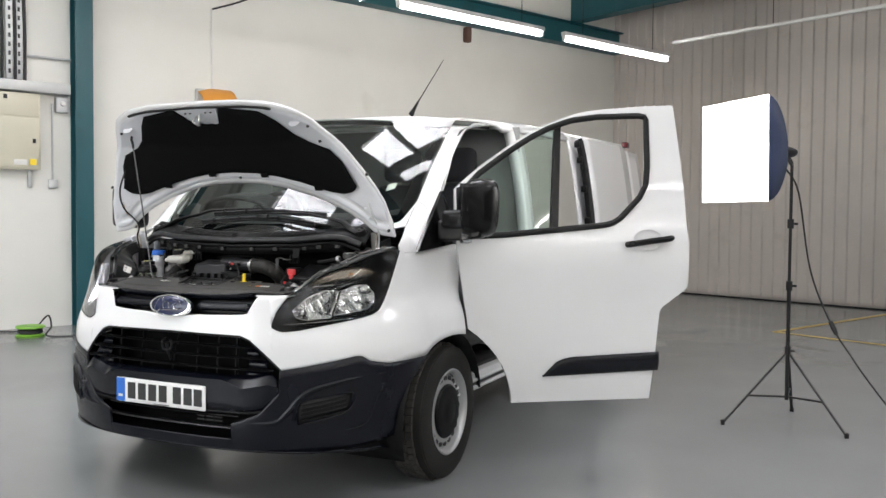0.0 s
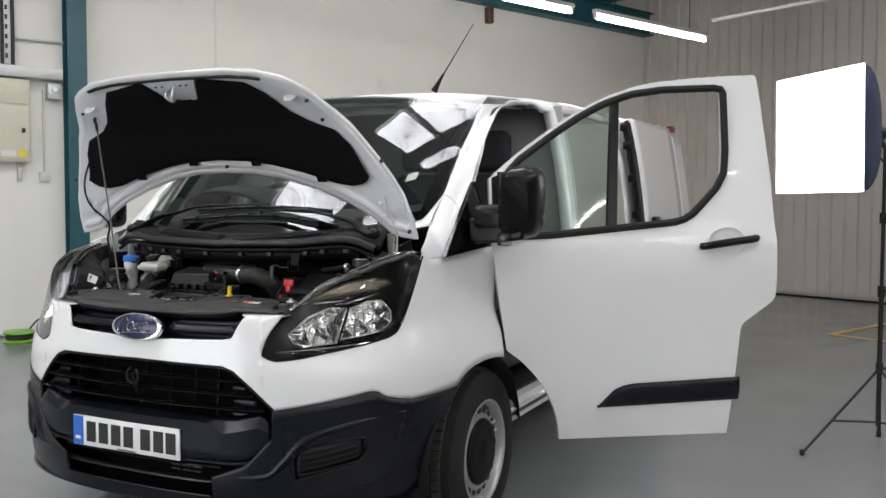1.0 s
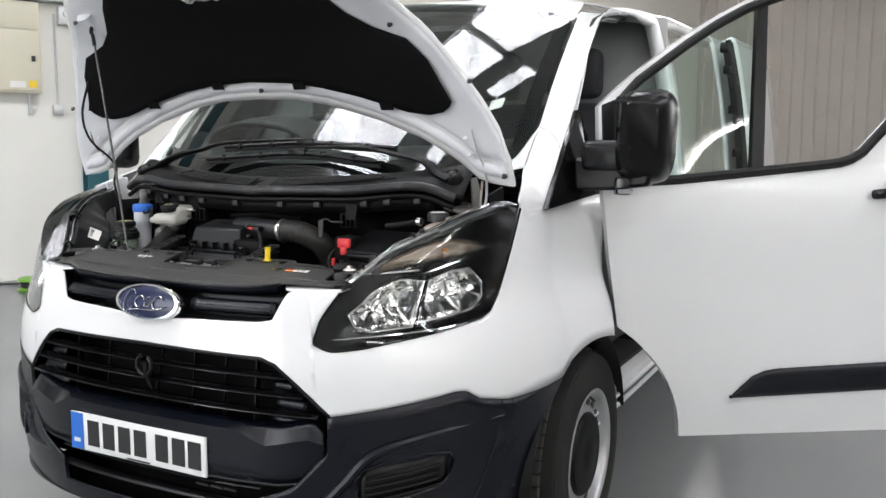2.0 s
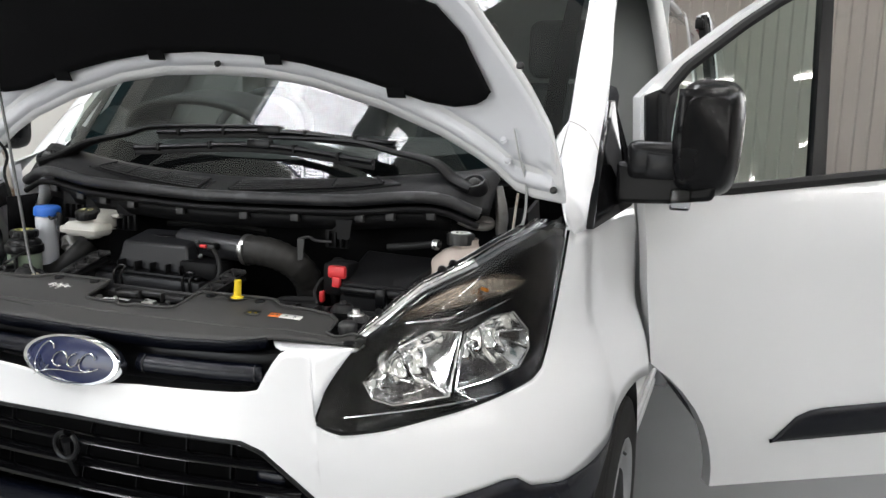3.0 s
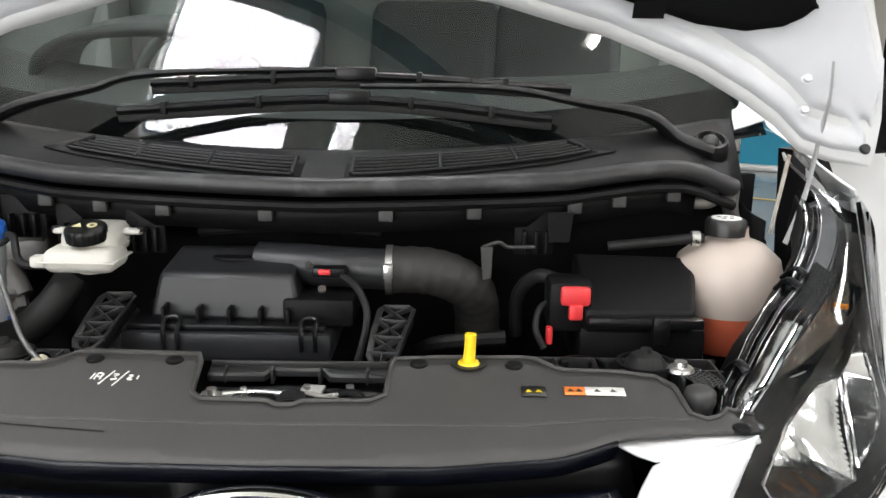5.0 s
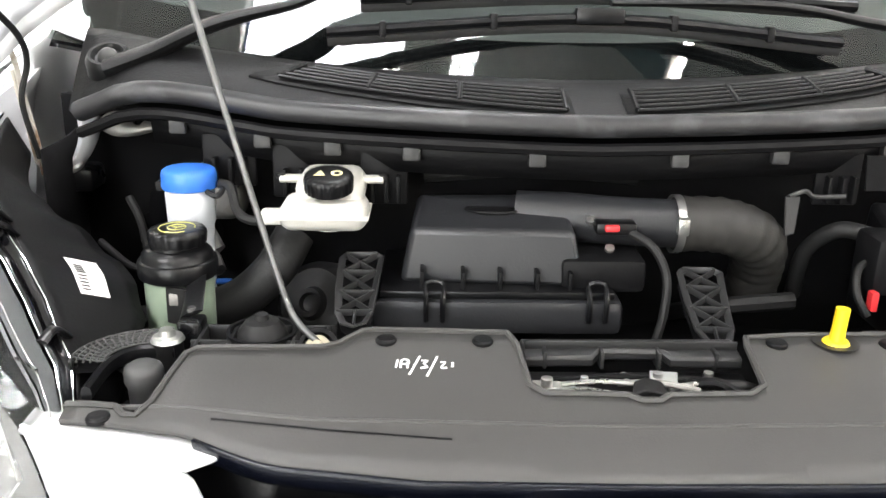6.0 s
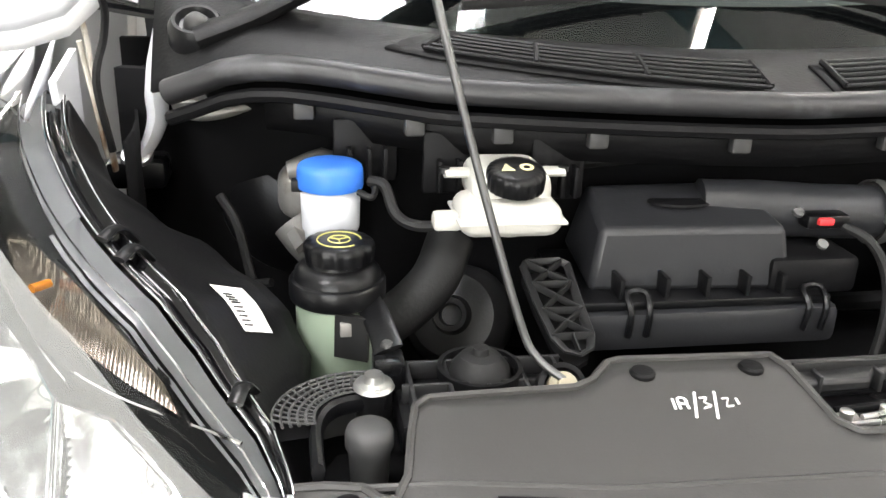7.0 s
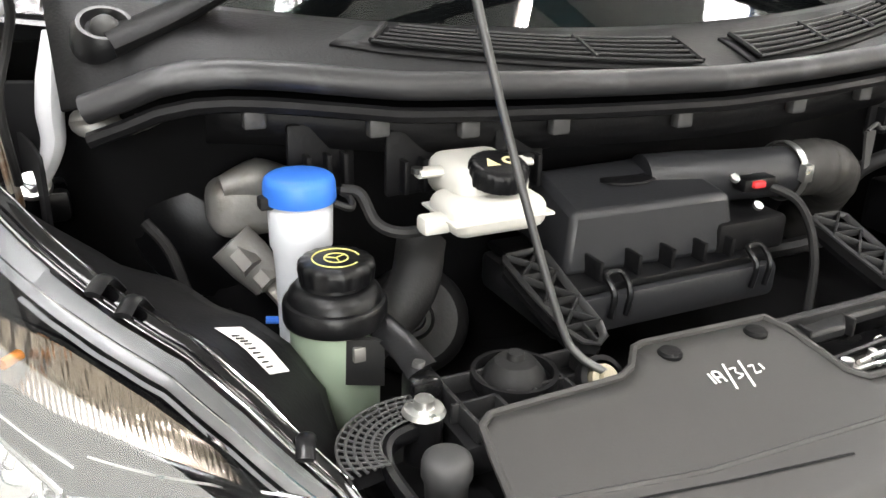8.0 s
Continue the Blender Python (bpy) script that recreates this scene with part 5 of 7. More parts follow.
for sg in (1, -1):
    bm = B()
    # Wing shoulder, scuttle corner and pillar are one pressed skin.
    SHOULDER = [(0.0, tuple(nose(78.2, 1.171)), (0.866, 0.606, 1.186)), (0.07, tuple(nose(81.2, 1.150)), (0.850, 0.650, 1.202)), (0.15, tuple(nose(85.5, 1.150)), (0.826, 0.725, 1.232)), (0.25, (0.889, 0.742, 1.150), (0.789, 0.830, 1.276)),
                (0.38, (0.884, 0.850, 1.256), (0.790, 0.880, 1.330)), (0.50, (0.877, 0.960, 1.356), tuple(screen(XW, 0.20) + Vector((0, -0.004, 0.004)))), (0.62, (0.868, 1.064, 1.455), tuple(screen(XW, 0.33) + Vector((0, -0.004, 0.004)))),
                *[(0.62 + 0.38 * (k - 0.3) / 0.7, tuple(opening(k)), tuple(screen(XW, 0.04 + 0.96 * k) + Vector((0, -0.004, 0.004)))) for k in (0.42, 0.55, 0.7, 0.85, 1.0)]]
    def f(k, w):
        a, b = (Vector(tuple(flow(k, [(r[0], r[j][i]) for r in SHOULDER]) for i in range(3))) for j in (2, 1))
        firm = curve(k, [(0, 0.3), (0.5, 0.4), (0.7, 0.4), (1, 0.4)])
        m = (a + b) / 2
        c = m.lerp(Vector((b.x, m.y, a.z)), firm)
        p = a * (1 - w) ** 2 + c * (2 * w * (1 - w)) + b * w * w
        return Vector((sg * p.x, p.y, p.z))
    sheet(bm, f, steps(0, 1, 44), steps(0, 1, 9))
    # The corner runs inward over the foot of the glass.
    g0, g1 = screen(XW, 0.20), screen(0.725, 0.03)
    def flap(q, w):
        lo = Vector((0.789, 0.830, 1.276)).lerp(Vector((0.722, 0.785, 1.262)), q)
        hi = g0.lerp(g1, q) + Vector((-0.022, -0.012, -0.040)) * math.sin(math.pi * q) * (1 - 0.5 * q) + Vector((0, -0.005, 0.005))
        p = lo.lerp(hi, w) + Vector((0, -0.004, 0.006)) * math.sin(math.pi * w) * (1 - q)
        return Vector((sg * p.x, p.y, p.z))
    sheet(bm, flap, steps(0, 1, 14), steps(0, 1, 9))
    sheet(bm, lambda k, w: (lambda b: Vector((sg * (b.x - 0.05 * w), b.y + 0.012 * w, b.z - 0.02 * w)))(opening(k)), steps(0, 1, 22), (0, 1))
    bmesh.ops.remove_doubles(bm, verts=bm.verts, dist=0.0005)
    pil = part("windscreen_pillar", bm, WHITE, van, solid=0.004, away=(0, 2.8, 1.0))
    bm = B()
    sweep(bm, [(lambda b: Vector((sg * (b.x - 0.03), b.y + 0.012, b.z - 0.016)))(opening(k)) for k in steps(0, 1, 18)], 0.012, 8, 1)
    part("door_seal", bm, RUBBER, pil, "black rubber door seal")
    part("panel_seam", sweep(B(), [f(0.50 - 0.05 * w ** 2, w) + Vector((sg * 0.0004, -0.0003, 0.0004)) for w in steps(0.02, 0.92, 12)], 0.0012, 5, 1), ALLOY, pil)


def roof(x, y):
    w = x / 0.78
    edge = 1.0 - 0.13 * abs(w) ** 3.5
    front = screen(0, 1).z
    return front + (2.035 - front) * min(1, max(0, (y - 1.40)) / 1.3) ** 0.75 - (1 - edge) * 0.55 * min(1.0, 0.6 + (y - 1.4) / 2) + 0.034 * max(0, y - 3.0)


bm = B()
sheet(bm, lambda x, k: (lambda a: Vector((x, a.y + (5.32 - a.y) * k, (roof(x, a.y + (5.32 - a.y) * k) if k > 0 else a.z))))(screen(x / 0.915, 1)), steps(-0.72, 0.72, 25), [0, 0.02, 0.05, 0.1, 0.2, 0.35, 0.5, 0.75, 1])
part("roof", bm, WHITE, van, solid=0.006, away=(0, 2.8, 1.0))


def side_x(z):
    return flow(z, [(0.25, 0.985), (0.5, 1.01), (0.8, 1.01), (1.15, 0.985), (1.5, 0.945), (1.85, 0.885), (1.95, 0.86), (1.99, 0.82), (2.01, 0.75), (2.015, 0.70)])


def side_z(y, z):
    """Heights above 1.6 m shrink where the roof is lower."""
    return z if z < 1.6 else 1.6 + (z - 1.6) * (roof(0.70, y) - 1.6) / 0.415


ZS = [0.36, 0.6, 0.8, 1.0, 1.2, 1.4, 1.6, 1.75, 1.85, 1.92, 1.96, 1.99, 2.005, 2.015]
for sg, y0 in ((1, 3.35), (-1, 2.05)):
    bm = B()
    sheet(bm, lambda y, z: (sg * side_x(z), y, side_z(y, z)), steps(y0, 5.32, 14), ZS)
    part("side_panel", bm, WHITE, van, solid=0.006, away=(0, 2.8, 1.0))
bm = B()
sheet(bm, lambda y, z: (side_x(z), y, side_z(y, z)), steps(2.12, 2.3, 4), ZS)
part("centre_pillar", bm, WHITE, van, solid=0.05, away=(0, 2.8, 1.0))
bm = B()
sheet(bm, lambda y, z: (side_x(z), y, side_z(y, z)), steps(2.0, 3.4, 6), [1.93, 1.96, 1.99, 2.005, 2.015])
part("cant_rail", bm, WHITE, van, solid=0.03, away=(0, 2.8, 1.0))
for sg in (1, -1):
    bm = B()
    sheet(bm, lambda y, z: (sg * (side_x(z) - 0.006), y, side_z(5.3, z)), steps(5.34, 5.9, 5), [0.4, 0.8, 1.15, 1.5, 1.7, 1.85, 1.94])
    part("rear_door", bm, WHITE, van, "white rear door standing open", solid=0.03)
    part("tail_light", box(B(), (sg * 0.875 - 0.03, 5.23, 2.0), (sg * 0.875 + 0.03, 5.335, 2.055), 0.012), TAIL_RED, van, "red tail light")
part("load_floor", sheet(B(), lambda x, y: Vector((x, y, 0.56)), steps(-0.95, 0.95, 4), steps(2.25, 5.3, 4)), BULKHEAD, van, "grey load floor", solid=0.02)
# Sliding side door, pushed back along the body.
bm = B()
sheet(bm, lambda y, z: (side_x(z) + 0.115, y, side_z(y, z)), steps(3.42, 4.72, 10), [0.36, 0.6, 0.8, 1.0, 1.2, 1.4, 1.6, 1.75, 1.85, 1.92, 1.96])
slider = part("sliding_door", bm, WHITE, van, "white sliding side door pushed open", solid=0.06, away=(0, 3.2, 1.1))
bm = B()
sweep(bm, [(side_x(z) + 0.085, 3.415, z) for z in steps(0.4, 1.93, 12)], 0.016, 8, 1)
part("edge_seal", bm, RUBBER, slider)
part("edge_trim", sheet(B(), lambda w, z: (side_x(z) + 0.050 + 0.062 * w, 3.412, side_z(3.41, z)), (0, 1), steps(0.4, 1.93, 14)), SATIN, slider, "black inner edge of the sliding door", solid=0.006)
for z in (1.28, 1.52, 1.74, 1.86):
    part("latch", box(B(), (side_x(z) + 0.03, 3.385, z), (side_x(z) + 0.075, 3.43, z + 0.05), 0.008), SATIN, slider)
part("door_handle", box(B(), (side_x(1.12) + 0.115, 3.52, 1.26), (side_x(1.12) + 0.145, 3.70, 1.295), 0.012), SATIN, slider, "black door handle")
# Far front door, closed.
bm = B()
sheet(bm, lambda y, z: (-side_x(z) - 0.002, y, z), steps(1.07, 2.05, 8), [0.36, 0.6, 0.8, 1.0, 1.2, 1.28])
fdoor = part("driver_door", bm, WHITE, van, "white closed front door", solid=0.05, away=(0, 1.6, 0.9))
bm = B()
sheet(bm, lambda k, w: (lambda b: Vector((-(curve(1.28 + (b.z - 0.03 - 1.28) * w, [(1.28, 0.925), (1.9, 0.80)])), b.y + 0.04, 1.28 + (b.z - 0.03 - 1.28) * w)))(opening(k)), steps(0.0, 1, 14), steps(0, 1, 6))
part("window_glass", bm, DOOR_GLASS, fdoor, "tinted side window").visible_shadow = False
part("door_handle", box(B(), (-1.015, 1.75, 1.17), (-0.97, 1.97, 1.205), 0.012), SATIN, fdoor, "black door handle")
bm = B()
box(bm, (-1.30, 0.93, 1.24), (-1.06, 1.04, 1.50), 0.045, seg=3)
part("mirror", bm, SATIN, fdoor, "black door mirror")

# Cabin: dashboard, wheel, seats, bulkhead, floor.
bm = B()
sheet(bm, lambda x, k: Vector((x, 0.70 + 0.24 * (x / 0.8) ** 2 + (0.62 - 0.2 * (x / 0.8) ** 2) * k, 1.205 + 0.06 * (x / 0.8) ** 4 + 0.135 * math.sin(math.pi * min(1, k * 1.2)) - (0.34 * max(0, k - 0.8) / 0.2))), steps(-0.79, 0.79, 17), steps(0, 1, 14))
dash = part("dashboard", bm, TRIM_GREY, van, "dark grey dashboard", solid=0.02)
bm = B()
sheet(bm, lambda a, k: Vector((-0.385 + 0.25 * math.cos(a), 0.93 + 0.04 * (1 - math.sin(a)) + 0.20 * k, 1.315 + (0.115 + 0.030 * math.sin(1.57 * k)) * math.sin(a) ** 0.7)), steps(0.02, 3.12, 22), steps(0, 1, 6))
part("instrument_hood", bm, TRIM_GREY, dash, solid=0.02)
bm = B()
sheet(bm, lambda x, y: Vector((x, y, 0.62)), steps(-0.9, 0.9, 3), (0.6, 2.1))
part("cab_floor", bm, RUBBER, van, solid=0.02)
bm = B()
sheet(bm, lambda x, z: Vector((x, 2.2, z)), steps(-0.90, 0.90, 5), (0.5, 1.2, 1.9))
part("pillar_trim", box(B(), (-0.93, 2.0, 1.15), (-0.86, 2.28, 1.93), 0.02), BULKHEAD, van, "grey trim of the far door pillar")
part("bulkhead", bm, BULKHEAD, van, "grey steel bulkhead behind the seats", solid=0.02)
bm = B()
sheet(bm, lambda x, y: Vector((x, y, roof(x, y) - 0.05)), steps(-0.68, 0.68, 7), steps(1.5, 2.2, 5))
part("headlining", bm, HEADLINER, van, "pale headlining", solid=0.01)
wheel_m = Matrix.Translation((-0.36, 1.32, 1.30)) @ pose(0, 0, 0, 62, 0, 0)
bm = B()
sweep(bm, [wheel_m @ Vector((0.185 * math.cos(a), 0.185 * math.sin(a), 0)) for a in np.linspace(0, 2 * math.pi, 33)], 0.016, 10, 1)
steer = part("steering_wheel", bm, TRIM_GREY, van, "black steering wheel")
bm = B()
for a in (0.2, 2.94, 4.71):
    sweep(bm, [wheel_m @ Vector((0.03 * math.cos(a), 0.03 * math.sin(a), -0.02)), wheel_m @ Vector((0.18 * math.cos(a), 0.18 * math.sin(a), 0))], 0.018, 8, 0, flat=0.5)
part("spokes", bm, TRIM_GREY, steer)
for x in (-0.42, 0.13, 0.52):
    bm = B()
    box(bm, (x - 0.21, 1.42, 0.82), (x + 0.21, 1.94, 0.98), 0.05, seg=3)
    seat = part("seat", bm, CLOTH, van, "dark cloth cab seat")
    bm = B()
    slab(bm, [(x - 0.2, 1.86, 0.95), (x - 0.2, 1.98, 0.95), (x - 0.17, 2.13, 1.52), (x - 0.17, 2.03, 1.54)], (0.40, 0, 0))
    part("backrest", bm, CLOTH, seat, bevel=0.04)
    bm = B()
    box(bm, (x - 0.13, 2.02, 1.55), (x + 0.13, 2.13, 1.77), 0.045, seg=3)
    part("headrest", bm, CLOTH, seat)
    part("seat_base", box(B(), (x - 0.18, 1.48, 0.64), (x + 0.18, 1.9, 0.83), 0.01), MATT, seat)
bm = B()
box(bm, (0.80, 1.08, 0.36), (0.95, 2.1, 0.47), 0.02)
part("sill", bm, WHITE, van, "white door sill")
for z in (0.385, 0.425):
    part("sill_ridge", sweep(B(), [(0.952, 1.08, z), (0.955, 1.6, z), (0.952, 2.1, z)], 0.010, 8, 3), WHITE, van)
part("sill_recess", box(B(), (0.948, 1.09, 0.397), (0.953, 2.09, 0.413)), INK, van)
part("step_tread", box(B(), (0.70, 1.12, 0.46), (0.90, 2.05, 0.485), 0.008), RUBBER, van)
# Underbody and firewall take the near-black that has shade painted in.
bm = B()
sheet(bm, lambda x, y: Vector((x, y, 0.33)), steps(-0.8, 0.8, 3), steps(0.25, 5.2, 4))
part("underbody", bm, SHADE_BLACK, van, solid=0.03)
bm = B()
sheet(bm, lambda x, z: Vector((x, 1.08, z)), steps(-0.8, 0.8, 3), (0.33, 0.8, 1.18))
part("firewall", bm, SHADE_BLACK, van, solid=0.02)
bm = B()
sweep(bm, [(0.448, 1.56, 1.935), (0.55, 1.555, 2.08), (0.66, 1.55, 2.235)], [0.004, 0.003, 0.0018], 8, 4)
aer = part("aerial", bm, INK, van, "thin black roof aerial")
part("aerial_base", sweep(B(), [(0.445, 1.56, 1.925), (0.47, 1.558, 1.965), (0.50, 1.556, 2.01)], [0.018, 0.010, 0.005], 10, 3), SATIN, aer)

# ---- wheels ----


def wheel(sg, y):
    m = Matrix.Translation((sg * 0.882, y, HUB_Z)) @ pose(0, 0, 0, 0, 90 * sg, 0)
    bm = B()
    lathe(bm, [(0.205, -0.105), (0.25, -0.11), (0.30, -0.108), (0.325, -0.10), (0.333, -0.085), (0.334, 0.0), (0.333, 0.085), (0.325, 0.10), (0.30, 0.108), (0.25, 0.11), (0.212, 0.103), (0.205, 0.09)], 72, m)
    tyre = part("tyre", bm, TYRE, van, "black van tyre")
    for k in (-0.078, -0.040, 0.0, 0.040, 0.078):
        bm = B()
        n = 56
        for i in range(n):
            a0, a1 = 2 * math.pi * i / n + 0.3 * k * 10, 2 * math.pi * (i + 0.74) / n + 0.3 * k * 10
            q = []
            for r in (0.330, 0.350 - 8 * max(0, abs(k) - 0.05) * 0.1):
                for a, z in ((a0, k - 0.0165), (a1 + 0.012, k - 0.0165), (a1, k + 0.0165), (a0 - 0.012, k + 0.0165)):
                    q.append(bm.verts.new(m @ Vector((r * math.cos(a), r * math.sin(a), z))))
            for f in ((4, 5, 6, 7), (0, 1, 5, 4), (1, 2, 6, 5), (2, 3, 7, 6), (3, 0, 4, 7)):
                bm.faces.new([q[j] for j in f])
        tagged(part("tread", bm, TREAD, tyre, smooth=0), kind="stuff")
    bm = B()
    lathe(bm, [(0.213, 0.100), (0.218, 0.106), (0.212, 0.109), (0.203, 0.104), (0.197, 0.092), (0.191, 0.070), (0.182, 0.064), (0.170, 0.072), (0.155, 0.080), (0.142, 0.080), (0.12, 0.082), (0.10, 0.085), (0.0, 0.086)], 60, m)
    rim = part("rim", bm, STEEL, van, "silver painted steel wheel rim")
    for i in range(20):
        a = 2 * math.pi * i / 20
        bm = B()
        lathe(bm, [(0, 0), (0.0165, 0), (0.0165, 0.004), (0, 0.004)], 14, m @ Matrix.Translation((0.165 * math.cos(a), 0.165 * math.sin(a), 0.0742)))
        part("vent_hole", bm, INK, rim)
    bm = B()
    lathe(bm, [(0.136, 0.079), (0.138, 0.086), (0.130, 0.096), (0.085, 0.104), (0.078, 0.103), (0.05, 0.110), (0, 0.112)], 48, m)
    part("hub_cap", bm, MATT, rim, "dark plastic hub cap")
    bm = B()
    sweep(bm, [m @ Vector((-0.19, 0.02, 0.09)), m @ Vector((-0.175, 0.02, 0.11))], 0.004, 6, 0)
    part("valve", bm, INK, rim)


for sg in (1, -1):
    wheel(sg, HUB_Y)
    wheel(sg, HUB_Y + 3.3)

# ---- passenger door, swung open ----
DOOR = pose(0.95, 1.02, 0, 0, 0, 30)
D_FRONT = [(0.345, 0.338), (0.40, 0.332), (0.45, 0.321), (0.50, 0.304), (0.55, 0.281), (0.60, 0.250), (0.65, 0.209), (0.70, 0.158), (0.745, 0.098), (0.985, 0.058), (1.16, 0.034), (1.30, 0.022), (1.47, 0.02)]
D_HEAD = [(0.02, 1.475), (0.16, 1.595), (0.31, 1.702), (0.42, 1.772), (0.53, 1.828), (0.64, 1.868), (0.74, 1.893), (0.9, 1.912), (1.05, 1.925), (1.198, 1.932)]
W_HEAD = [(0.085, 1.48), (0.15, 1.552), (0.31, 1.670), (0.42, 1.742), (0.52, 1.795), (0.64, 1.838), (0.78, 1.860), (1.03, 1.872), (1.048, 1.86)]
W_SILL = [(0.085, 1.225), (0.283, 1.236), (0.542, 1.262), (0.76, 1.284), (0.83, 1.293), (0.88, 1.312), (0.99, 1.425), (1.02, 1.465), (1.035, 1.50), (1.048, 1.80)]


def door_out(a, z):
    """How far the door's skin stands out: full at the waist, tucked in at foot and head."""
    return flow(z, [(0.33, -0.085), (0.45, -0.062), (0.6, -0.038), (0.75, -0.024), (0.95, -0.004), (1.1, 0.012), (1.2, 0.008), (1.28, -0.012), (1.5, -0.045), (1.93, -0.115)]) + 0.045


def dp(a, z, off=0.0):
    return DOOR @ Vector((a, -(door_out(a, z) + off) + 0.03, z))


D_OUT = [(p[1], p[0]) for p in reversed(D_FRONT)] + [(1.085, 0.362), (1.113, 0.825), (1.118, 0.845), (1.13, 0.862), (1.245, 0.95), (1.258, 0.972), (1.257, 1.2), (1.242, 1.5), (1.215, 1.8), (1.203, 1.915), (1.195, 1.930), (1.18, 1.934)] + [(a, curve(a, D_HEAD)) for a in steps(1.16, 0.06, 28)]
W_HOLE = [(a, curve(a, W_SILL)) for a in steps(0.085, 0.97, 24)] + [(1.0, 1.437), (1.024, 1.472), (1.036, 1.51), (1.044, 1.6), (1.049, 1.80), (1.048, 1.845), (1.04, 1.862)] + [(a, curve(a, W_HEAD)) for a in steps(1.02, 0.085, 28)]
bm = cut_sheet(B(), (D_OUT, W_HOLE), steps(0.425, 1.925, 51), lambda a, z: dp(a, z), steps(0.043, 1.243, 31))
shell_faces = bmesh.ops.extrude_face_region(bm, geom=list(bm.faces))["geom"]
bmesh.ops.translate(bm, vec=DOOR.to_3x3() @ Vector((0, 0.05, 0)), verts=[v for v in shell_faces if isinstance(v, bmesh.types.BMVert)])
pdoor = part("passenger_door", bm, WHITE, van, "white passenger door swung wide open", smooth=35, bevel=0.003)
bm = B()
loop = [(a, curve(a, W_HEAD)) for a in steps(0.085, 1.04, 30)] + [(1.048, 1.85), (1.048, 1.80), (1.046, 1.6), (1.035, 1.50), (1.0, 1.437)] + [(a, curve(a, W_SILL)) for a in steps(0.97, 0.085, 24)] + [(0.085, 1.48)]
sweep(bm, [dp(a, z, 0.004) for a, z in loop], 0.016, 8, 1)
part("window_seal", bm, RUBBER, pdoor, "black rubber window surround")
bm = B()
sheet(bm, lambda a, k: dp(a, curve(a, W_SILL) * (1 - k) + curve(a, W_HEAD) * k, -0.012), steps(0.085, 0.565, 20), steps(0, 1, 4))
part("window_glass", bm, DOOR_GLASS, pdoor, "tinted door glass").visible_shadow = False
bm = B()
slab(bm, [dp(a, z, 0.002) for a, z in ((0.553, 1.805), (0.588, 1.82), (0.562, 1.26), (0.52, 1.255))], DOOR.to_3x3() @ Vector((0, 0.03, 0)))
part("division_bar", bm, SATIN, pdoor, "black upright window bar")
bm = B()
slab(bm, [dp(a, z, 0.003) for a, z in ((0.03, 1.475), (0.09, 1.50), (0.135, 1.53), (0.11, 1.38), (0.105, 1.235), (0.035, 1.225))], DOOR.to_3x3() @ Vector((0, 0.03, 0)))
part("corner_sail", bm, SATIN, pdoor, "black triangular corner panel", bevel=0.004)
bm = B()
sheet(bm, lambda a, k: dp(a, (curve(a, [(0.496, 0.489), (1.115, 0.520)]) * (1 - k) + curve(a, [(0.496, 0.492), (0.53, 0.53), (0.567, 0.569), (0.61, 0.588), (0.655, 0.596), (1.125, 0.622)]) * k), 0.014 * math.sin(math.pi * min(1, 0.12 + k * 0.8)) + 0.004), sorted({*steps(0.497, 1.118, 22), 0.53, 0.567, 0.61, 0.655}), steps(0, 1, 7))
part("rubbing_strip", bm, BUMPER, pdoor, "dark plastic rubbing strip", solid=0.01, away=tuple(DOOR @ Vector((0.6, 4.0, 0.6))))
bm = B()
lathe(bm, [(0, 0.0), (0.05, 0.001), (0.07, 0.003), (0.075, 0.006)], 28, Matrix.Translation(dp(1.035, 1.212, 0.0)) @ DOOR.to_3x3().to_4x4() @ pose(0, 0, 0, 90, 0, 0) @ Matrix.Diagonal((1.05, 0.75, 1, 1)))
part("handle_cup", bm, WHITE, pdoor)
bm = B()
sweep(bm, [dp(0.925, 1.189, 0.012), dp(0.945, 1.193, 0.034), dp(1.04, 1.208, 0.042), dp(1.135, 1.220, 0.034), dp(1.157, 1.223, 0.012)], 0.021, 10, 4, flat=0.8)
part("door_handle", bm, SATIN, pdoor, "black pull handle")
bm = B()
slab(bm, [DOOR @ Vector((a, 0.13, z)) for a, z in ((0.16, 0.72), (0.38, 0.45), (1.02, 0.45), (1.06, 0.86), (1.18, 0.98), (1.17, 1.20), (0.12, 1.18))], DOOR.to_3x3() @ Vector((0, 0.04, 0)))
part("door_card", bm, TRIM_GREY, pdoor, "dark inner door trim")

# Black quarter triangle and mirror.
bm = B()
slab(bm, [(0.906, 0.737, 1.152), (0.955, 1.048, 1.184), (0.940, 1.064, 1.31), (0.886, 1.078, 1.462), (0.874, 1.064, 1.457), (0.890, 0.905, 1.312)], (-0.02, 0.0, 0.0))
part("quarter_panel", bm, GLOSS_BLACK, van, "black triangular quarter panel", bevel=0.003)
bm = B()


def shell(u, v, grow=1.0, back=0.0):
    """The mirror's rounded housing: u round its outline, v from face to back."""
    e = 0.55
    c, s = math.cos(u), math.sin(u)
    rx, rz = 0.084 * (1 - 0.35 * v ** 3) * grow, 0.145 * (1 - 0.30 * v ** 3) * grow
    x = rx * math.copysign(abs(c) ** e, c)
    z = rz * math.copysign(abs(s) ** e, s)
    return Vector((1.138 + x + 0.02 * z / 0.145 * 0.3, 0.985 - 0.115 * v + 0.25 * (x), 1.372 + z))


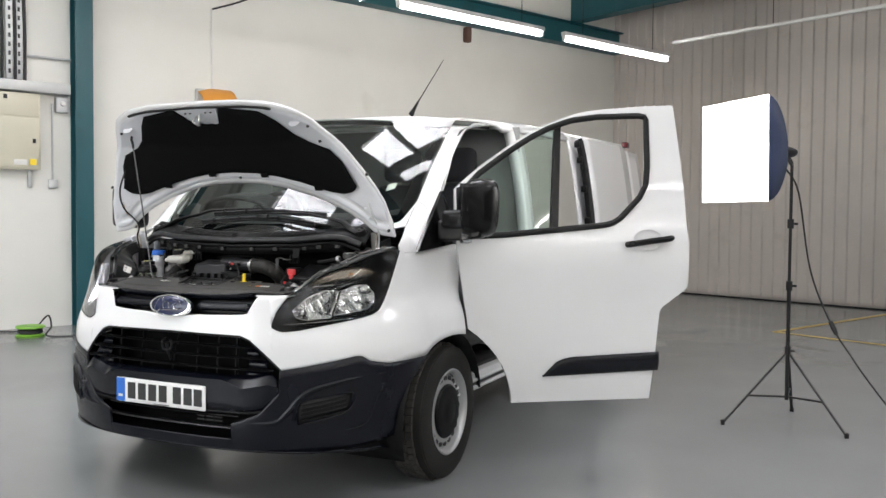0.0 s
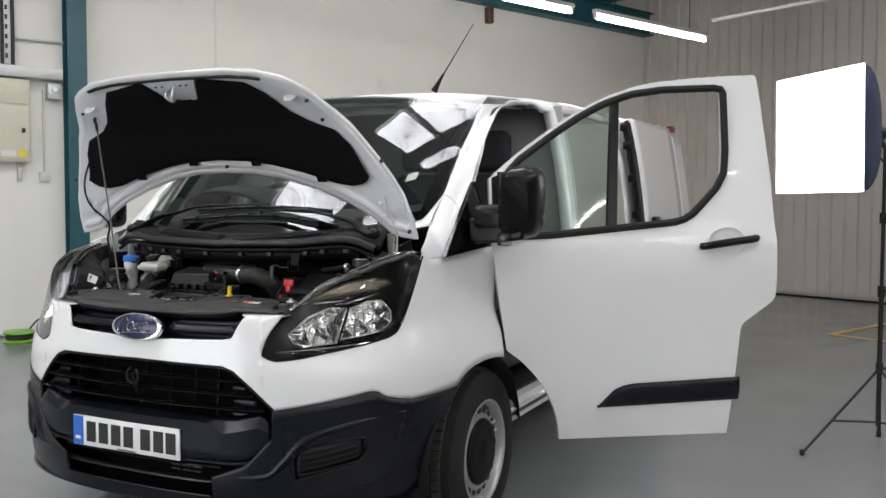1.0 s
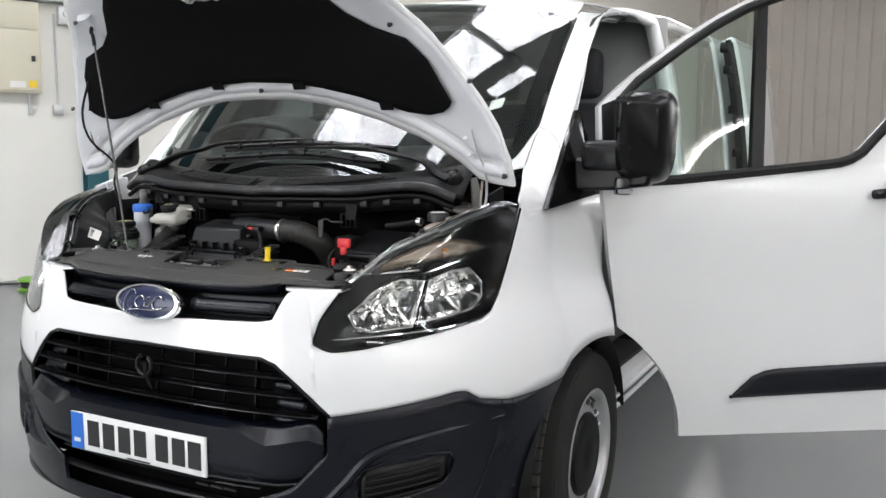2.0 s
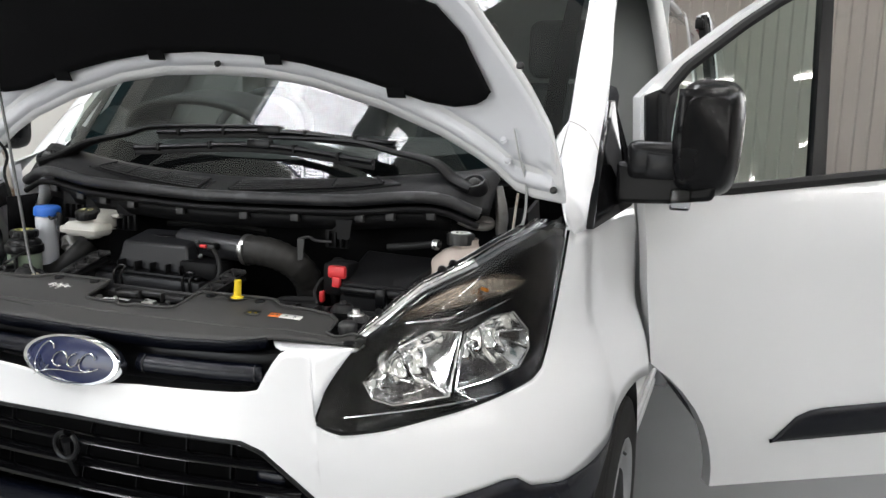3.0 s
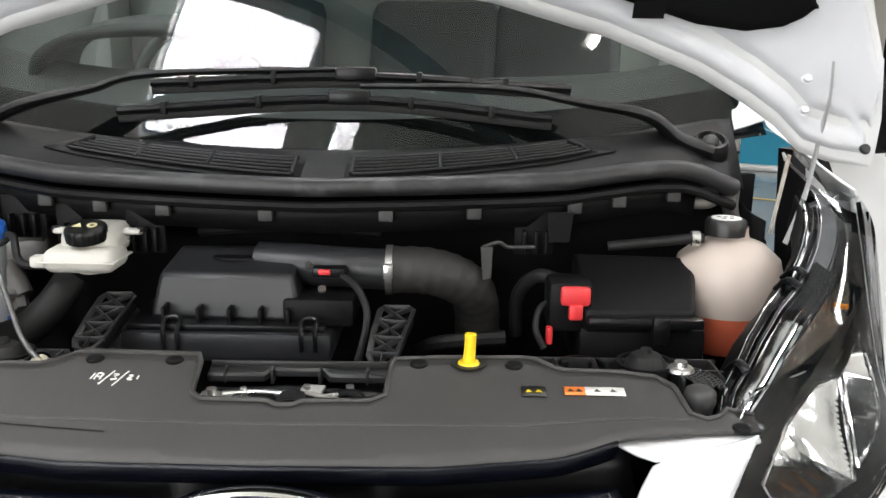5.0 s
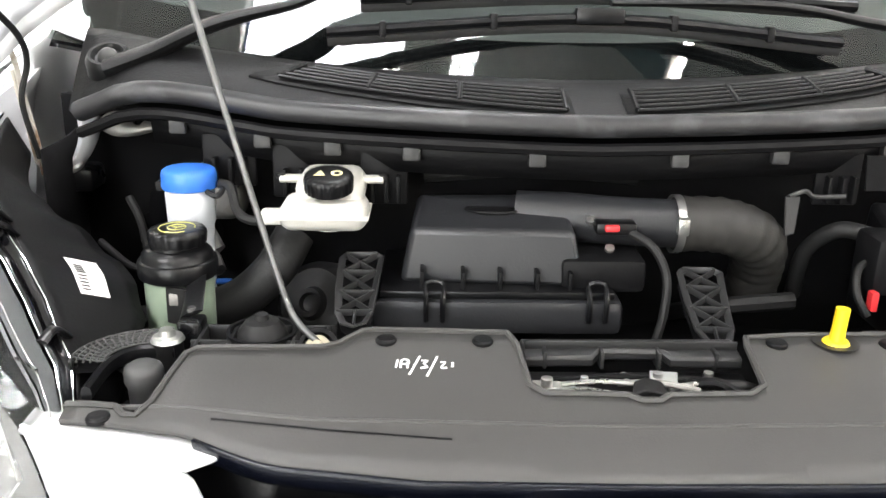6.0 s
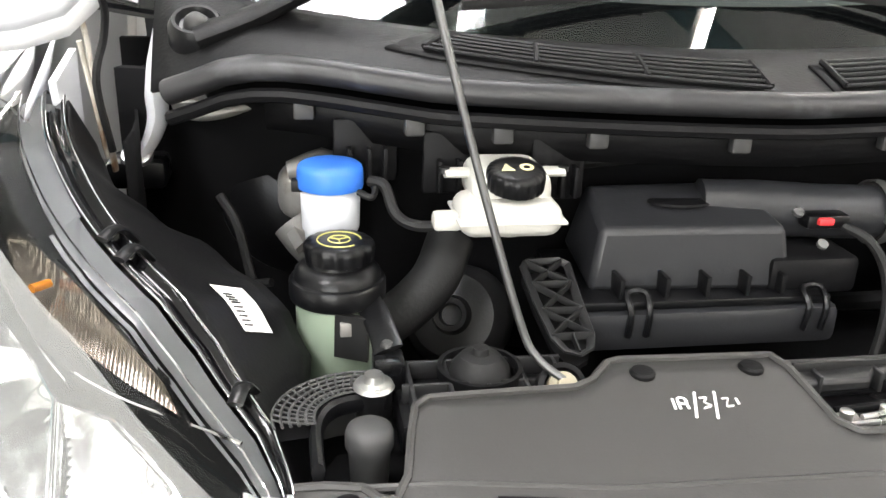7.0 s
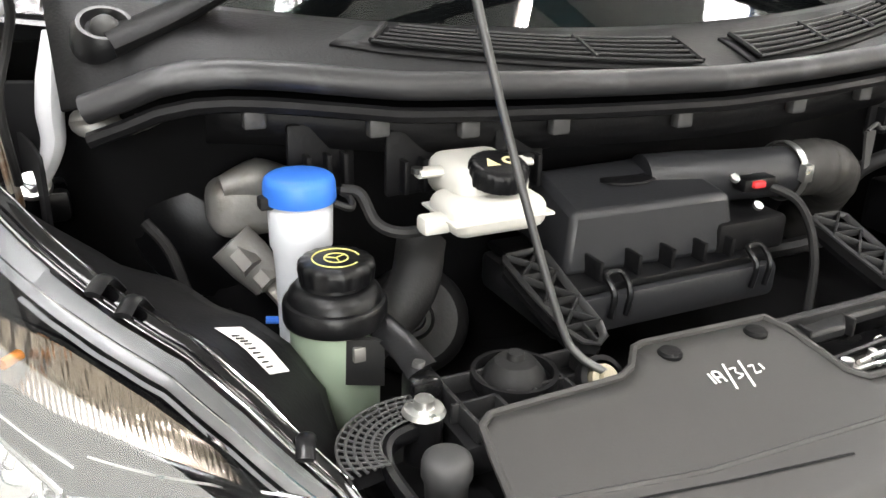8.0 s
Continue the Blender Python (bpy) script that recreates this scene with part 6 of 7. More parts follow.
sheet(bm, lambda u, v: shell(u, v), steps(0, 2 * math.pi, 41), [0, 0.2, 0.4, 0.6, 0.75, 0.88, 0.96, 1.0])
vs0 = [shell(u, 1.0) for u in np.linspace(0, 2 * math.pi, 40, endpoint=False)]
bm.faces.new([bm.verts.new(p) for p in vs0])
bmesh.ops.remove_doubles(bm, verts=bm.verts, dist=0.0005)
mir = part("door_mirror", bm, MIRROR_BLACK, pdoor, "large black door mirror")
bm = B()
sheet(bm, lambda u, v: shell(u, 0.0) * (1 - v) + Vector((1.138, 0.985, 1.372)) * v, steps(0, 2 * math.pi, 41), (0, 0.5, 1))
part("mirror_glass", bm, CHROME, mir)
bm = B()
sheet(bm, lambda x, z: Vector((1.068 + 0.11 * x, 0.872 + 0.02 * x ** 2 + 0.03 * x - 0.004, 1.385 + 0.105 * z)), steps(0, 1, 6), steps(0, 1, 6))
part("cover_panel", bm, MIRROR_BLACK, mir, solid=0.012)
bm = B()
box(bm, (0.945, 0.895, 1.258), (1.165, 0.985, 1.362), 0.028, seg=4)
arm = part("mirror_arm", bm, MIRROR_BLACK, mir)
bm = B()
box(bm, (1.00, 0.886, 1.268), (1.135, 0.90, 1.335), 0.006)
part("arm_cover", bm, MIRROR_BLACK, arm)
bm = B()
slab(bm, [(0.925, 0.905, 1.200), (1.06, 0.90, 1.208), (1.165, 0.895, 1.222), (1.175, 0.895, 1.275), (0.925, 0.905, 1.31)], (0, 0.085, 0))
part("arm_foot", bm, MIRROR_BLACK, mir, bevel=0.012)
bm = B()
box(bm, (1.062, 0.878, 1.195), (1.112, 0.925, 1.248), 0.008)
part("side_repeater", bm, CLEAR, mir, "clear indicator repeater")

# ---- cowl, wipers ----


def cowl_front(x):
    a = abs(x)
    return Vector((x, 0.468 + 0.085 * (a / 0.54) ** 2, curve(a, [(0, 1.199), (0.38, 1.207), (0.50, 1.220), (0.56, 1.222), (0.60, 1.214), (0.66, 1.188), (0.76, 1.17)])))


def cowl(x, k):
    a, b = cowl_front(x), Vector((x, 0.612 + 0.05 * (x / 0.5) ** 2, min(1.285, 1.234 + 0.030 * (x / 0.5) ** 2)))
    p = a + (b - a) * k
    return Vector((p.x, p.y, p.z + 0.006 * math.sin(math.pi * k) + 0.002))


bm = B()
sheet(bm, cowl, steps(-0.685, 0.685, 51), steps(0, 1, 10))
sheet(bm, lambda x, k: cowl(x, 1) + Vector((0, 0.004 + 0.03 * k, -0.02 * k)), steps(-0.685, 0.685, 51), steps(0, 1, 3))
scuttle = part("scuttle_panel", bm, COWL, van, "weathered black plastic scuttle below the windscreen", solid=0.004)
for sg in (1, -1):
    grid = lambda u, k, up: cowl(0.02 + sg * (0.044 + 0.366 * u - 0.03 * k * u ** 3), 0.10 + 0.30 * max(0.0, u) ** 1.3 + (0.38 - 0.06 * u) * k) + Vector((0, 0, up))
    part("vent_surround", sheet(B(), lambda u, k: grid(u, k, 0.003), steps(-0.03, 1.10, 18), steps(-0.12, 1.12, 5)), COWL, scuttle, solid=0.003)
    # The vent's near-black base paints in the dark between slats.
    vent = part("vent_grille", sheet(B(), lambda u, k: grid(u, k, 0.006), steps(0, 1, 16), steps(0, 1, 4)), SHADE_BLACK, scuttle, "slatted air intake")
    for j in range(6):
        k = j / 5
        part("slat", sweep(B(), [grid(u, k, 0.0095) for u in steps(0, 1 - 0.05 * k, 14)], 0.0023, 6, 1, flat=0.8), LATTICE, vent)
    for u in (0, 0.36, 0.68, 1):
        part("cross_bar", sweep(B(), [grid(u, k, 0.0095) for k in steps(0, 1, 5)], 0.0036, 6, 1), COWL, vent)
bm = B()
xs = steps(-0.665, 0.665, 44)
sweep(bm, [cowl_front(x) + Vector((0, -0.004, 0.0)) for x in xs], 0.016, 12, 1, flat=0.9)
part("bulkhead_seal", bm, SEAL, van, "worn black rubber seal strip")
bm = B()
sweep(bm, [cowl_front(x) + Vector((0, -0.010, -0.028)) for x in xs], 0.008, 8, 1)
part("seal_channel", bm, MATT, van)
bm = B()
sheet(bm, lambda x, k: cowl_front(x) + Vector((0, 0.004 + 0.01 * k, -0.03 - 0.040 * k)), steps(-0.56, 0.60, 30), steps(0, 1, 3))
part("cowl_apron", bm, MATT, van, solid=0.004)
for x in (-0.52, -0.405, -0.314, -0.215, -0.06, 0.117, 0.247, 0.40, 0.47, 0.56):
    p = cowl_front(x)
    bm = B()
    box(bm, (x - 0.011, p.y - 0.012, p.z - 0.052), (x + 0.011, p.y + 0.002, p.z - 0.032), 0.003)
    part("spring_clip", bm, MESH_GREY, van, "small dull spring clip")
for x, w in ((-0.455, 0.035), (-0.36, 0.035), (-0.25, 0.03), (0.34, 0.03)):
    p = cowl_front(x)
    bm = B()
    box(bm, (x - w, p.y + 0.008, p.z - 0.115), (x + w, p.y + 0.016, p.z - 0.045), 0.004)
    for dx in (-0.5, 0.1, 0.6):
        box(bm, (x + dx * w - 0.0025, p.y - 0.006, p.z - 0.11), (x + dx * w + 0.0025, p.y + 0.01, p.z - 0.075), 0.001)
    part("apron_bracket", bm, MATT, van)
for sg in (1, -1):
    pv = Vector((sg * 0.635, 0.637, 1.222))
    arm_pts = ([(0.635, 0.637, 1.240), (0.585, 0.642, 1.258), (0.53, 0.645, 1.296), (0.42, 0.66, 1.315), (0.287, 0.678, 1.335), (0.06, 0.679, 1.335)] if sg > 0 else [(-0.635, 0.637, 1.240), (-0.575, 0.642, 1.262), (-0.49, 0.646, 1.30), (-0.39, 0.675, 1.325), (-0.29, 0.70, 1.350), (0.05, 0.708, 1.362)])
    bm = B()
    sweep(bm, arm_pts, [0.036, 0.030, 0.025, 0.018, 0.015, 0.011], 12, 6, flat=0.42)
    arm = part("wiper_arm", bm, COWL, van, "black wiper arm and blade")
    bm = B()
    lathe(bm, [(0.014, 0.002), (0.018, 0.003), (0.022, 0.010), (0.026, 0.010), (0.031, 0.002), (0.034, -0.03), (0.0, -0.03)], 32, Matrix.Translation(pv + Vector((0, 0, 0.030))) @ pose(0, 0, 0, 30, 0, 0))
    part("spindle_cap", bm, SATIN, arm)
    bm = B()
    lathe(bm, [(0, 0.016), (0.007, 0.0145), (0.0125, 0.009), (0.014, 0.0)], 24, Matrix.Translation(pv + Vector((0, 0, 0.030))) @ pose(0, 0, 0, 30, 0, 0))
    part("spindle_nut", bm, MESH_GREY, arm, "grey domed cap")
    ends = ((-0.335, 0.640, 1.292), (0.042, 0.662, 1.314), (0.375, 0.636, 1.289)) if sg > 0 else ((-0.292, 0.685, 1.335), (0.05, 0.70, 1.350), (0.41, 0.685, 1.335))
    bm = B()
    sweep(bm, ends, 0.0095, 8, 10, flat=0.8)
    blade = part("wiper_blade", bm, SATIN, arm)
    bm = B()
    sweep(bm, [Vector(p) + Vector((0, 0.004, -0.012)) for p in ends], 0.005, 6, 10, flat=1.6)
    part("rubber_lip", bm, RUBBER, blade)
    bm = B()
    c0 = Vector(ends[1])
    box(bm, tuple(c0 + Vector((-0.035, -0.012, -0.008))), tuple(c0 + Vector((0.035, 0.012, 0.016))), 0.006)
    part("blade_clip", bm, SATIN, blade)
    for t in (0.12, 0.3, 0.68, 0.86):
        q = smooth_line(ends, 10)
        p = q[int(t * (len(q) - 1))]
        bm = B()
        box(bm, tuple(p + Vector((-0.005, -0.011, -0.011))), tuple(p + Vector((0.005, 0.011, 0.011))), 0.003)
        part("blade_clamp", bm, COWL, blade)

# ---- engine bay ----
# Front panel cover with its stepped rear edge.
REAR_EDGE = [(-0.60, 0.150), (-0.545, 0.156), (-0.513, 0.153), (-0.485, 0.146), (-0.474, 0.134), (-0.462, 0.131), (-0.452, 0.150), (-0.445, 0.190), (-0.438, 0.221), (-0.427, 0.229), (-0.30, 0.232), (-0.283, 0.240), (-0.262, 0.264), (-0.25, 0.268), (-0.108, 0.263), (-0.1, 0.24), (-0.093, 0.175), (-0.08, 0.162),
             (0.0, 0.160), (0.012, 0.152), (0.03, 0.152), (0.04, 0.160), (0.120, 0.163), (0.137, 0.175), (0.141, 0.24), (0.145, 0.256), (0.20, 0.264), (0.31, 0.268), (0.325, 0.262), (0.345, 0.240), (0.36, 0.235), (0.47, 0.232), (0.49, 0.215), (0.497, 0.16), (0.515, 0.152), (0.53, 0.160), (0.545, 0.178), (0.60, 0.165)]


def panel_z(x, y):
    t = (y - nose(0, 0.965).y - 0.02) / 0.2
    return 0.970 + 0.043 * min(1, max(0, t)) ** 0.85 - 0.03 * max(0, abs(x) - 0.42) / 0.15 * 0.5


def panel_front(x):
    return curve(abs(x), [(0, 0.050), (0.2, 0.053), (0.33, 0.068), (0.37, 0.084), (0.41, 0.104), (0.50, 0.128), (0.585, 0.144)])


xs = sorted({*steps(-0.535, 0.575, 70), *[p[0] for p in REAR_EDGE if -0.535 < p[0] < 0.575]})
bm = B()
sheet(bm, lambda x, k: (lambda y: Vector((x, y, panel_z(x, y))))(panel_front(x) + (curve(x, REAR_EDGE) - panel_front(x)) * k), xs, steps(0, 1, 10))
cover = part("front_panel_cover", bm, PANEL, van, "dusty dark grey plastic cover over the front panel", solid=0.006)
bm = B()
sheet(bm, lambda x, k: Vector((x, panel_front(x) + 0.014 * k ** 1.5, panel_z(x, panel_front(x)) - 0.026 * k)), steps(-0.40, 0.40, 40), steps(0, 1, 6))
part("cover_front_lip", bm, BUMPER, cover, "dark turned-down front lip", solid=0.004)
bm = B()
sweep(bm, [Vector((x, curve(x, REAR_EDGE), panel_z(x, curve(x, REAR_EDGE)) + 0.001)) for x in xs], 0.0035, 6, 1)
part("cover_edge_bead", bm, PANEL, cover)
for x, y in ((-0.236, 0.246), (-0.135, 0.246), (0.175, 0.246), (0.295, 0.246), (-0.497, 0.133), (0.552, 0.142)):
    bm = B()
    lathe(bm, [(0, 0.003), (0.0095, 0.0022), (0.0115, 0.0), (0.0115, -0.004)], 18, Matrix.Translation((x, y, panel_z(x, y) + 0.001)))
    part("push_clip", bm, MATT, cover, "dark round push clip")
# Marker date.
bm = B()
M0 = Matrix.Translation((-0.224, 0.199, 0)) @ pose(0, 0, 0, 0, 0, -2) @ Matrix.Scale(0.88, 4)


def pen(pts):
    q = [M0 @ Vector((x, y, 0)) for x, y in pts]
    sweep(bm, [Vector((p.x, p.y, panel_z(p.x, p.y) + 0.001)) for p in q], 0.0013, 6, 3, flat=0.5)


for stroke in ([(0, 0), (0.001, 0.014)], [(0.005, 0.0), (0.006, 0.014), (0.013, 0.014), (0.013, 0.007), (0.006, 0.007)], [(0.013, 0.012), (0.013, 0.0)], [(0.016, -0.012), (0.026, 0.022)],
               [(0.028, 0.014), (0.035, 0.014), (0.031, 0.008), (0.036, 0.003), (0.028, 0.0)], [(0.036, -0.014), (0.046, 0.022)], [(0.05, 0.012), (0.056, 0.012), (0.051, 0.002), (0.058, 0.002)], [(0.064, 0.012), (0.064, 0.004)]):
    pen(stroke)
part("marker_writing", bm, CHALK, cover, "white marker date")
part("scuff_mark", sweep(B(), [Vector((x, curve(x, [(-0.40, 0.124), (-0.28, 0.109), (-0.16, 0.098)]), panel_z(x, curve(x, [(-0.40, 0.124), (-0.28, 0.109), (-0.16, 0.098)])) + 0.0006)) for x in steps(-0.39, -0.17, 16)], 0.0016, 6, 1, flat=0.4), MATT, cover, "long dark scuff")
part("pressed_crease", sweep(B(), [Vector((x, curve(abs(x), [(0, 0.118), (0.3, 0.124), (0.5, 0.15)]), panel_z(x, curve(abs(x), [(0, 0.118), (0.3, 0.124), (0.5, 0.15)])) - 0.002)) for x in steps(-0.5, 0.5, 40)], 0.0035, 8, 1), PANEL, cover)
# Stickers on the cover.
for nm, x0, x1, y0, y1, mt in (("warning_sticker", 0.352, 0.377, 0.180, 0.197, ORANGE), ("white_sticker", 0.377, 0.425, 0.180, 0.197, PAPER), ("black_sticker", 0.300, 0.330, 0.176, 0.197, INK)):
    bm = B()
    sheet(bm, lambda x, y: Vector((x, y, panel_z(x, y) + 0.0022)), steps(x0, x1, 4), steps(y0, y1, 3))
    st = part(nm, bm, mt, cover, "small printed sticker", solid=0.0006)
    bm = B()
    for k in range(2):
        xx = x0 + (0.3 + 0.4 * k) * (x1 - x0)
        slab(bm, [Vector((xx + dx, (y0 + y1) / 2 + dy, panel_z(xx, y0) + 0.0045)) for dx, dy in ((-0.004, -0.004), (0.004, -0.004), (0.0, 0.005))], (0, 0, 0.0003))
    part("pictogram", bm, INK if mt is not INK else YELLOW, st)
# Bonnet lock in the cut-out.
lock = part("lock_carrier", box(B(), (-0.10, 0.165, 0.955), (0.145, 0.255, 0.975), 0.006), SATIN, van, "bonnet lock and its rods in the panel cut-out")
part("carrier_plate", slab(B(), [(-0.092, 0.236, 0.998), (-0.02, 0.238, 0.998), (-0.012, 0.246, 1.002), (0.055, 0.246, 1.002), (0.062, 0.238, 0.998), (0.138, 0.236, 0.998), (0.136, 0.272, 1.006), (-0.094, 0.272, 1.004)], (0, 0, -0.012)), LATTICE, lock, bevel=0.003)
part("carrier_rib", box(B(), (-0.09, 0.252, 1.0), (0.136, 0.256, 1.010), 0.001), LATTICE, lock)
for x in (-0.07, -0.01, 0.05, 0.11):
    part("carrier_web", box(B(), (x - 0.002, 0.236, 0.985), (x + 0.002, 0.256, 1.004), 0.001), LATTICE, lock)
for x0, y0, x1, y1, r, mt in ((-0.085, 0.185, 0.0, 0.18, 0.003, ZINC), (0.05, 0.195, 0.125, 0.2, 0.003, ZINC), (0.0, 0.205, 0.08, 0.19, 0.0035, ALLOY), (-0.07, 0.21, 0.10, 0.213, 0.004, SATIN)):
    part("rod", sweep(B(), [(x0, y0, 0.985), ((x0 + x1) / 2, (y0 + y1) / 2, 0.99), (x1, y1, 0.985)], r, 8, 4), mt, lock)
part("catch", slab(B(), [(0.004, 0.166, 0.992), (0.012, 0.186, 0.998), (0.024, 0.192, 1.0), (0.040, 0.186, 0.998), (0.046, 0.168, 0.990), (0.030, 0.176, 0.992), (0.020, 0.176, 0.992)], (0, 0, -0.014)), MATT, lock, bevel=0.002)
part("catch_plate", slab(B(), [(0.03, 0.196, 0.992), (0.058, 0.194, 0.992), (0.062, 0.210, 0.996), (0.034, 0.214, 0.996)], (0, 0, -0.004)), ZINC, lock, "bright zinc lock plate", bevel=0.001)
for x, y, r in ((0.040, 0.204, 0.005), (-0.074, 0.190, 0.006), (0.092, 0.206, 0.005), (-0.036, 0.194, 0.004)):
    part("rivet", lathe(B(), [(0, 0.005), (r, 0.004), (r, -0.006)], 14, Matrix.Translation((x, y, 0.994))), ZINC, lock)
part("link_plate", slab(B(), [(-0.09, 0.182, 0.988), (-0.06, 0.180, 0.988), (-0.058, 0.200, 0.990), (-0.088, 0.202, 0.990)], (0, 0, -0.003)), ALLOY, lock, bevel=0.001)
part("link_rod", sweep(B(), [(-0.06, 0.188, 0.992), (-0.02, 0.190, 0.995), (0.012, 0.188, 0.994)], 0.0028, 8, 4), ZINC, lock)
part("cable_boot", sweep(B(), [(0.095, 0.200, 0.985), (0.12, 0.192, 0.99), (0.138, 0.198, 0.985)], [0.007, 0.006, 0.004], 10, 4), RUBBER, lock)
part("lock_lever", sweep(B(), [(0.06, 0.205, 0.98), (0.095, 0.195, 0.992), (0.12, 0.185, 0.982)], 0.006, 8, 4), MATT, lock)
part("lock_spring", sweep(B(), [(0.01 + 0.004 * math.cos(a), 0.205 + 0.0008 * a, 0.985 + 0.004 * math.sin(a)) for a in np.linspace(0, 25, 60)], 0.001, 5, 0), ZINC, lock)
# Carrier frame behind the cover.
for sg in (-1, 1):
    bm = B()
    x0, x1 = (-0.448, -0.29) if sg < 0 else (0.29, 0.57)
    box(bm, (x0, 0.225, 0.955), (x1, 0.305, 0.985), 0.006)
    fr = part("front_carrier", bm, MATT, van, "black ribbed plastic front carrier")
    for x in steps(x0 + 0.012, x1 - 0.012, 5 if sg < 0 else 6):
        bm = B()
        box(bm, (x - 0.002, 0.228, 0.985), (x + 0.002, 0.302, 1.003), 0.001)
        part("rib", bm, LATTICE, fr)
    for y in (0.262, 0.302):
        bm = B()
        box(bm, (x0 + 0.004, y - 0.002, 0.985), (x1 - 0.004, y + 0.002, 1.003), 0.001)
        part("rib", bm, LATTICE, fr)
    bm = B()
    lathe(bm, [(0.036, 0), (0.038, 0.002), (0.038, 0.012), (0.034, 0.012), (0.033, 0.004)], 28, Matrix.Translation((sg * 0.372 if sg < 0 else 0.47, 0.284, 0.994)))
    part("cup_rim", bm, MATT, fr)
    bm = B()
    lathe(bm, [(0, 0.030), (0.007, 0.030), (0.008, 0.024), (0.018, 0.022), (0.026, 0.012), (0.029, 0.0), (0.029, -0.01)], 28, Matrix.Translation((sg * 0.372 if sg < 0 else 0.47, 0.284, 0.994)))
    part("rubber_mount", bm, RUBBER, fr, "grey-black domed rubber mount")
    bx = -0.468 if sg < 0 else 0.510
    bm = B()
    lathe(bm, [(0, 0.012), (0.008, 0.012), (0.009, 0.005), (0.016, 0.004), (0.018, 0.0), (0, 0)], 20, Matrix.Translation((bx, 0.262, 1.003)))
    part("bolt", bm, ZINC, fr, "zinc-plated flanged bolt")
    part("bolt_boss", sweep(B(), [(bx, 0.262, 0.96), (bx, 0.262, 1.003)], 0.016, 14, 0), MATT, fr)
    bm = B()
    lathe(bm, [(0, 0.019), (0.013, 0.0185), (0.018, 0.015), (0.0195, 0.010), (0.0195, 0.0), (0.017, -0.006), (0.015, -0.04), (0.0, -0.04)], 28, Matrix.Translation((-0.476 if sg < 0 else 0.520, 0.204, 0.985)))
    part("bump_stop", bm, MESH_GREY, fr, "round grey rubber bump stop")
    if sg < 0:
        wall_line = [(-0.517, 0.160), (-0.517, 0.215), (-0.505, 0.244), (-0.482, 0.254), (-0.458, 0.253)]
        part("recess_wall", sweep(B(), [(x, y, 0.992) for x, y in wall_line], 0.0055, 8, 5, flat=1.6), SATIN, fr, "black moulded wall round the bump stop")
        # Added floor, its near-black standing for shade in the recess.
        part("recess_floor", slab(B(), [(x, y, 0.945) for x, y in ((-0.517, 0.13), (-0.43, 0.13), (-0.43, 0.25), (-0.50, 0.25), (-0.517, 0.215))], (0, 0, -0.01)), SHADE_BLACK, fr)
    bm = B()
    def fan(q, w):
        a = radians(-15 + 112 * q)
        return (sg * (0.478 + (0.041 + 0.033 * w) * math.cos(a)), 0.222 + (0.037 + 0.029 * w) * math.sin(a), 1.001 + 0.002 * w)
    for w in (0, 0.2, 0.4, 0.6, 0.8, 1):
        sweep(bm, [fan(q, w) for q in steps(0, 1, 14)], 0.0013, 5, 1)
    for i in range(17):
        q0, q1 = i / 16, min(1, i / 16 + 0.10)
        sweep(bm, [fan(q0 + (q1 - q0) * w, w) for w in steps(0, 1, 4)], 0.0011, 5, 0)
    part("guard_mesh", bm, MESH_GREY, fr, "grey plastic mesh guard")
    part("guard_wall", sheet(B(), lambda q, w: tuple(Vector(fan(q, 1)) + Vector((0, 0, -0.003 - 0.06 * w))), steps(0, 1, 16), (0, 1)), MESH_GREY, fr)
    # Dark sheet below the mesh, with shade put into its colour.
    part("guard_base", sheet(B(), lambda q, w: tuple(Vector(fan(q, w)) + Vector((0, 0, -0.012))), steps(0, 1, 16), (0, 1)), SHADE_BLACK, fr)
part("prop_pivot", lathe(B(), [(0, 0.012), (0.006, 0.012), (0.007, 0.006), (0.013, 0.005), (0.014, -0.004), (0, -0.004)], 20, Matrix.Translation((-0.307, 0.246, 1.002)) @ pose(0, 0, 0, 50, 0, 0)), surface("yellowed_nylon", (0.28, 0.25, 0.18), 0.5), rod, "yellowed nylon pivot bush")
part("pivot_eye", lathe(B(), [(0.016, -0.01), (0.022, -0.008), (0.022, 0.004), (0.017, 0.006)], 20, Matrix.Translation((-0.307, 0.248, 1.0)) @ pose(0, 0, 0, 50, 0, 0)), MATT, rod)

# Air filter box with intake duct and ribbed brackets.
bm = B()
AB = [(-0.228, 0.425, 1.008), (0.0, 0.412, 1.008), (0.0, 0.545, 1.02), (-0.222, 0.545, 1.02)]
top = [(-0.214, 0.438, 1.074), (-0.014, 0.420, 1.078), (-0.02, 0.53, 1.098), (-0.206, 0.53, 1.096)]
vs = [bm.verts.new(p) for p in AB] + [bm.verts.new(p) for p in top]
for f in ((0, 1, 2, 3), (7, 6, 5, 4), (0, 4, 5, 1), (1, 5, 6, 2), (2, 6, 7, 3), (3, 7, 4, 0)):
    bm.faces.new([vs[i] for i in f])
air = part("air_filter_box", bm, AIRBOX, van, "black plastic air filter box", bevel=0.007)
bm = B()
box(bm, (-0.262, 0.385, 0.955), (0.045, 0.55, 1.0), 0.01)
part("lower_case", bm, AIRBOX, air)
bm = B()
box(bm, (-0.252, 0.392, 1.0), (0.035, 0.55, 1.010), 0.003)
part("case_lip", bm, SATIN, air)
for x in (-0.2, -0.15, -0.105, -0.06, -0.02):
    bm = B()
    box(bm, (x - 0.0025, 0.398, 1.008), (x + 0.0025, 0.428, 1.032), 0.001)
    part("stiffening_rib", bm, MATT, air)
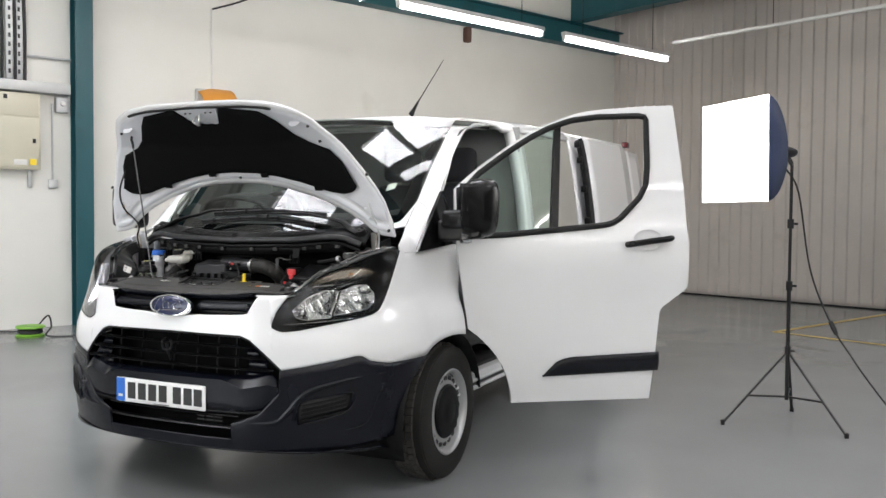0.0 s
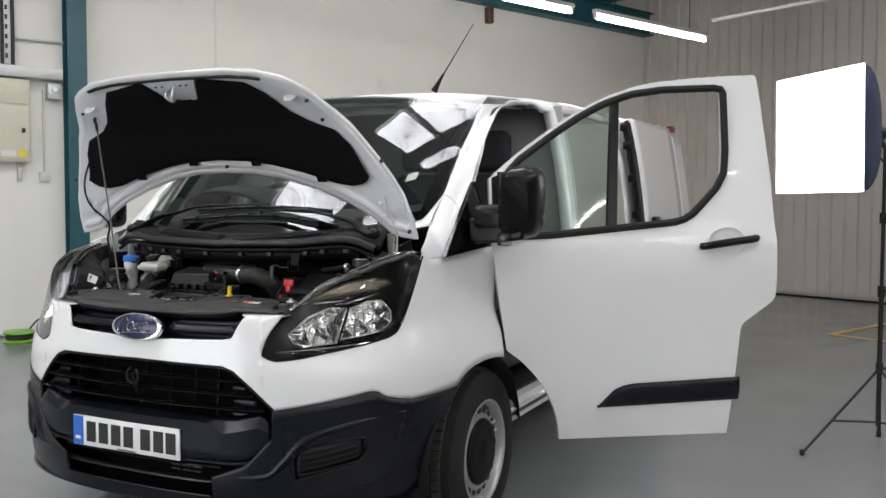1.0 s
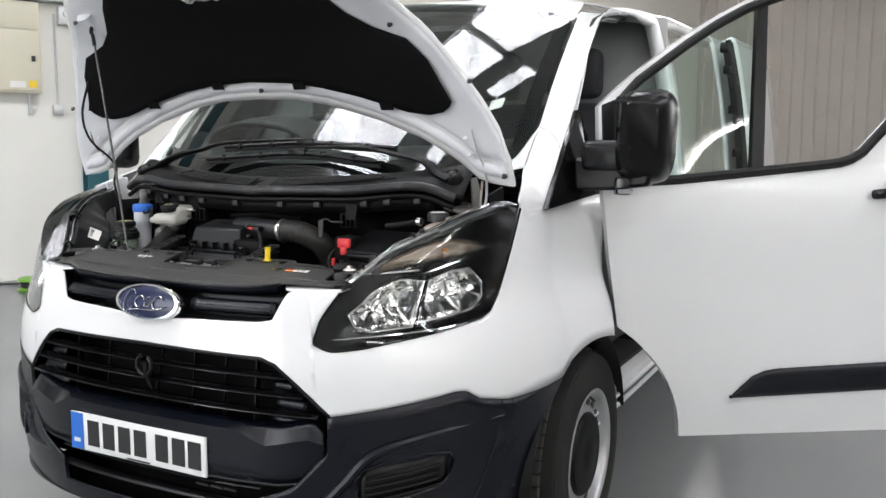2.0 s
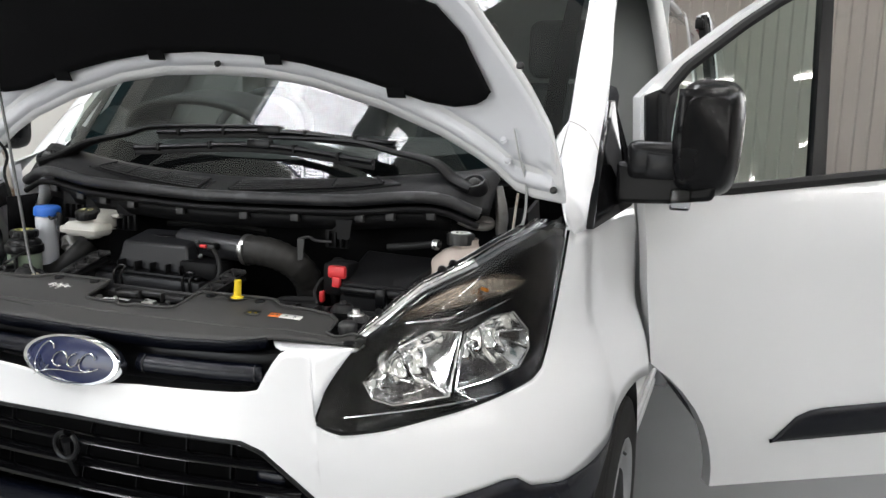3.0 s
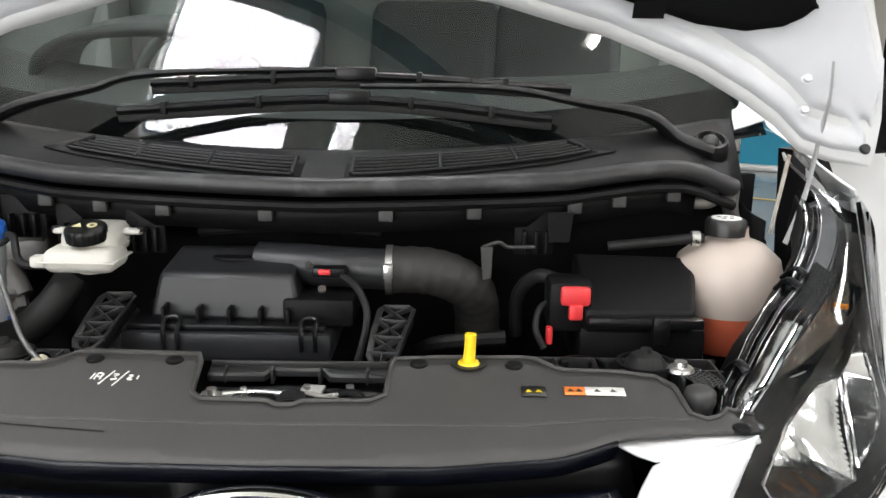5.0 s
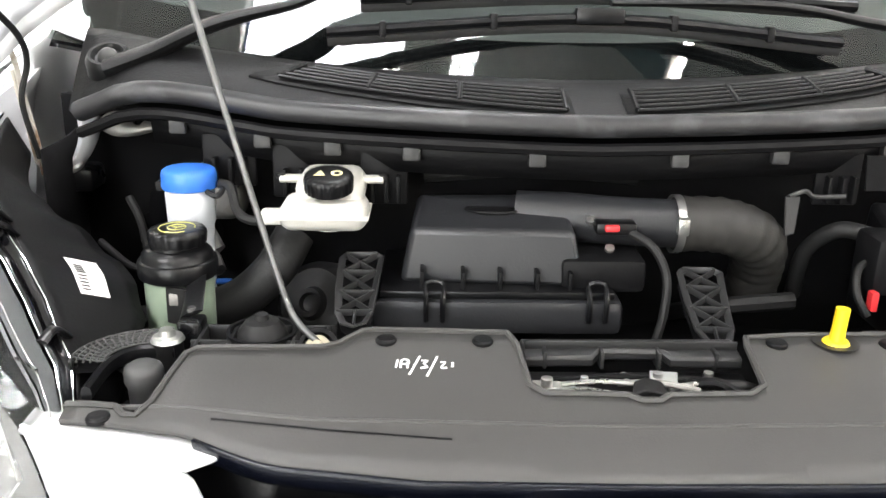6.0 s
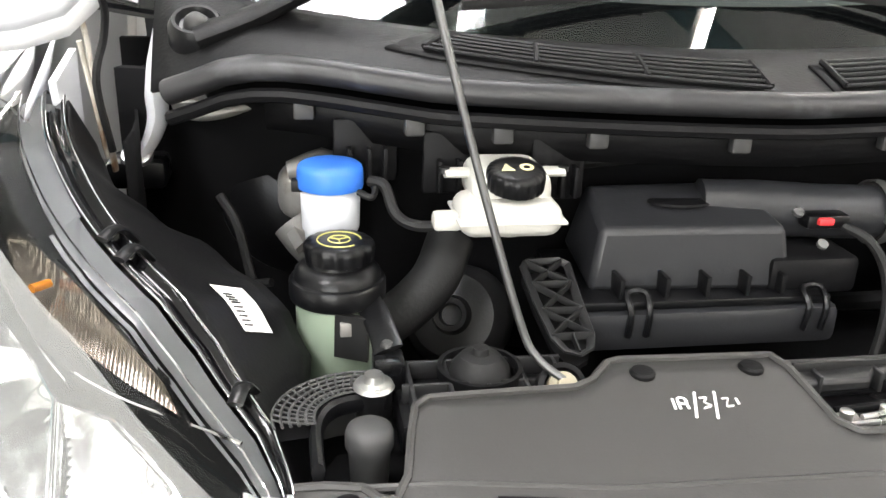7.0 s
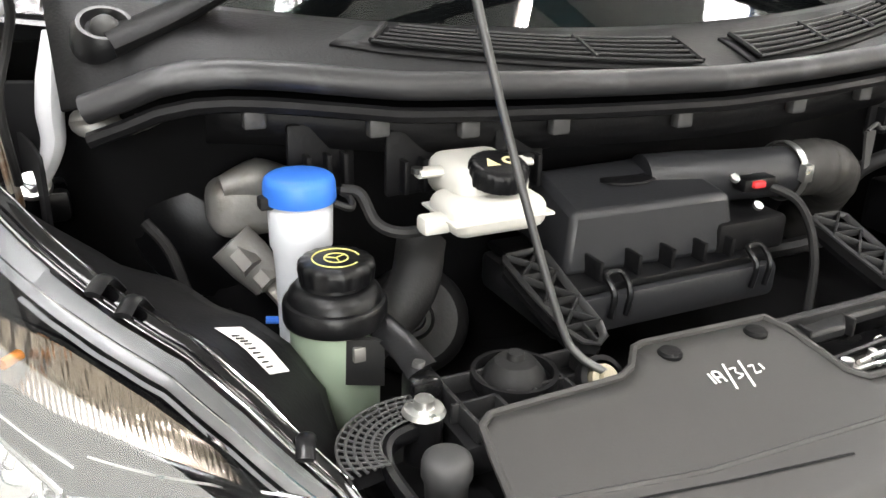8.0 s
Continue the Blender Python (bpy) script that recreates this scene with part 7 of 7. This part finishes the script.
for x in (-0.185, 0.012):
    bm = B()
    sweep(bm, [(x - 0.01, 0.383, 0.975), (x - 0.01, 0.380, 1.004), (x - 0.01, 0.398, 1.018), (x + 0.01, 0.398, 1.018), (x + 0.01, 0.380, 1.004), (x + 0.01, 0.383, 0.975)], 0.0035, 6, 3)
    part("spring_clip", bm, SATIN, air)
bm = B()
box(bm, (-0.03, 0.41, 1.002), (0.075, 0.52, 1.045), 0.008)
part("outlet_neck", bm, MATT, air)
bm = B()
sweep(bm, [(-0.08, 0.50, 1.078), (-0.02, 0.49, 1.077), (0.05, 0.478, 1.076), (0.125, 0.474, 1.074)], [0.03, 0.032, 0.031, 0.031], 22, 4)
part("sensor_tube", bm, AIRBOX, air)
bm = B()
line = smooth_line([(0.12, 0.474, 1.074), (0.17, 0.474, 1.074), (0.21, 0.480, 1.064), (0.243, 0.50, 1.040), (0.256, 0.53, 1.0), (0.258, 0.55, 0.95)], 8)
sweep(bm, line, [0.034 + (0.0026 if i % 2 else 0) for i in range(23)], 22, 0)
part("intake_hose", bm, HOSE, air, "ribbed black rubber intake hose")
bm = B()
lathe(bm, [(0.036, -0.005), (0.0375, -0.005), (0.0375, 0.005), (0.036, 0.005)], 32, Matrix.Translation((0.122, 0.474, 1.074)) @ pose(0, 0, 0, 0, 90, 0))
clampp = part("hose_clamp", bm, ZINC, air, "bright steel hose clamp")
part("clamp_screw", box(B(), (0.115, 0.432, 1.07), (0.129, 0.444, 1.092), 0.002), ZINC, clampp)
bm = B()
lathe(bm, [(0.0, 0.002), (0.035, 0.0022), (0.038, 0.0)], 28, Matrix.Translation((-0.11, 0.485, 1.0875)) @ Matrix.Diagonal((1, 0.6, 1, 1)))
part("embossed_oval", bm, MATT, air)
sensor = part("airflow_sensor", box(B(), (0.012, 0.425, 1.072), (0.062, 0.448, 1.088), 0.004), SATIN, air, "airflow sensor with red plug lock")
part("red_lock", box(B(), (0.022, 0.420, 1.078), (0.04, 0.430, 1.086), 0.002), RED, sensor, "red plug lock")
for x, y in ((0.006, 0.438), (0.028, 0.418)):
    part("torx_screw", lathe(B(), [(0.002, 0.004), (0.006, 0.004), (0.006, 0), (0, 0)], 12, Matrix.Translation((x, y, 1.087 - 0.03 * (y < 0.43))) @ pose(0, 0, 0, 35, 0, 0)), ZINC, sensor)
part("sensor_lead", sweep(B(), [(0.055, 0.43, 1.076), (0.08, 0.41, 1.062), (0.095, 0.395, 1.03), (0.09, 0.375, 0.99), (0.075, 0.36, 0.94)], 0.0055, 8, 6), RUBBER, sensor)
for sg, xx in ((-1, -0.29), (1, 0.13)):
    m = Matrix.Translation((xx + (0.015 if sg < 0 else 0), 0.366 if sg < 0 else 0.338, 1.021 if sg < 0 else 1.016)) @ pose(0, 0, 0, 14, 0, 0 if sg < 0 else -6)
    bm = B()
    o = [(0.84 * a, b) for a, b in ((-0.022, 0.074), (0.020, 0.076), (0.029, 0.068), (0.024, 0.01), (0.021, -0.045), (0.014, -0.063), (0.0, -0.070), (-0.014, -0.064), (-0.022, -0.047), (-0.027, 0.01), (-0.028, 0.066))]
    sweep(bm, [m @ Vector((*q, 0)) for q in (*o, o[0])], 0.0020, 6, 0, flat=2.4)
    brk = part("ribbed_bracket", bm, LATTICE, van, "black lattice plastic bracket")
    bars = [((-0.021, y), (0.020, y)) for y in (0.036, -0.006, -0.044)] + [((0, -0.044), (0, -0.068))]
    for y0, y1 in ((0.074, 0.036), (0.036, -0.006), (-0.006, -0.044)):
        bars += [((-0.020, y0), (0.019, y1)), ((0.019, y0), (-0.020, y1))]
    for a, b in bars:
        part("rib", sweep(B(), [m @ Vector((*a, 0)), m @ Vector((*b, 0))], 0.0017, 6, 0, flat=2.6), LATTICE, brk)
    # Plate under the lattice, painted as the shade between its ribs.
    part("bracket_floor", slab(B(), [m @ Vector((x, y, -0.014)) for x, y in o], m.to_3x3() @ Vector((0, 0, -0.006))), SHADE_BLACK, brk)

# Washer filler, power steering and brake reservoirs.
wash = part("washer_bottle", lathe(B(), [(0.0, -0.19), (0.024, -0.19), (0.026, -0.075), (0.0275, -0.055), (0.030, -0.05), (0.031, -0.012), (0.028, -0.008), (0.028, 0.0)], 36, Matrix.Translation((-0.495, 0.485, 1.118))), WASHER, van, "white washer bottle filler neck with blue cap")
part("blue_cap", lathe(B(), [(0.031, -0.009), (0.0338, -0.008), (0.0345, -0.006), (0.0342, 0.004), (0.0338, 0.010), (0.0325, 0.0140), (0.0295, 0.0163), (0.024, 0.0174), (0.012, 0.0178), (0, 0.0178)], 72, Matrix.Translation((-0.495, 0.485, 1.120))), BLUE, wash, "bright blue cap")
part("cap_strap", sweep(B(), [(-0.468, 0.462, 1.112), (-0.455, 0.455, 1.108), (-0.45, 0.47, 1.112), (-0.455, 0.49, 1.115)], 0.0035, 6, 4), RUBBER, wash)
part("cap_hook", box(B(), (-0.535, 0.475, 1.108), (-0.522, 0.49, 1.12), 0.002), RUBBER, wash)
part("breather_hose", sweep(B(), [(-0.455, 0.48, 1.118), (-0.44, 0.47, 1.115), (-0.43, 0.455, 1.09), (-0.41, 0.44, 1.082), (-0.37, 0.44, 1.082)], 0.006, 8, 8), RUBBER, wash, "thin black hose")
psr = part("steering_fluid_reservoir", lathe(B(), [(0, -0.125), (0.034, -0.125), (0.04, -0.118), (0.041, -0.03), (0.041, -0.022)], 40, Matrix.Translation((-0.492, 0.400, 1.055))), FLUID, van, "green fluid reservoir with black collar and cap")
part("collar", lathe(B(), [(0.041, -0.026), (0.0460, -0.023), (0.0470, -0.020), (0.0470, -0.006), (0.0455, -0.003), (0.0425, -0.002), (0.041, 0.005), (0.035, 0.011), (0.0305, 0.012), (0.030, 0.017)], 40, Matrix.Translation((-0.492, 0.400, 1.050))), SATIN, psr, "black collar")
cap = part("cap", lathe(B(), [(0.030, 0.008), (0.0322, 0.009), (0.0335, 0.020), (0.0328, 0.0240), (0.0305, 0.0264), (0.024, 0.0272), (0.012, 0.0275), (0, 0.0272)], 96, Matrix.Translation((-0.490, 0.400, 1.057)), 32, 0.0011), SATIN, psr, "black ribbed cap")
bm = B()
for r in (0.0105, 0.021):
    sweep(bm, [(-0.490 + r * math.cos(a), 0.400 + r * math.sin(a), 1.0846) for a in np.linspace(0, 6.283 * (1 if r < 0.02 else 0.86), 28)], 0.0008, 5, 1)
for a in (0.5, 2.64, 4.71):
    sweep(bm, [(-0.490, 0.400, 1.0846), (-0.490 + 0.0105 * math.cos(a), 0.400 + 0.0105 * math.sin(a), 1.0846)], 0.0008, 5, 0)
part("symbol", bm, surface("yellow_print", (0.55, 0.52, 0.16), 0.5), cap, "yellow steering wheel symbol")
part("clamp_strap", sweep(B(), [(-0.478, 0.372, 1.024), (-0.466, 0.375, 1.030), (-0.460, 0.352, 1.028), (-0.455, 0.325, 1.023), (-0.452, 0.300, 1.016)], [0.010, 0.013, 0.013, 0.013, 0.014], 10, 6, flat=0.20, up=(0, 0, 1)), SATIN, psr, "glossy black clamp strap")
part("strap_rivet", lathe(B(), [(0, 0.005), (0.005, 0.004), (0.007, 0.0), (0, 0)], 14, Matrix.Translation((-0.452, 0.306, 1.018))), MESH_GREY, psr)
part("strap_post", box(B(), (-0.466, 0.286, 0.97), (-0.438, 0.314, 1.012), 0.004), SATIN, psr)
part("bracket_plate", slab(B(), [(-0.500, 0.361, 1.025), (-0.467, 0.345, 1.025), (-0.467, 0.345, 0.98), (-0.500, 0.361, 0.98)], (0.002, 0.006, 0)), INK, psr)
part("bracket_clip", box(B(), (-0.492, 0.352, 1.004), (-0.480, 0.358, 1.018), 0.001), ALLOY, psr)
brake = part("brake_fluid_reservoir", box(B(), (-0.372, 0.400, 1.078), (-0.266, 0.472, 1.114), 0.017, seg=4), NYLON, van, "milky white brake fluid reservoir with black cap")
part("tank_hump", box(B(), (-0.355, 0.425, 1.095), (-0.272, 0.515, 1.140), 0.018, seg=4), NYLON, brake)
part("tank_seam", box(B(), (-0.374, 0.398, 1.094), (-0.264, 0.474, 1.0975), 0.0015), NYLON, brake)
part("tank_foot", sweep(B(), [(-0.315, 0.445, 1.072), (-0.315, 0.445, 1.09)], 0.018, 16, 0), NYLON, brake)
for x in (-0.378, -0.250):
    ear = part("ear", sweep(B(), [(x, 0.476, 1.127), (x + (0.03 if x < -0.3 else -0.03), 0.476, 1.127)], 0.012, 12, 0, flat=0.4), NYLON, brake)
    part("ear_hole", lathe(B(), [(0, 0.006), (0.006, 0.006), (0.006, 0)], 12, Matrix.Translation((x, 0.476, 1.127))), INK, ear)
part("level_plug", box(B(), (-0.396, 0.418, 1.082), (-0.366, 0.440, 1.100), 0.005), NYLON, brake)
bcap = part("cap", lathe(B(), [(0.027, 0.0), (0.029, 0.001), (0.0295, 0.015), (0.0285, 0.0185), (0.026, 0.0208), (0.021, 0.0213), (0, 0.0215)], 96, Matrix.Translation((-0.313, 0.432, 1.124)) @ pose(0, 0, 0, 12, 0, 0), 48, 0.0007), SATIN, brake, "black ribbed cap")
bm = B()
for x in (-0.01, 0.010):
    mm = Matrix.Translation((-0.313, 0.432, 1.124)) @ pose(0, 0, 0, 12, 0, 0)
    if x > 0:
        lathe(bm, [(0.0035, 0.0226), (0.0072, 0.0228), (0.0072, 0.0222)], 16, mm @ Matrix.Translation((x, 0, 0)))
    else:
        slab(bm, [mm @ Vector((x + a, b, 0.0222)) for a, b in ((-0.007, -0.007), (0.007, -0.007), (0.0, 0.008))], (0, 0, 0.0005))
part("symbol", bm, surface("pale_yellow_print", (0.62, 0.56, 0.32), 0.5), bcap, "pale printed warning symbols")
# Brake servo, pump and pipes in the dark.
servo = part("brake_servo", lathe(B(), [(0, 0.05), (0.05, 0.047), (0.09, 0.032), (0.098, 0.022), (0.108, 0.018), (0.112, 0.0), (0.108, -0.03), (0, -0.04)], 48, Matrix.Translation((-0.520, 0.715, 1.035)) @ pose(0, 0, 0, 75, 0, 0)), SATIN, van, "black round brake servo")
cyl = part("master_cylinder", box(B(), (-0.553, 0.605, 1.028), (-0.455, 0.668, 1.092), 0.022, seg=4), CAST, servo, "dull cast alloy cylinder")
part("cylinder_cap", sweep(B(), [(-0.54, 0.62, 1.088), (-0.50, 0.62, 1.094), (-0.46, 0.615, 1.088)], [0.012, 0.022, 0.012], 14, 4), CAST, cyl)
part("alloy_union", sweep(B(), [(-0.536, 0.61, 1.030), (-0.520, 0.60, 1.010), (-0.500, 0.59, 0.985)], [0.026, 0.026, 0.022], 14, 5), CAST, cyl)
for k in range(3):
    part("union_nut", sweep(B(), [(-0.533 + 0.017 * k, 0.592 - 0.004 * k, 1.024 - 0.020 * k), (-0.522 + 0.017 * k, 0.574 - 0.004 * k, 1.010 - 0.020 * k)], 0.013, 6, 0), ALLOY, cyl)
part("blue_pipe", sweep(B(), [(-0.53, 0.50, 0.985), (-0.49, 0.49, 0.983), (-0.45, 0.485, 0.985)], 0.004, 8, 4), BLUE, servo)
part("coolant_hose", sweep(B(), [(-0.60, 0.42, 0.93), (-0.52, 0.44, 0.95), (-0.44, 0.45, 0.97), (-0.39, 0.46, 1.01), (-0.365, 0.49, 1.05)], 0.026, 14, 8), RUBBER, van, "thick black coolant hose")
part("pulley_cover", lathe(B(), [(0, 0.022), (0.012, 0.024), (0.014, 0.032), (0.02, 0.032), (0.024, 0.022), (0.05, 0.02), (0.062, 0.008), (0.066, -0.03)], 32, Matrix.Translation((-0.345, 0.55, 0.925)) @ pose(0, 0, 0, 62, 0, -25)), LATTICE, van)
for pts, r in (([(-0.62, 0.62, 1.06), (-0.60, 0.60, 1.03), (-0.585, 0.58, 0.97), (-0.57, 0.55, 0.93)], 0.006), ([(-0.66, 0.6, 1.0), (-0.6, 0.55, 0.98), (-0.56, 0.52, 0.99)], 0.005), ([(0.16, 0.6, 0.9), (0.2, 0.5, 0.95), (0.3, 0.5, 0.96)], 0.012), ([(-0.2, 0.6, 1.1), (-0.05, 0.6, 1.11), (0.1, 0.6, 1.1)], 0.008)):
    part("bay_pipe", sweep(B(), pts, r, 8, 6), RUBBER, van)

# Dipstick, fuse box, coolant tank.
dip = part("dipstick", sweep(B(), [(0.238, 0.248, 1.012), (0.239, 0.248, 1.03), (0.240, 0.248, 1.052)], [0.0085, 0.0075, 0.0075], 14, 3), YELLOW, van, "yellow dipstick handle")
part("dipstick_collar", lathe(B(), [(0, 0.004), (0.0125, 0.003), (0.0145, 0.0), (0, 0)], 20, Matrix.Translation((0.238, 0.248, 1.013))), YELLOW, dip)
part("dipstick_hole", lathe(B(), [(0, 0.001), (0.024, 0.001), (0.024, 0)], 20, Matrix.Translation((0.238, 0.250, 1.0125))), INK, dip)
fuse = part("fuse_box", slab(B(), [(0.405, 0.40, 1.035), (0.565, 0.40, 1.035), (0.60, 0.545, 1.085), (0.405, 0.545, 1.09)], (0, 0.01, -0.05)), MATT, van, "black fuse and battery box", bevel=0.008)
part("fuse_box_body", box(B(), (0.40, 0.405, 0.93), (0.585, 0.56, 1.01), 0.01), MATT, fuse)
part("lid_lip", box(B(), (0.41, 0.385, 1.015), (0.575, 0.405, 1.03), 0.004), SATIN, fuse)
part("lid_catch", box(B(), (0.50, 0.375, 0.995), (0.525, 0.392, 1.035), 0.004), SATIN, fuse)
part("terminal_block", box(B(), (0.355, 0.41, 1.0), (0.42, 0.475, 1.075), 0.01), MATT, fuse)
part("red_terminal_cover", box(B(), (0.372, 0.402, 1.042), (0.415, 0.445, 1.07), 0.005), RED, fuse, "red battery terminal cover")
part("red_tab", box(B(), (0.384, 0.400, 1.022), (0.404, 0.412, 1.045), 0.003), RED, fuse, "red terminal tab")
part("red_plug", box(B(), (0.353, 0.40, 0.985), (0.362, 0.415, 1.01), 0.002), RED, fuse, "red plug")
part("battery_lead", sweep(B(), [(0.365, 0.44, 1.04), (0.345, 0.43, 1.03), (0.338, 0.41, 1.005), (0.35, 0.40, 0.98)], 0.005, 8, 6), RUBBER, fuse)
part("battery_cable", sweep(B(), [(0.38, 0.48, 1.06), (0.345, 0.5, 1.06), (0.32, 0.53, 1.02), (0.32, 0.55, 0.95)], 0.011, 10, 6), RUBBER, fuse)
tank = part("coolant_tank", lathe(B(), [(0.078, -0.055), (0.085, -0.03), (0.088, 0.0), (0.08, 0.03), (0.055, 0.052), (0.03, 0.062), (0.027, 0.07), (0.027, 0.08)], 40, Matrix.Translation((0.652, 0.545, 1.055)) @ Matrix.Diagonal((0.98, 0.9, 1, 1))), COOLANT_TOP, van, "translucent coolant tank with red fluid and black cap")
part("coolant_level", lathe(B(), [(0, -0.12), (0.06, -0.118), (0.07, -0.10), (0.077, -0.06), (0.0785, -0.054)], 40, Matrix.Translation((0.652, 0.545, 1.055)) @ Matrix.Diagonal((0.98, 0.9, 1, 1))), COOLANT, tank, "red coolant")
part("tank_shoulder", box(B(), (0.655, 0.54, 1.02), (0.735, 0.615, 1.095), 0.03, seg=3), COOLANT_TOP, tank)
tcap = part("cap", lathe(B(), [(0.026, -0.006), (0.030, -0.005), (0.031, 0.016), (0.028, 0.020), (0, 0.0205)], 40, Matrix.Translation((0.640, 0.535, 1.128)), 24, 0.001), INK, tank, "black ribbed cap")
part("cap_label", lathe(B(), [(0, 0.0008), (0.023, 0.0008), (0.023, 0)], 28, Matrix.Translation((0.640, 0.535, 1.1488))), PAPER, tcap, "white printed label")
bm = B()
for dx, dy in ((-0.010, 0.005), (0.0, 0.005), (0.010, 0.005), (-0.006, -0.007), (0.006, -0.007)):
    box(bm, (0.640 + dx - 0.003, 0.535 + dy - 0.003, 1.1496), (0.640 + dx + 0.003, 0.535 + dy + 0.003, 1.1500))
part("pictogram", bm, INK, tcap)
part("overflow_hose", sweep(B(), [(0.60, 0.52, 1.12), (0.58, 0.515, 1.12), (0.53, 0.53, 1.11), (0.46, 0.54, 1.10)], 0.008, 10, 6), RUBBER, tank)
part("hose_clip", lathe(B(), [(0.009, -0.006), (0.012, -0.006), (0.012, 0.006), (0.009, 0.006)], 16, Matrix.Translation((0.588, 0.515, 1.12)) @ pose(0, 0, 0, 0, 90, 0)), ZINC, tank)
brkt = part("silver_bracket", slab(B(), [(0.258, 0.47, 1.112), (0.276, 0.47, 1.112), (0.274, 0.468, 1.065), (0.262, 0.466, 1.062)], (0, 0.004, 0)), MESH_GREY, van, "small dull steel bracket")
part("bracket_arm", sweep(B(), [(0.262, 0.472, 1.112), (0.285, 0.478, 1.118), (0.30, 0.482, 1.110), (0.34, 0.485, 1.110)], 0.003, 8, 4), MESH_GREY, brkt)
part("apron_bracket", slab(B(), [(0.355, 0.475, 1.165), (0.395, 0.478, 1.165), (0.39, 0.476, 1.12), (0.36, 0.474, 1.12)], (0, 0.004, 0)), MATT, van)
part("filler_cup", lathe(B(), [(0.03, 0.004), (0.034, 0.004), (0.034, -0.02), (0.029, -0.02), (0.028, -0.002)], 28, Matrix.Translation((0.385, 0.275, 1.0))), MATT, van)
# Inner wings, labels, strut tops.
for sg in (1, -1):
    # The inner wing's near-black paints in the bay's shade.
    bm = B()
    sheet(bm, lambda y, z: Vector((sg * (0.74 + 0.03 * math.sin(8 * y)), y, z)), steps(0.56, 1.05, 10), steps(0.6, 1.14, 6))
    part("inner_wing", bm, SHADE_BLACK, van, solid=0.004)
    bm = B()
    sweep(bm, [(sg * 0.680, 0.69, 1.245), (sg * 0.688, 0.69, 1.20), (sg * 0.692, 0.69, 1.165), (sg * 0.693, 0.685, 1.135), (sg * 0.706, 0.68, 1.105), (sg * 0.722, 0.677, 1.092)], [0.018, 0.026, 0.028, 0.024, 0.018, 0.022], 12, 5, flat=0.5)
    st = part("wing_stay", bm, PRIMER if sg < 0 else CAST, van, "pale painted stay bracket")
    part("stay_bolt", lathe(B(), [(0, 0.014), (0.009, 0.014), (0.010, 0.006), (0.018, 0.005), (0.019, 0), (0, 0)], 20, Matrix.Translation((sg * 0.718, 0.672, 1.094)) @ pose(0, 0, 0, 30, 0, 0)), ZINC, st, "zinc flanged bolt")
    part("stay_block", box(B(), (sg * 0.72 - 0.035, 0.66, 1.055), (sg * 0.72 + 0.035, 0.72, 1.09), 0.008), SATIN, st)
    bm = B()
    sheet(bm, lambda a, k: Vector((sg * (0.618 + (0.058 - 0.05 * k) * math.cos(a)), 0.692 + 0.01 * math.sin(a), 1.152 + 0.020 * (1 - k) * math.sin(a) * (1.2 + math.cos(a)) * 0.6)), steps(0, math.pi * 2, 24), steps(0, 1, 3))
    part("wiper_plate", bm, ALLOY, van, "dull alloy wiper mechanism plate", solid=0.006)
    if sg > 0:
        continue
    bm = B()
    sheet(bm, lambda a, k: Vector((sg * (0.80 + 0.03 * k), 0.56 + 0.12 * a, 1.185 + 0.045 * a - 0.10 * k)), steps(0, 1, 5), steps(0, 1, 3))
    part("gutter_panel", bm, PRIMER, van, solid=0.004)
# Plain sheets close the bay; its shade is in their colour.
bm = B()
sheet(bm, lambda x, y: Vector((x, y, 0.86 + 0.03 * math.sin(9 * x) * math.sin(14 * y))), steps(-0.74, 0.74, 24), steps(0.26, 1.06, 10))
part("dark_bay_floor", bm, SHADE_BLACK, van, solid=0.02)
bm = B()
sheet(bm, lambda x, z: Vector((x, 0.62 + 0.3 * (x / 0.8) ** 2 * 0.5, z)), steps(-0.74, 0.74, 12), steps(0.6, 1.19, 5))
part("dark_bay_back", bm, SHADE_BLACK, van, solid=0.02)
